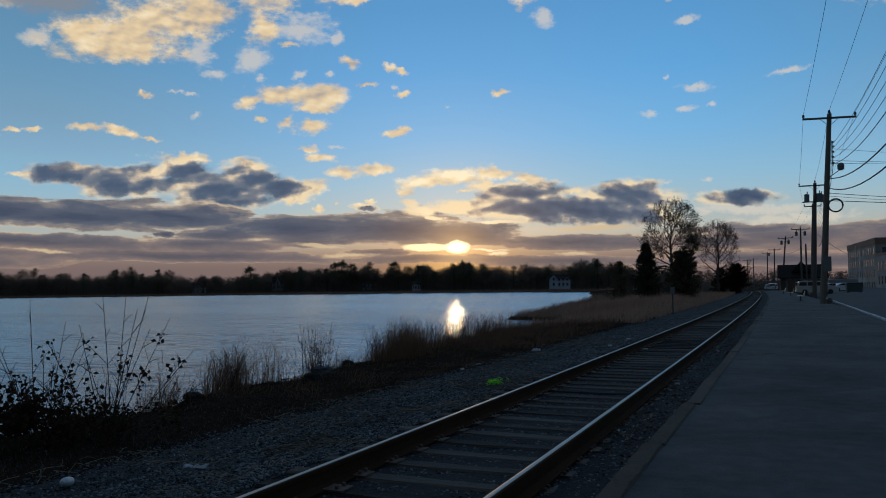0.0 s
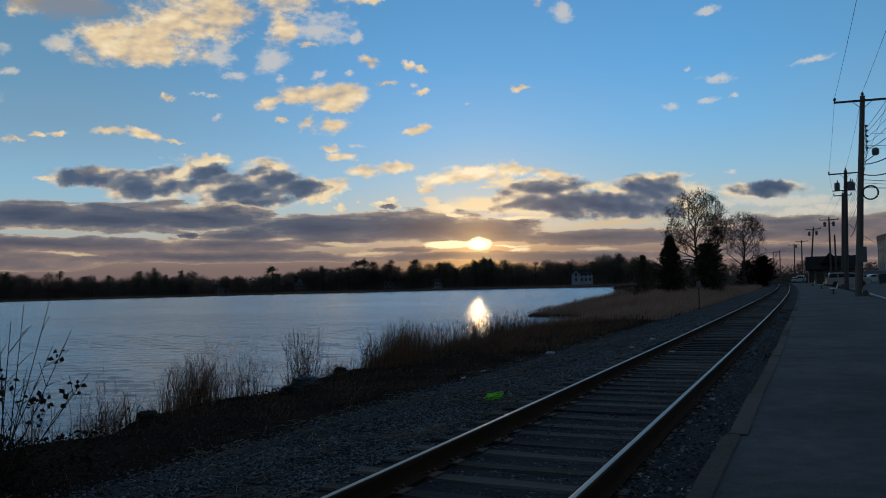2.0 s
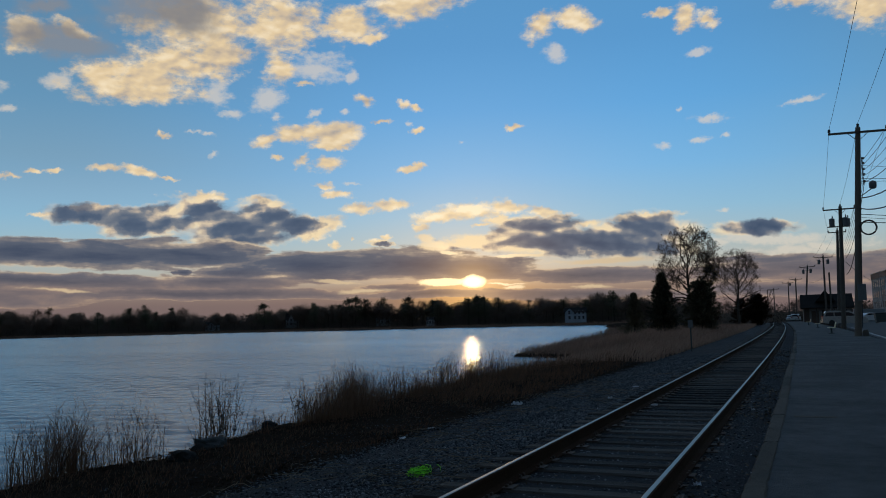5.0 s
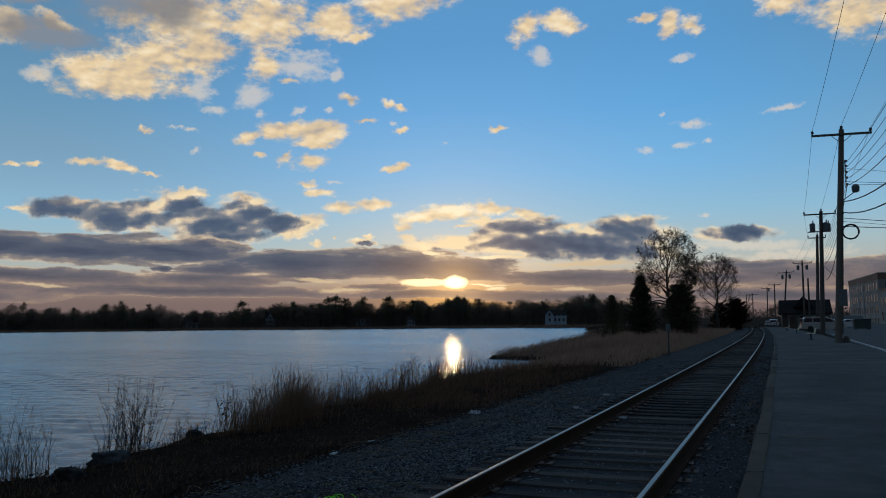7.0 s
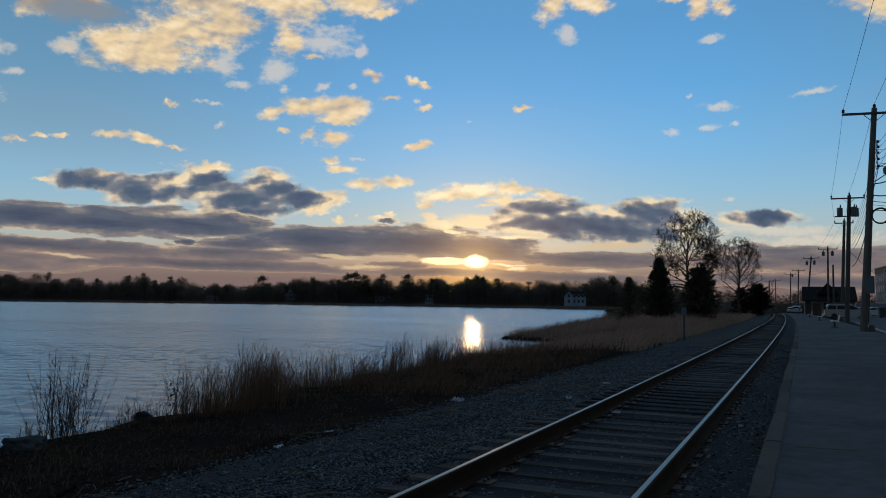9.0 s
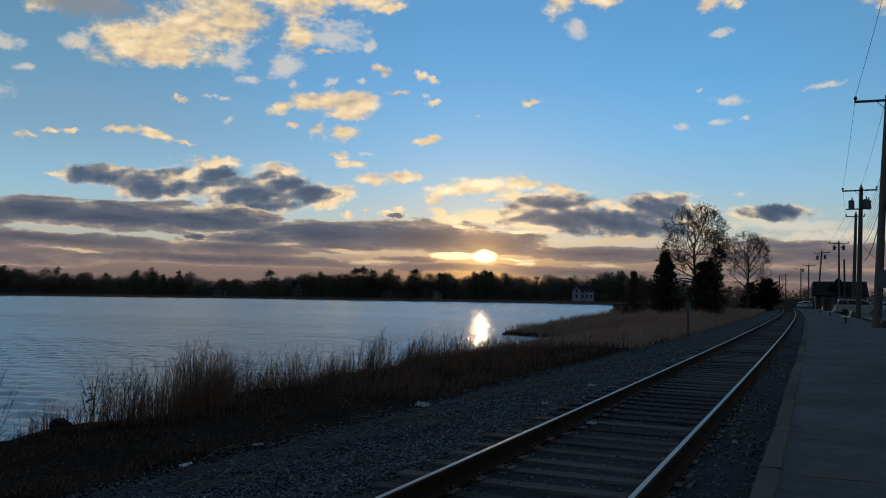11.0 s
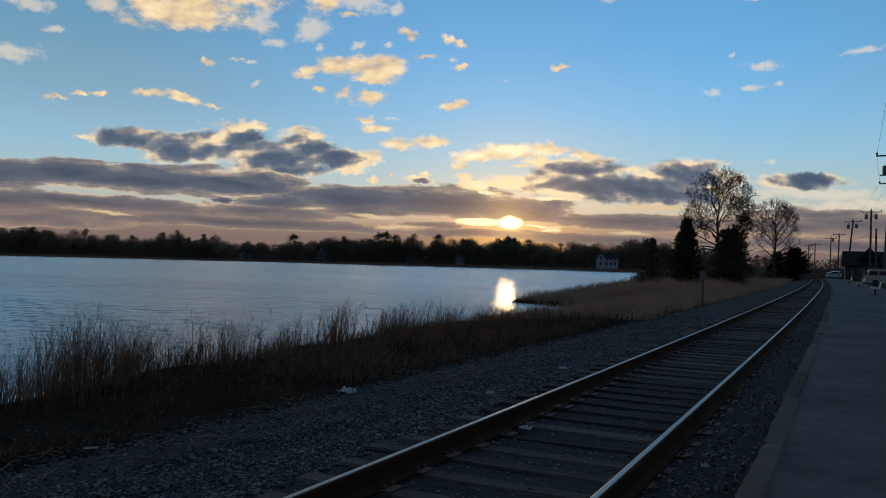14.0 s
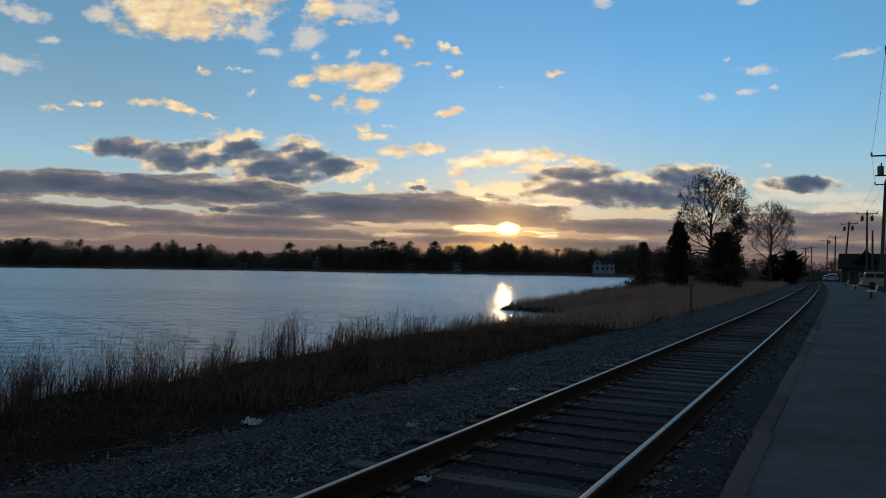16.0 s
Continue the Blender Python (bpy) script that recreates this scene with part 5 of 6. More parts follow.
def rock(m, size, seed, label, material=None):
    r = random.Random(seed)
    bm = bmesh.new()
    bmesh.ops.create_icosphere(bm, subdivisions=3, radius=1.0)
    for v in bm.verts:
        k = noise.noise(v.co * 1.4 + Vector((seed, 0, 0))) * 0.55 + noise.noise(v.co * 3 + Vector((0, seed, 0))) * 0.22
        c = v.co * (1 + k)
        c = Vector((max(min(c.x, 0.85), -0.8), max(min(c.y, 0.8), -0.85), max(min(c.z, 1.1), -0.8)))
        v.co = Vector((c.x * size[0], c.y * size[1], c.z * size[2])) * 0.52
    me = bpy.data.meshes.new("rock")
    bm.to_mesh(me)
    bm.free()
    me.materials.append(material or M_ROCK)
    ob = new("rock", me)
    ob.matrix_world = m
    return tagged(ob, label, "rock", "rocks along the bank")


rock(at(-6.18, 14.64, 0.02), (0.46, 0.36, 0.26), 2, "dark angular boulder at the top of the bank")
rock(at(-6.64, 15.74, 0.04), (0.62, 0.40, 0.24), 3, "pale rounded boulder under a bare shrub", M_PALEROCK)
for i, (rx, ry, rs) in enumerate(((-7.3, 12.3, 0.3), (-7.4, 11.2, 0.34), (-7.6, 15.1, 0.25), (-7.9, 18.6, 0.28), (-8.3, 19.6, 0.22), (-7.3, 9.6, 0.3), (-7.9, 12.9, 0.32), (-8.2, 16.0, 0.3), (-9.4, 26.5, 0.3), (-8.6, 21.3, 0.25), (-8.4, 14.6, 0.35), (-8.0, 10.4, 0.35))):
    rock(at(rx + 0.2, ry, 0.03), (rs * 1.15, rs * 0.85, rs * 0.55), 10 + i, "dark stone half sunk in the river bank")

# trees along the track
cedar("cedar_tree", at(-12.75, 80), 4.5, 1.3, 51, "small dark cedar at the edge of the marsh", 4200, power=1.05)
cedar("cedar_tree", at(-11.6, 89), 6.8, 1.85, 52, "dark pointed cedar beside a tall bare tree", 7000, power=0.95)
cedar("juniper", at(-8.7, 96), 5.9, 1.95, 53, "dense dark rounded juniper behind a tall tree", 7500, power=0.40)
bare_tree("tall_tree", at(-10.1, 98), 12.6, 54, "tall nearly leafless tree with a rounded crown", 1400, M_LEAF, 0.21, 0.115, 0.27, 0.26, 0.012, 0.32, 22, 5, 0.35, 0.92)
bare_tree("bare_tree", at(-9.6, 160), 14.6, 55, "leafless spreading tree beside the track", 0, None, 0.27, first=0.20, thin=0.012, wide=0.31, limbs=19, depth=5)
bare_tree("leafy_oak", at(-11.2, 128), 9.8, 56, "smaller tree still holding brown leaves", 900, M_OLIVE, 0.14, 0.20, 0.45, 0.14, 0.014, 0.20, 8, 3, 0.5, 1.0)
cedar("dark_bush", at(-7.1, 172), 6.2, 2.3, 57, "dark rounded thicket beside the bend of the track", 5000, material=M_LEAF, power=0.4)
cedar("dark_bush", at(-9.9, 170), 5.4, 1.9, 58, "dark rounded thicket beside the bend of the track", 3600, material=M_LEAF, power=0.4)
for i, (bx, by, bt) in enumerate(((-6.9, 178, 4.6), (-14, 150, 3.4))):
    shrub("scrub", at(bx, by), bt, 26, 60 + i, "dark leafless scrub at the trackside", 0.5, 3, 0.03, 500, M_LEAF, 0.22, 1.1, 0.2, 0.3, thin=0.018, shrink=0.7)


# ---------------- poles and wires ----------------
def lerp(a, b, t):
    return tuple(p + (q - p) * t for p, q in zip(a, b))


def insulator_mesh():
    return Build().turned([(0.035, 0.0), (0.035, 0.05), (0.085, 0.06), (0.10, 0.10), (0.06, 0.13), (0.085, 0.16), (0.075, 0.21), (0.035, 0.25)], 8)


def transformer_parts(parent, x, y, z):
    can = part("transformer", Build().turned([(0.20, 0.0), (0.25, 0.05), (0.25, 0.72), (0.27, 0.74), (0.24, 0.80), (0.10, 0.86)], 12, Matrix.Translation((x, y, z))), M_METAL, parent, "grey pole-mounted transformer can")
    part("bushing", Build().turned([(0.04, 0), (0.07, 0.05), (0.04, 0.1), (0.07, 0.15), (0.03, 0.3)], 7, Matrix.Translation((x + 0.06, y, z + 0.82))), M_INSUL, can)
    part("bracket", Build().box(x * 0.35, y - 0.04, z + 0.5, x * 0.75, y + 0.04, z + 0.58), M_METAL, can)


def pole(name, base, top, label, arm=None, arm_tilt=0.0, material=None, radius=(0.17, 0.11), cans=(), low_arm=False, group="utility poles along the platform"):
    """A wooden pole that may lean, with a crossarm. arm: (left, right, height below the top). Returns the ends of its arm in the world."""
    t = thing(name, Matrix.Translation(base), label, "utility pole", group)
    lean = [q - p for p, q in zip(base, top)]
    tall = lean[2]
    axis = lambda z: (lean[0] * z / tall, lean[1] * z / tall, z)
    part("shaft", Build().tube([axis(-0.5), axis(tall * 0.33), axis(tall * 0.66), axis(tall)], [radius[0], radius[0] * 0.9, (radius[0] + radius[1]) / 2, radius[1]], 10), material or M_POLE, t)
    ends = [Vector(top)]
    if arm:
        left, right, under = arm
        c = Vector(axis(tall - under))
        rise = math.tan(radians(arm_tilt))
        a, b = c + Vector((left, -0.14, left * rise)), c + Vector((right, -0.14, right * rise))
        bar = Build()
        d = (b - a).normalized()
        q = Matrix.Translation((a + b) / 2) @ d.to_track_quat("X", "Z").to_matrix().to_4x4()
        half = (b - a).length / 2
        bar.box(-half, -0.05, -0.065, half, 0.05, 0.065, q, 0.01)
        part("crossarm", bar, M_DARKPOLE, t)
        for s, e in ((left, a), (right, b)):
            part("brace", Build().tube([c + Vector((s * 0.35, -0.13, s * 0.35 * rise - 0.03)), Vector(axis(tall - under - 0.55)) + Vector((0, -0.12, 0))], 0.02, 5), M_METAL, t)
        ins = insulator_mesh()
        for p in (a.lerp(b, 0.02), a.lerp(b, 0.98)):
            m = Build().add([Vector(v) + p + Vector((0, 0, 0.06)) for v in ins.v], ins.f)
            part("insulator", m, M_INSUL, t)
            ends.append(Vector(base) + p + Vector((0, 0, 0.3)))
        part("insulator", Build().add([Vector(v) + Vector(axis(tall)) for v in ins.v], ins.f), M_INSUL, t)
        if low_arm:
            part("crossarm", Build().box(-0.85, -0.2, tall - under - 1.75, 0.75, -0.1, tall - under - 1.65), M_DARKPOLE, t)
    for cx, cz in cans:
        p = axis(tall - cz)
        transformer_parts(t, p[0] + cx, p[1] - 0.05, p[2])
    ends[0] = ends[0] + Vector((0, 0, 0.25))
    return t, ends


g = lambda y: float(level(y))
p1, e1 = pole("utility_pole", (4.60, 60.0, g(60)), (5.42, 60.0, 12.72), "tall weathered wooden utility pole carrying many cables", (-1.65, 1.62, 0.32), -2.0, M_POLE, (0.215, 0.15))
p0, e0 = pole("utility_pole", (5.75, 20.5, g(20)), (5.95, 20.5, 12.3), "weathered wooden utility pole behind the platform", (-1.6, 1.6, 0.3), 0, M_POLE, (0.21, 0.15))
p2, e2 = pole("utility_pole", (4.98, 91.5, g(91)), (5.40, 91.5, 11.75), "dark wooden utility pole with three transformer cans", (-1.55, 1.3, 0.3), 0, M_DARKPOLE, (0.23, 0.16), ((-0.75, 2.0), (0.42, 1.95), (0.6, 2.05)), True)
p3, e3 = pole("utility_pole", (5.45, 118, g(118)), (5.95, 118, 12.0), "dark wooden utility pole behind another pole", (-1.1, 1.0, 0.35), 0, M_DARKPOLE, (0.23, 0.15))
p4, e4 = pole("utility_pole", (4.95, 178 - 10, g(168)), (5.05, 168, 12.1), "wooden utility pole in front of the station roof", (-1.6, 1.6, 0.35), 0, M_DARKPOLE, (0.2, 0.14), ((-0.75, 1.6), (0.75, 1.6)))
p5, e5 = pole("utility_pole", (1.30, 188, g(188)), (2.35, 188, 11.5), "leaning utility pole with transformer cans", (-1.5, 1.5, 0.3), 3, M_DARKPOLE, (0.2, 0.14), ((-0.7, 1.7), (0.7, 1.6)))
p6, e6 = pole("utility_pole", (-0.75, 230, g(230)), (-0.58, 230, 10.6), "plain distant utility pole", (-1.4, 1.5, 0.2), 0, M_DARKPOLE, (0.2, 0.14))
p7, e7 = pole("utility_pole", (-3.2, 262, g(255)), (-3.0, 262, 11.0), "distant utility pole with one small can", (-1.6, 1.4, 0.3), 0, M_DARKPOLE, (0.2, 0.14), ((0.5, 1.2),))
p8, e8 = pole("utility_pole", (-8.9, 310, g(255)), (-8.8, 310, 10.7), "far utility pole beyond the bend", (-1.7, 1.7, 0.3), 0, M_DARKPOLE, (0.2, 0.14))
p9, e9 = pole("utility_pole", (-11.3, 318, g(255)), (-11.15, 318, 10.5), "far utility pole beyond the bend", (-1.7, 1.7, 0.3), 0, M_DARKPOLE, (0.2, 0.14))
stub, _ = pole("short_pole", (5.95, 172, g(172)), (5.95, 172, 9.1), "short bare wooden pole beside the station", None, 0, M_DARKPOLE, (0.2, 0.15))

# fittings of the first pole
rack = Build().box(0.86, -0.2, 9.2, 0.90, -0.1, 10.9)
part("cable_rack", rack, M_METAL, p1)
for k, zz in enumerate((10.75, 10.45, 10.1, 9.75, 9.35)):
    part("spool", Build().turned([(0.05, 0), (0.09, 0.03), (0.05, 0.07), (0.09, 0.11), (0.05, 0.14)], 8, Matrix.Translation((0.95, -0.15, zz))), M_INSUL, p1)
lamp_arm = part("lamp_arm", Build().tube([(0.70, -0.1, 8.5), (1.05, -0.1, 8.75), (1.35, -0.1, 8.95)], 0.03, 6), M_METAL, p1)
part("lamp_head", Build().turned([(0.10, -0.35), (0.20, -0.28), (0.22, 0.0), (0.16, 0.10), (0.05, 0.16)], 10, Matrix.Translation((1.38, -0.1, 9.25))), M_METAL, lamp_arm, "dark round area light")
coil = Build()
for k in range(3):
    r = 0.40 + 0.03 * k
    coil.tube([(0.98 + r * math.cos(i * 0.349), -0.2 - 0.04 * k, 6.55 + r * math.sin(i * 0.349)) for i in range(19)], 0.022, 5)
part("cable_coil", coil, M_WIRE, p1, "coil of spare black cable")
part("riser", Build().tube([(0.55, -0.18, 6.2), (0.42, -0.2, 3.6), (0.25, -0.22, 0.5)], 0.03, 6), M_WIRE, p1)
part("sign_board", Build().box(0.14, -0.30, 2.15, 0.60, -0.25, 3.15, bevel=0.02), M_METAL, p1, "plain pale grey metal sign board")
part("base_stump", Build().tube([(0.42, -0.1, -0.2), (0.42, -0.1, 0.25), (0.40, -0.1, 0.38)], [0.20, 0.17, 0.12], 9), M_DARKPOLE, p1)


def wire(a, b, sag, r=0.011, name="overhead_wire", label="thin black overhead wire sagging between poles"):
    a, b = Vector(a), Vector(b)
    pts = [a.lerp(b, i / 14) - Vector((0, 0, sag * 4 * (i / 14) * (1 - i / 14))) for i in range(15)]
    return solid(name, Build().tube(pts, r, 5), M_WIRE, label, "wire", "overhead wires")


chain = [e0, e1, e2, e3, e4, e5, e6, e7, e8]
for a, b in zip(chain[:-1], chain[1:]):
    for k in range(3):
        wire(a[k % len(a)], b[k % len(b)], 0.28 if a is e0 else 0.35, 0.010)
rack_at = Vector((4.60 + 0.95, 59.85, g(60)))
on_pole = lambda z: Vector((4.60 + 0.0647 * z + 0.15, 59.9, g(60) + z))
rack0, rack2 = Vector((6.7, 20.4, g(20))), Vector((4.98 + 0.55, 91.4, g(91)))
for k, zz in enumerate((10.75, 10.45, 10.1, 9.75, 9.35, 8.4, 7.75)):
    thick = 0.012 if k < 4 else (0.02 if k < 5 else 0.034)
    wire(rack_at + Vector((0.02, 0, zz)) if k < 5 else on_pole(zz), rack0 + Vector((0.1 * k, 0, zz + (0.3 if k < 5 else -0.2 * (k - 4)))), 0.7 + 0.12 * k, thick, "overhead_cable", "black overhead cable looping down to a pole")
    if k < 5:
        wire(rack_at + Vector((0.0, 0.1, zz)), rack2 + Vector((0, 0, zz - 2.6)), 0.5 + 0.1 * k, thick, "overhead_cable", "black overhead cable looping down to a pole")
wire(on_pole(7.7), rack2 + Vector((0, 0, 5.2)), 0.9, 0.03, "overhead_cable", "black overhead cable looping down to a pole")
for k, (za, xb, yb, zb, r) in enumerate(((9.6, 40, 66, 9.2, 0.014), (9.4, 42, 52, 8.2, 0.012), (7.4, 38, 70, 6.6, 0.02), (6.9, 40, 58, 5.9, 0.024), (7.2, 44, 84, 7.0, 0.012), (10.4, 44, 78, 9.6, 0.010))):
    wire(on_pole(za), (xb, yb, zb), 0.7, r, "service_cable", "black service cable running from a pole to a building")
wire((5.3, 91.4, 6.5), (22.5, 236, 9.0), 1.6, 0.025, "service_cable", "black service cable running from a pole to a building")
wire((5.0, 168, 8.2), (1.9, 188, 8.0), 0.5, 0.02)
wire((1.9, 188, 7.2), (-0.7, 230, 7.5), 0.9, 0.02)
wire((-0.7, 230, 7.5), (-3.1, 262, 7.5), 0.6, 0.02)

# ---------------- platform furniture ----------------
def bench(m, label):
    t = thing("bench", m, label, "bench", "benches on the platform")
    seat, back = Build(), Build()
    seat.sweep([(-0.25, 0.40), (0.20, 0.385), (0.25, 0.41), (0.22, 0.43), (-0.25, 0.445)], [((0, -0.75, 0), (1, 0, 0)), ((0, 0.75, 0), (1, 0, 0))])
    back.sweep([(0.20, 0.42), (0.26, 0.41), (0.345, 0.80), (0.31, 0.815)], [((0, -0.75, 0), (1, 0, 0)), ((0, 0.75, 0), (1, 0, 0))])
    part("seat", seat, M_BENCH, t)
    part("backrest", back, M_BENCH, t)
    for y in (-0.45, 0.45):
        part("leg", Build().box(-0.05, y - 0.04, 0.0, 0.05, y + 0.04, 0.40, bevel=0.01), M_DUMP, t)
        part("foot", Build().box(-0.2, y - 0.05, 0.0, 0.2, y + 0.05, 0.03, bevel=0.01), M_DUMP, t)
    return t


bench(pose(3.36, 69.0, g(69) + 0.005, 0, 0, 0), "pale moulded bench on dark legs facing the track")
bench(pose(2.75, 99.0, g(99) + 0.005, 0, 0, 0), "pale moulded bench farther along the platform")
bench(pose(1.85, 125.0, g(125) + 0.005, 0, 0, 2), "pale moulded bench near the end of the platform")

sp = thing("sign_post", at(-3.83, 49.9), "thin dark signpost with a small plate in the grass", "signpost")
part("post", Build().box(-0.035, -0.02, -0.3, 0.035, 0.02, 1.60), M_DUMP, sp)
part("sign_plate", Build().box(-0.13, -0.045, 1.28, 0.13, -0.025, 1.68, bevel=0.01), M_METAL, sp, "small grey metal plate, its back to the walker")


# ---------------- vehicles ----------------
def wheel(parent, x, y, r, w):
    m = pose(x, y, r, 90)
    tyre = part("tyre", Build().turned([(r * 0.62, -w / 2), (r * 0.95, -w / 2), (r, -w * 0.35), (r, w * 0.35), (r * 0.95, w / 2), (r * 0.62, w / 2)], 18, m), M_TYRE, parent)
    part("rim", Build().turned([(r * 0.2, -w * 0.42), (r * 0.62, -w * 0.36), (r * 0.62, w * 0.36), (r * 0.2, w * 0.42)], 12, m), M_METAL, tyre)


def prism(profile, width):
    n, w = len(profile), width / 2
    rows = [[(x, y, z) for x, z in profile] for y in (-w, w)]
    cx, cz = sum(p[0] for p in profile) / n, sum(p[1] for p in profile) / n
    inner = [[(cx + (x - cx) * 0.985, y, cz + (z - cz) * 0.97) for x, z in profile] for y in (-w - 0.03, w + 0.03)]
    vs = inner[0] + rows[0] + rows[1] + inner[1]
    fs = [(k * n + i, k * n + (i + 1) % n, (k + 1) * n + (i + 1) % n, (k + 1) * n + i) for k in range(3) for i in range(n)]
    return Build().add(vs, fs + [tuple(range(n)), tuple(range(3 * n, 4 * n))[::-1]])


def car(name, m, label, lower, cabin, panes, width, wheels, paint, tail=True, r=0.33):
    """A car along x, its front towards +x: a lower body, a narrower cabin and its side windows."""
    t = thing(name, m, label, "car", "vehicles in the parking lot")
    w = width / 2
    part("body", prism(lower, width - 0.06), paint, t)
    part("cabin", prism(cabin, width * 0.88), paint, t)
    for y in (-w * 0.88 - 0.034, w * 0.88 + 0.034):
        for pane in panes:
            k = len(pane)
            back = y * 0.985
            part("side_window", Build().add([(x, y, z) for x, z in pane] + [(x, back, z) for x, z in pane],
                 [tuple(range(k)), tuple(range(k, 2 * k))[::-1]] + [(i, (i + 1) % k, k + (i + 1) % k, k + i) for i in range(k)]), M_PANE, t)
    x0 = min(p[0] for p in lower)
    top = max(p[1] for p in cabin)
    rear = sorted(cabin, key=lambda p: p[0])[0]
    part("rear_window", Build().box(rear[0] - 0.02, -w * 0.72, top * 0.66, rear[0] + 0.12, w * 0.72, top * 0.88, bevel=0.01), M_PANE, t)
    for x in wheels:
        for y in (-w + 0.08, w - 0.08):
            wheel(t, x, y, r, 0.22)
    if tail:
        for y in (-w + 0.12, w - 0.12):
            part("tail_light", Build().box(x0 - 0.03, y - 0.1, 0.80, x0 + 0.09, y + 0.1, 1.18, bevel=0.02), M_TAIL, t, "red tail light")
        part("bumper", Build().box(x0 - 0.07, -w * 0.95, 0.36, x0 + 0.2, w * 0.95, 0.58, bevel=0.03), paint, t)
    part("door_mirror", Build().box(0.95, -w - 0.16, 1.0, 1.08, -w + 0.06, 1.15, bevel=0.02), paint, t)
    for x in (0.35, -0.75):
        part("door_handle", Build().box(x - 0.1, -w - 0.02, 0.86, x + 0.1, -w + 0.03, 0.90), M_METAL, t)
    return t


VAN = [(-2.45, 0.32), (-2.48, 1.02), (1.55, 1.06), (2.2, 0.96), (2.42, 0.72), (2.45, 0.32), (1.9, 0.24), (-2.0, 0.24)]
VANC = [(-2.42, 1.0), (-2.28, 1.45), (-2.08, 1.72), (-1.2, 1.78), (0.35, 1.74), (0.95, 1.45), (1.52, 1.04)]
VANW = [[(-2.22, 1.12), (-1.25, 1.12), (-1.25, 1.58), (-2.02, 1.58)], [(-1.15, 1.12), (-0.15, 1.12), (-0.15, 1.58), (-1.15, 1.58)], [(-0.05, 1.12), (1.22, 1.12), (0.72, 1.44), (0.35, 1.57), (-0.05, 1.57)]]
SEDAN = [(-2.25, 0.30), (-2.3, 0.82), (-1.75, 0.94), (1.15, 0.98), (2.05, 0.85), (2.25, 0.6), (2.25, 0.30), (1.7, 0.2), (-1.7, 0.2)]
SEDANC = [(-1.75, 0.92), (-1.0, 1.36), (-0.2, 1.42), (0.45, 1.36), (1.15, 0.95)]
SEDANW = [[(-1.30, 1.02), (-0.25, 1.02), (-0.25, 1.33), (-0.88, 1.30)], [(-0.15, 1.02), (0.85, 1.02), (0.38, 1.29), (-0.15, 1.33)]]
car("minivan", pose(5.9, 114, -0.12, 0, 0, 4), "silver minivan parked across the end of the platform", VAN, VANC, VANW, 1.9, (-1.5, 1.5), M_VAN)
car("sedan", pose(11.2, 150, -0.12, 0, 0, 20), "white sedan parked beside a minivan", SEDAN, SEDANC, SEDANW, 1.8, (-1.4, 1.4), M_WHITECAR)
car("sedan", pose(9.9, 157, -0.12, 0, 0, 14), "silver sedan parked in the second row", SEDAN, SEDANC, SEDANW, 1.8, (-1.4, 1.4), M_VAN)
car("sedan", pose(-2.2, 232, -0.35, 0, 0, 80), "white sedan parked beyond the station", SEDAN, SEDANC, SEDANW, 1.8, (-1.4, 1.4), M_WHITECAR)
car("minivan", pose(-1.0, 224, -0.35, 0, 0, 85), "white minivan parked beyond the station", VAN, VANC, VANW, 1.9, (-1.5, 1.5), M_WHITECAR)
car("sedan", pose(-36.0, 405, 0.4, 0, 0, 10), "white sedan parked under the far trees", SEDAN, SEDANC, SEDANW, 1.8, (-1.4, 1.4), M_WHITECAR)

dump = thing("dumpster", pose(11.0, 126, -0.10, 0, 0, 4), "dark green steel dumpster in the parking lot", "dumpster")
part("bin", Build().sweep([(-0.95, 0.12), (0.95, 0.12), (1.05, 1.25), (-1.05, 1.25)], [((0, -0.7, 0), (1, 0, 0)), ((0, 0.7, 0), (1, 0, 0))]), M_DUMP, dump)
part("lid", Build().sweep([(-1.08, 1.25), (1.08, 1.25), (1.0, 1.42), (-1.0, 1.34)], [((0, -0.74, 0), (1, 0, 0)), ((0, 0.74, 0), (1, 0, 0))]), M_TYRE, dump)
for x in (-0.8, 0.8):
    for y in (-0.55, 0.55):
        part("caster", Build().turned([(0.03, -0.03), (0.07, -0.03), (0.07, 0.03), (0.03, 0.03)], 8, pose(x, y, 0.07, 90)), M_TYRE, dump)

trailer = thing("box_trailer", pose(12.6, 186, -0.10), "long pale box trailer standing behind the cars", "trailer")
part("box", Build().box(-2.4, -1.2, 0.75, 3.2, 1.2, 2.15, bevel=0.05), M_TRAILER, trailer)
part("chassis", Build().box(-2.3, -1.0, 0.5, 3.1, 1.0, 0.75), M_DUMP, trailer)
for x in (-1.3, 2.0):
    wheel(trailer, x, -1.0, 0.45, 0.25)
    wheel(trailer, x, 1.0, 0.45, 0.25)


# ---------------- buildings ----------------
def window(parent, x, z, w, h, face):
    """A sash window set in a wall; face maps (across, out, up) to the building's own axes."""
    fr = Build()
    for a0, b0, a1, b1 in ((-w / 2 - 0.07, z - 0.07, w / 2 + 0.07, z), (-w / 2 - 0.07, z + h, w / 2 + 0.07, z + h + 0.07), (-w / 2 - 0.07, z, -w / 2, z + h), (w / 2, z, w / 2 + 0.07, z + h), (-w / 2, z + h / 2 - 0.03, w / 2, z + h / 2 + 0.03)):
        fr.box(x + a0, -0.05, b0, x + a1, 0.03, b1, face)
    f = part("window", fr, M_FRAME, parent)
    part("pane", Build().box(x - w / 2, -0.03, z, x + w / 2, 0.0, z + h, face), M_PANE, f)
    part("sill", Build().box(x - w / 2 - 0.12, -0.12, z - 0.13, x + w / 2 + 0.12, 0.03, z - 0.07, face), M_FRAME, f)


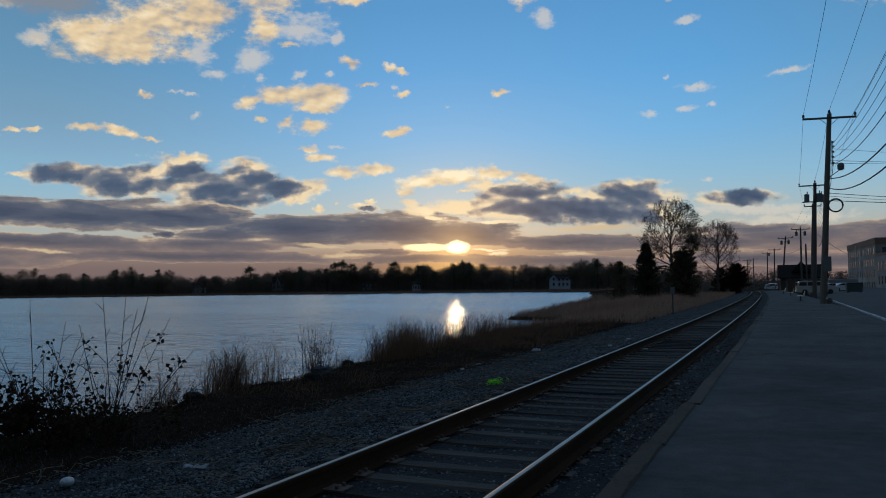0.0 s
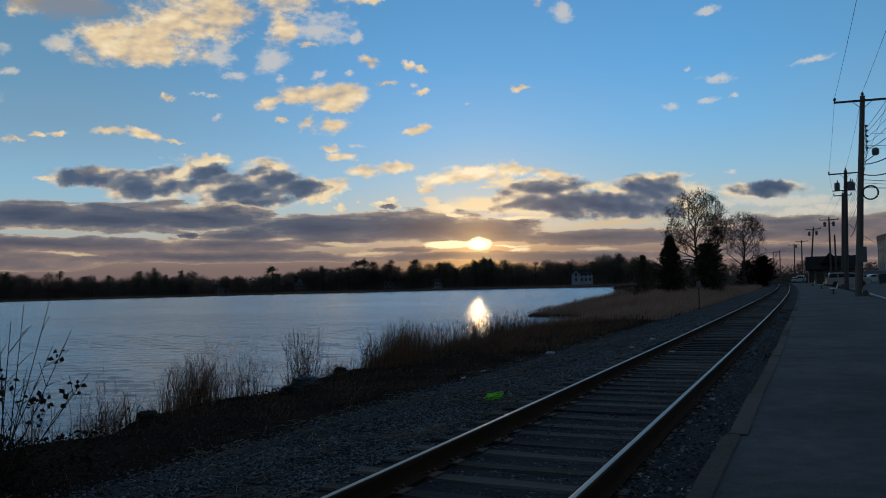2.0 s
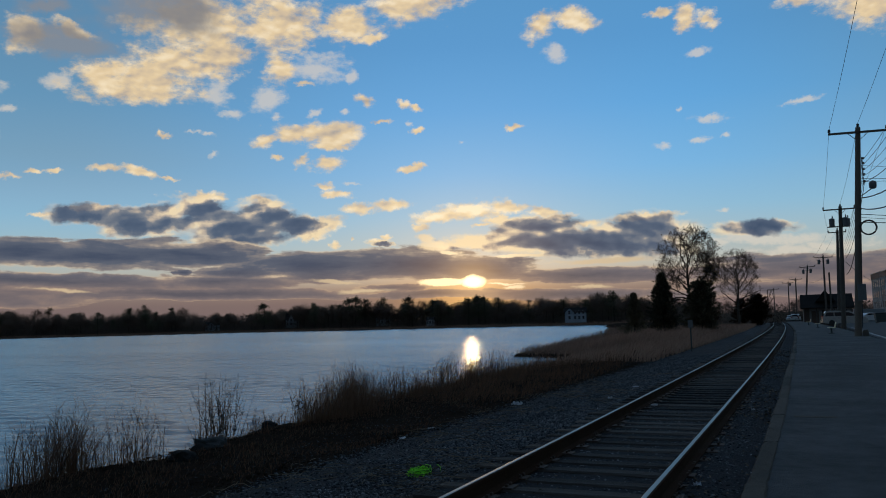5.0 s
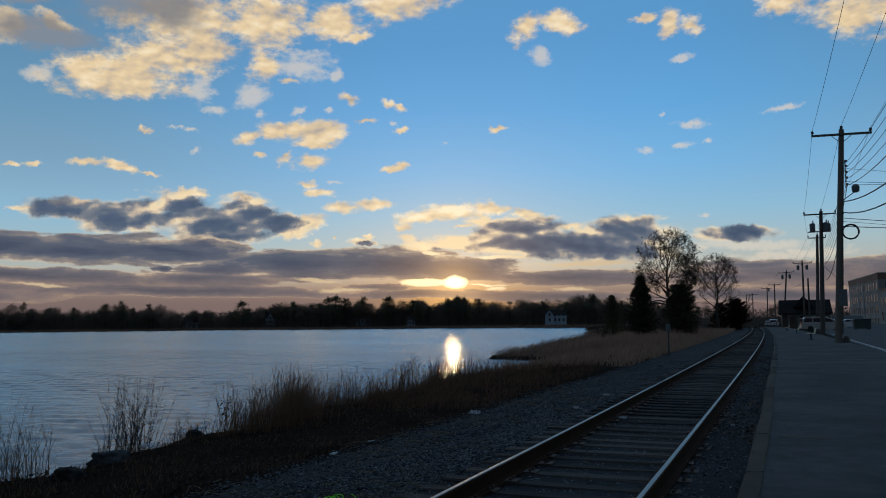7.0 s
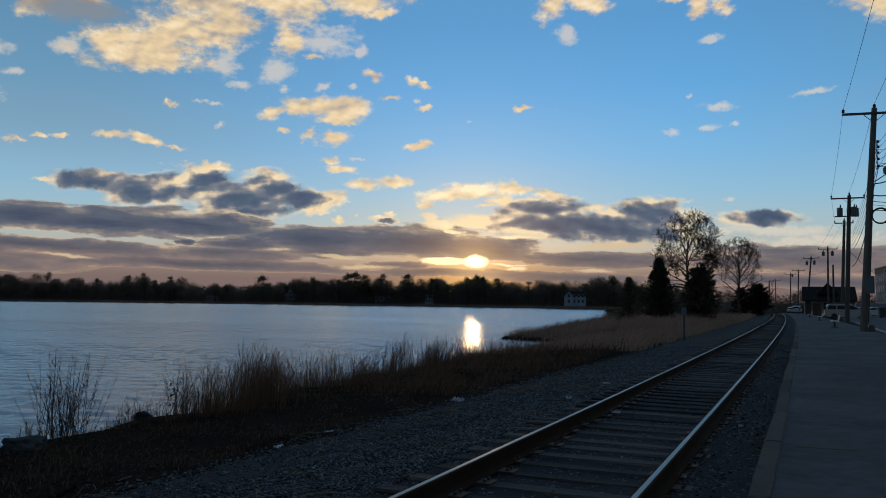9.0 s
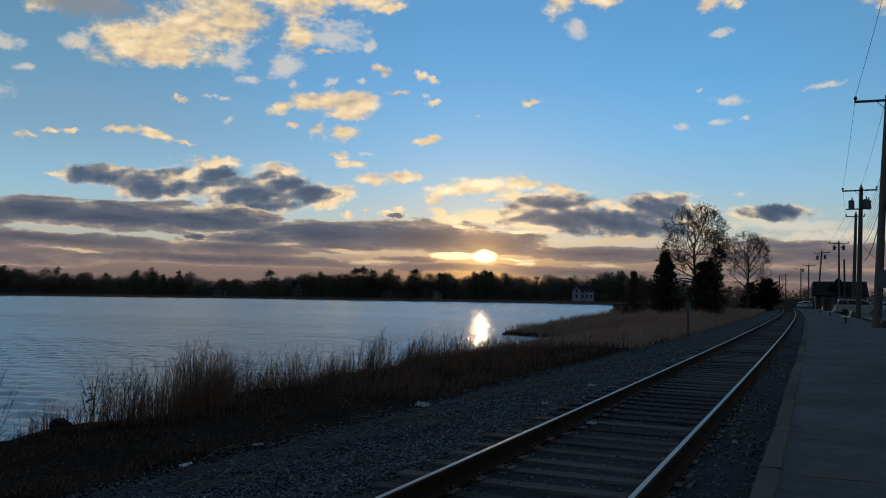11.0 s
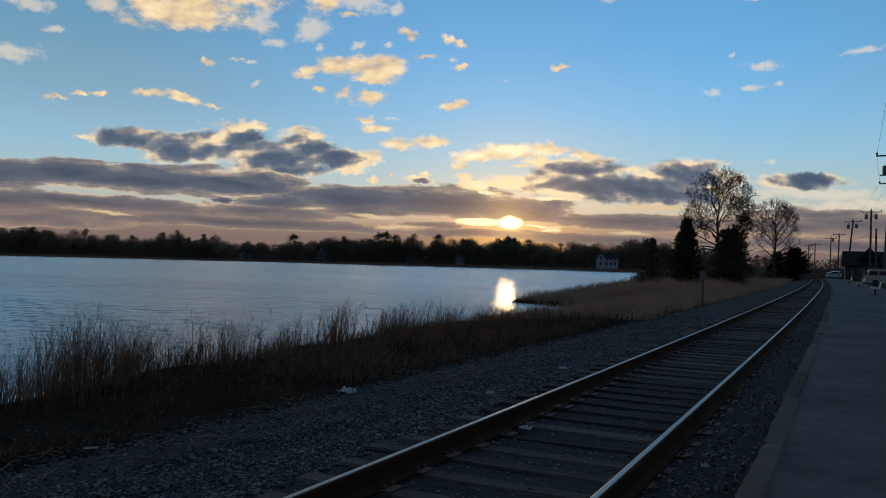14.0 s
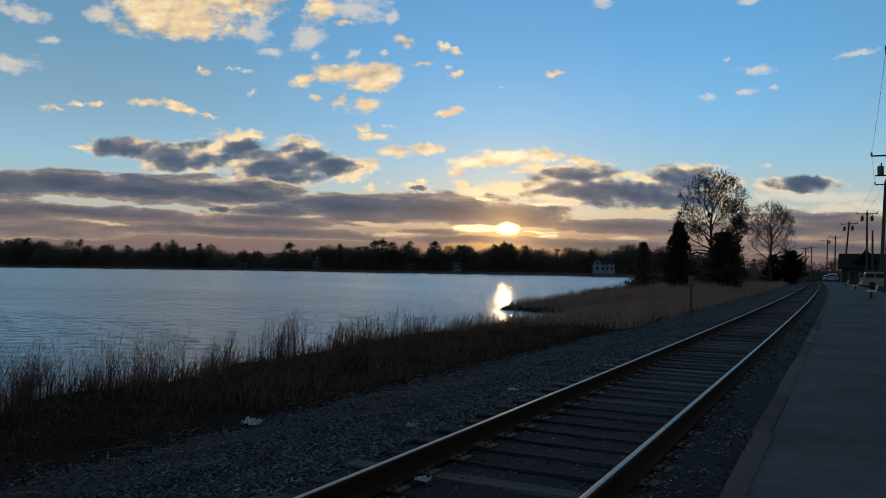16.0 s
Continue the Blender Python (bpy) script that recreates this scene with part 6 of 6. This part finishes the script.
st = thing("station_house", pose(4.9, 180, -0.24, 0, 0, 1.5), "low dark-roofed railway station with broad eaves", "station")
wallb = Build().box(-3.9, -2.6, -0.3, 4.6, 3.4, 2.75)
part("wall", wallb, M_BOARD, st, "pale painted board wall")
part("bay", Build().box(-3.92, -2.72, -0.2, -2.9, -2.60, 2.75), M_DOOR, st, "brown end boarding")
part("beam", Build().box(-4.3, -3.55, 2.62, 5.0, -3.40, 2.82), M_FRAME, st)
roof = Build()
roof.add([(-4.4, -3.6, 2.8), (5.1, -3.6, 2.8), (5.1, 4.2, 2.8), (-4.4, 4.2, 2.8), (-4.3, 0.3, 5.45), (5.0, 0.3, 5.45), (-4.4, -3.6, 2.62), (5.1, -3.6, 2.62), (5.1, 4.2, 2.62), (-4.4, 4.2, 2.62)],
         [(0, 1, 5, 4), (2, 3, 4, 5), (3, 0, 4), (1, 2, 5), (6, 9, 8, 7), (0, 6, 7, 1), (1, 7, 8, 2), (2, 8, 9, 3), (3, 9, 6, 0)])
part("roof", roof, M_ROOF, st, "dark shingle roof")
part("gable", Build().add([(-1.7, -3.0, 4.0), (1.9, -3.0, 4.0), (0.1, -3.0, 6.15), (-1.7, 1.0, 4.0), (1.9, 1.0, 4.0), (0.1, 1.0, 6.15)], [(0, 1, 2), (3, 5, 4), (0, 2, 5, 3), (1, 4, 5, 2), (0, 3, 4, 1)]), M_ROOF, st, "dark cross gable")
for x in (-3.85, -1.6, 1.6, 4.6):
    part("post", Build().box(x - 0.08, -3.5, -0.25, x + 0.08, -3.34, 2.64), M_STATION, st)
face = pose(0, -2.6, 0)
part("door", Build().box(-2.5, -2.66, -0.2, -1.2, -2.56, 2.15, bevel=0.02), M_DOOR, st, "brown boarded door")
for x in (-0.2, 1.3, 3.4):
    window(st, x, 0.95, 0.9, 1.35, face)

bl = thing("brick_building", pose(24.2, 240, -1.5, 0, 0, 4.5), "pale painted brick mill building with a red brick parapet", "building")
part("wall", Build().box(0, 0, -0.5, 16, 47, 13.0), M_BRICK, bl)
part("parapet", Build().box(-0.12, -0.12, 13.0, 16.1, 47.1, 14.6), M_COPING, bl, "red brick band under the roof edge")
part("coping", Build().box(-0.22, -0.22, 14.6, 16.2, 47.2, 14.8), M_FRAME, bl)
side_face = Matrix(((0, 1, 0, 0), (1, 0, 0, 0), (0, 0, 1, 0), (0, 0, 0, 1)))
for row in range(4):
    for col in range(12):
        window(bl, 2.6 + col * 3.7, 1.2 + row * 3.1, 1.25, 1.75, side_face)
for row in range(4):
    for col in range(4):
        window(bl, 2.2 + col * 3.6, 1.2 + row * 3.1, 1.25, 1.75, Matrix.Identity(4))
part("drainpipe", Build().tube([(-0.12, 22, -0.3), (-0.12, 22, 13)], 0.14, 8), M_CLAP, bl, "white vertical drainpipe")
part("drainpipe", Build().tube([(-0.12, 30, 4), (-0.12, 30, 14)], 0.10, 8), M_CLAP, bl, "white vertical drainpipe")
wing = thing("brick_annex", pose(25.6, 221, -0.4, 0, 0, 4.5), "lower painted brick annex in front of a mill", "building")
part("wall", Build().box(0, 0, -0.5, 30, 18.5, 8.6), M_BRICK, wing)
part("parapet", Build().box(-0.1, -0.1, 8.6, 30.1, 18.5, 9.3), M_COPING, wing)
for row in range(2):
    for col in range(4):
        window(wing, 2.2 + col * 4.2, 1.2 + row * 3.6, 1.3, 2.2, side_face)
    for col in range(7):
        window(wing, 2.0 + col * 4.2, 1.2 + row * 3.6, 1.3, 2.2, Matrix.Identity(4))


def house(m, w, d, h, roof_h, wall_mat, label, chimney=True, cols=3, gable_at=0.0):
    """A gabled house; gable_at: how far along its front the cross gable stands."""
    g = gable_at * w
    t = thing("house", m, label, "house", "houses on the far shore")
    part("wall", Build().box(-w / 2, -d / 2, -1.0, w / 2, d / 2, h), wall_mat, t)
    part("gable_wall", Build().add([(g - w * 0.22, -d / 2 - 0.8, -1), (g + w * 0.22, -d / 2 - 0.8, -1), (g + w * 0.22, -d / 2 - 0.8, h), (g, -d / 2 - 0.8, h + roof_h * 0.85), (g - w * 0.22, -d / 2 - 0.8, h), (g - w * 0.22, -d / 2, -1), (g + w * 0.22, -d / 2, -1), (g + w * 0.22, -d / 2, h), (g, -d / 2, h + roof_h * 0.85), (g - w * 0.22, -d / 2, h)],
                                   [(0, 1, 2, 3, 4), (0, 5, 6, 1), (1, 6, 7, 2), (0, 4, 9, 5)]), wall_mat, t)
    e = 0.5
    part("roof", Build().add([(-w / 2 - e, -d / 2 - e, h - 0.1), (w / 2 + e, -d / 2 - e, h - 0.1), (w / 2 + e, d / 2 + e, h - 0.1), (-w / 2 - e, d / 2 + e, h - 0.1), (-w / 2 - e, 0, h + roof_h), (w / 2 + e, 0, h + roof_h)],
                             [(0, 1, 5, 4), (2, 3, 4, 5), (0, 4, 3), (1, 2, 5), (0, 3, 2, 1)]), M_ROOF, t)
    part("gable_roof", Build().add([(g - w * 0.22 - 0.4, -d / 2 - 1.2, h - 0.35), (g, -d / 2 - 1.2, h + roof_h * 0.92), (g + w * 0.22 + 0.4, -d / 2 - 1.2, h - 0.35), (g - w * 0.22 - 0.4, 0, h - 0.35), (g, 0, h + roof_h * 0.92), (g + w * 0.22 + 0.4, 0, h - 0.35)], [(0, 1, 4, 3), (1, 2, 5, 4), (0, 3, 5, 2)]), M_ROOF, t)
    if chimney:
        part("chimney", Build().box(w * 0.25, -0.4, h + roof_h * 0.5, w * 0.25 + 0.9, 0.4, h + roof_h + 1.2), M_COPING, t)
    for row in range(2):
        for c in range(cols):
            x = -w / 2 + (c + 0.5) * w / cols
            if abs(x - g) > w * 0.24:
                window(t, x, 0.8 + row * 2.7, 1.0, 1.5, pose(0, -d / 2, 0))
        window(t, g, 0.8 + row * 2.7, 1.1, 1.6, pose(0, -d / 2 - 0.8, 0))
    return t


house(pose(-108.2, 408, 1.0, 0, 0, 10), 10.5, 6.5, 4.2, 2.6, M_FARBOARD, "white gabled house by the far water's edge", cols=5, gable_at=-0.27)
house(pose(-388, 452, 0.2, 0, 0, 30), 9, 7, 4.0, 2.2, M_FARBOARD, "pale house among the trees of the far shore", cols=4)
house(pose(-335, 475, 2.0, 0, 0, 25), 8, 7, 4.5, 5.0, M_FARBOARD, "pale steep-roofed house among far trees")
house(pose(-262, 478, 1.6, 0, 0, 20), 8.5, 7, 4.6, 2.6, M_FARBOARD, "pale blue-white house among far trees", cols=4)
house(pose(-224, 474, 0.5, 0, 0, 15), 5, 4, 3.0, 2.2, M_FARBOARD, "small pale boathouse at the far shore", False)
house(pose(-122, 470, 1.0, 0, 0, 5), 9, 7, 4.5, 2.6, M_STATION, "grey house behind a white waterside house", cols=4)
house(pose(-66, 420, 0.4, 0, 0, 5), 10, 7, 3.2, 2.4, M_FARBOARD, "low white house beyond the marsh", cols=4)

# ---------------- woods of the far shore ----------------
def far_bare(seed):
    """Trunk and rounded haze of twigs of a distant leafless tree, one unit tall."""
    rng = random.Random(seed)
    tb, cb, tips = Build(), Build(), []
    tb.tube([(0, 0, -0.05), (0.01, 0, 0.2), (rng.uniform(-0.02, 0.02), 0, 0.5)], [0.022, 0.018, 0.010], 5)
    for k in range(8):
        a = k * 0.9 + rng.uniform(-0.3, 0.3)
        grow(cb, rng, (0, 0, rng.uniform(0.22, 0.5)), (math.cos(a) * 0.8, math.sin(a) * 0.8, 0.8), rng.uniform(0.18, 0.27), 0.008, 2, tips, 0.6, 0.10, (2, 3), 3, 0.2, 0.7, 0.0035)
    heart, rx, rz = Vector((rng.uniform(-0.04, 0.04), 0, 0.66)), rng.uniform(0.24, 0.34), rng.uniform(0.29, 0.34)
    for _ in range(1500):
        q = Vector((rng.gauss(0, 1), rng.gauss(0, 1), rng.gauss(0, 1))).normalized() * (rng.random() ** 0.45) * rng.uniform(0.75, 1.0)
        p = heart + Vector((q.x * rx, q.y * rx, q.z * rz))
        e = (q + Vector((rng.gauss(0, 0.4), rng.gauss(0, 0.4), rng.gauss(0.35, 0.3)))).normalized() * rng.uniform(0.03, 0.085)
        w = e.orthogonal().normalized() * rng.uniform(0.003, 0.008)
        cb.add([p - w, p + w, p + e], [(0, 1, 2)])
    return tb, cb


def far_pine(seed):
    rng = random.Random(seed)
    tb, cb = Build(), Build()
    tb.tube([(0, 0, -0.05), (0, 0, 0.5), (0, 0, 0.97)], [0.02, 0.015, 0.005], 5)
    n = rng.randint(7, 10)
    for k in range(n):
        h = 0.26 + 0.70 * k / n + rng.uniform(-0.02, 0.02)
        reach = (0.27 - 0.20 * (k / n) ** 1.3) * rng.uniform(0.7, 1.3)
        for _ in range(rng.randint(3, 5)):
            a = rng.uniform(0, 6.28)
            c = Vector((math.cos(a), math.sin(a), 0)) * reach * rng.uniform(0.3, 1.0) + Vector((0, 0, h))
            tb.tube([(0, 0, h - 0.03), tuple(c)], [0.006, 0.003], 3, False)
            for _ in range(34):
                p = c + Vector((rng.gauss(0, reach * 0.40), rng.gauss(0, reach * 0.40), rng.gauss(0, 0.028)))
                d = Vector((rng.gauss(0, 1), rng.gauss(0, 1), rng.uniform(0.1, 1.0))).normalized() * rng.uniform(0.02, 0.05)
                w = d.orthogonal().normalized() * 0.014
                cb.add([p - w, p + w, p + d], [(0, 1, 2)])
    return tb, cb


variants = []
for s in range(5):
    tb, cb = far_bare(200 + s)
    variants.append(("bare", tb.mesh("trunk", M_BARK), cb.mesh("crown", M_HAZE)))
for s in range(4):
    tb, cb = far_pine(300 + s)
    variants.append(("pine", tb.mesh("trunk", M_BARK), cb.mesh("crown", M_PINE)))
wood_rng = random.Random(9)


def far_tree(x, y, tall, pine):
    kind, tm, cm = wood_rng.choice(variants[5:] if pine else variants[:5])
    z = float(land(x, y)) - 0.3
    wide = tall * wood_rng.uniform(0.85, 1.25)
    t = thing("pine_tree" if pine else "bare_tree", Matrix.LocRotScale((x, y, z), Euler((0, 0, wood_rng.uniform(0, 6.28))), (wide, wide, tall)),
              "tall dark pine above the far shore woods" if pine else "leafless brown tree in the far shore woods", "tree", "trees of the far shore")
    part("trunk", tm, None, t)
    part("crown", cm, None, t)


x = -640.0
while x < -62:
    clump = math.sin(x * 0.021) + math.sin(x * 0.057 + 1.0)
    for _ in range(3):
        tx = x + wood_rng.uniform(-3, 3)
        far_tree(tx, float(far_bank(tx)) + wood_rng.uniform(14, 60), wood_rng.uniform(9.5, 18.5) + 2.0 * clump, wood_rng.random() < 0.10 + 0.06 * clump)
    x += 5.0
for px, py, pt in ((-278, 468, 21), (-284, 470, 20), (-272, 472, 19), (-262, 476, 20), (-240, 474, 20), (-350, 462, 19), (-312, 470, 18), (-196, 472, 18), (-190, 474, 19), (-184, 470, 18), (-176, 474, 17), (-152, 462, 15), (-128, 455, 14), (-430, 430, 20), (-415, 440, 18)):
    far_tree(px, py, pt * 1.08, True)
for k in range(34):
    far_tree(-70 + k * 9 + wood_rng.uniform(-3, 3), 440 + wood_rng.uniform(0, 60), wood_rng.uniform(7, 11), wood_rng.random() < 0.2)


def scrub_band(name, count, seed, place, low, high, label, material=None):
    """Dense undergrowth: many small ragged tufts."""
    r = np.random.default_rng(seed)
    x, y = place(r, count)
    z = land(x, y)
    h = r.uniform(low, high, count)
    p = np.stack([x, y, z + h * r.random(count) ** 1.2], -1)
    a = r.normal(0, 1, (count, 3)) * np.array([1, 1, 0.8])
    c = r.normal(0, 1, (count, 3)) * np.array([1, 1, 0.8])
    s = (0.18 + h * r.uniform(0.015, 0.065, count))[:, None]
    v = np.stack([p, p + a * s, p + c * s], 1).reshape(-1, 3)
    f = np.arange(count * 3).reshape(-1, 3)
    ob = new(name, arrays_mesh(name, v, f, material or M_WOODS))
    return tagged(ob, label, "undergrowth", kind="stuff")


def along_far(r, n):
    x = r.uniform(-900, -55, n)
    return x, far_bank(x) + r.uniform(13, 70, n)


def along_end(r, n):
    return r.uniform(-75, 420, n), 400 + r.uniform(0, 110, n)


def along_track(r, n):
    y = r.uniform(195, 400, n)
    return -12 - (y - 195) * 0.16 + r.normal(0, 5, n), y


def far_edge(r, n):
    x = r.uniform(-900, -58, n)
    return x, far_bank(x) + r.uniform(0.5, 15, n)


scrub_band("far_shore_grass", 70000, 90, far_edge, 0.5, 1.5, "low reddish brown marsh grass along the far waterline", M_MARSH)
scrub_band("far_undergrowth", 210000, 91, along_far, 3.0, 8.5, "dark leafless undergrowth under the far shore trees")


def behind_far(r, n):
    x = r.uniform(-900, -55, n)
    return x, far_bank(x) + r.uniform(40, 110, n)


scrub_band("far_woods", 230000, 92, behind_far, 6.0, 11.5, "continuous dark leafless woods behind the far shore")
scrub_band("end_undergrowth", 110000, 93, along_end, 2.0, 7.0, "dark leafless woods closing the view along the track")
scrub_band("trackside_scrub", 26000, 95, along_track, 0.8, 2.6, "dark scrub beside the bend of the track")

# ---------------- litter ----------------
def rest(x, y, up=0.0):
    d = x - float(centre(y))
    return (x, y, max(float(land(x, y)), float(np.interp(d, *zip(*BALLAST)) + level(y))) + up)


def crumpled(name, m, size, seed, label, category, material=None):
    r = random.Random(seed)
    bm = bmesh.new()
    bmesh.ops.create_grid(bm, x_segments=7, y_segments=7, size=1.0)
    for v in bm.verts:
        v.co = Vector((v.co.x * size[0] * r.uniform(0.75, 1.1), v.co.y * size[1] * r.uniform(0.75, 1.1), abs(noise.noise(v.co * 2.3 + Vector((seed, 0, 0)))) * size[2] * 2))
    bmesh.ops.solidify(bm, geom=bm.faces[:], thickness=0.004)
    me = bpy.data.meshes.new(name)
    bm.to_mesh(me)
    bm.free()
    me.materials.append(material or M_LITTER)
    ob = new(name, me)
    ob.matrix_world = m
    return tagged(ob, label, category, "litter beside the track")


twine = Build()
tr = random.Random(77)
for _ in range(60):
    a, h = tr.uniform(0, 6.28), tr.uniform(0.0, 0.09)
    c = Vector((tr.gauss(0, 0.050), tr.gauss(0, 0.055), h * 0.6))
    rr = tr.uniform(0.02, 0.07)
    tilt = Euler((tr.uniform(-1.2, 1.2), tr.uniform(-1.2, 1.2), a)).to_matrix()
    twine.tube([c + tilt @ Vector((rr * math.cos(k * 0.8), rr * math.sin(k * 0.8), 0.02 * math.sin(k * 2))) for k in range(tr.randint(5, 8))], 0.0045, 3, False)
solid("twine_tangle", twine, M_GREEN, "tangle of neon green twine on the crushed stone", "twine", m=Matrix.Translation(rest(-2.07, 13.9, 0.01)))

bottle = thing("plastic_bottle", Matrix.Translation(rest(-3.42, 6.5, 0.045)) @ pose(0, 0, 0, 80, 0, 35), "crushed white plastic bottle lying on the earth bank", "bottle", "litter beside the track")
part("body", Build().turned([(0.02, -0.10), (0.042, -0.09), (0.046, -0.03), (0.040, 0.0), (0.046, 0.04), (0.040, 0.085), (0.018, 0.12)], 12), M_LITTER, bottle, smooth=True)
part("cap", Build().turned([(0.017, 0.12), (0.018, 0.14), (0.014, 0.145)], 10), M_WHITE, bottle)
crumpled("paper_scrap", Matrix.Translation(rest(-2.68, 7.3, 0.02)) @ pose(0, 0, 0, 0, 0, 12), (0.12, 0.03, 0.03), 3, "flattened white paper scrap on the crushed stone", "litter")
crumpled("plastic_bag", Matrix.Translation(rest(-3.86, 22.15, 0.02)) @ pose(0, 0, 0, 0, 0, 70), (0.085, 0.10, 0.06), 5, "torn white plastic bag on the track shoulder", "litter")
crumpled("plastic_bag", Matrix.Translation(rest(-1.91, 25.15, 0.02)) @ pose(0, 0, 0, 0, 0, 20), (0.07, 0.05, 0.03), 6, "scrap of pale plastic beside the rail", "litter")
crumpled("paper_scrap", Matrix.Translation(rest(-3.97, 17.1, 0.02)) @ pose(0, 0, 0, 0, 0, 100), (0.09, 0.035, 0.02), 7, "flat pale scrap in the dead grass", "litter")
crumpled("paper_scrap", Matrix.Translation(rest(-1.87, 22.28, 0.02)), (0.05, 0.05, 0.04), 8, "small pale scrap beside the rail", "litter")
crumpled("paper_scrap", Matrix.Translation(rest(-0.62, 20.25, 0.03)), (0.06, 0.05, 0.03), 9, "small white scrap between the sleepers", "litter")
crumpled("paper_scrap", Matrix.Translation(rest(-4.1, 18.4, 0.02)) @ pose(0, 0, 0, 0, 0, 40), (0.06, 0.02, 0.015), 10, "thin pale scrap in the dead grass", "litter")
crumpled("paper_scrap", Matrix.Translation(rest(0.95, 13.45, 0.02)), (0.035, 0.035, 0.025), 12, "white scrap beside the platform kerb", "litter")
crumpled("paper_scrap", Matrix.Translation(rest(1.05, 19.6, 0.02)), (0.03, 0.02, 0.02), 13, "pale scrap beside the platform kerb", "litter")
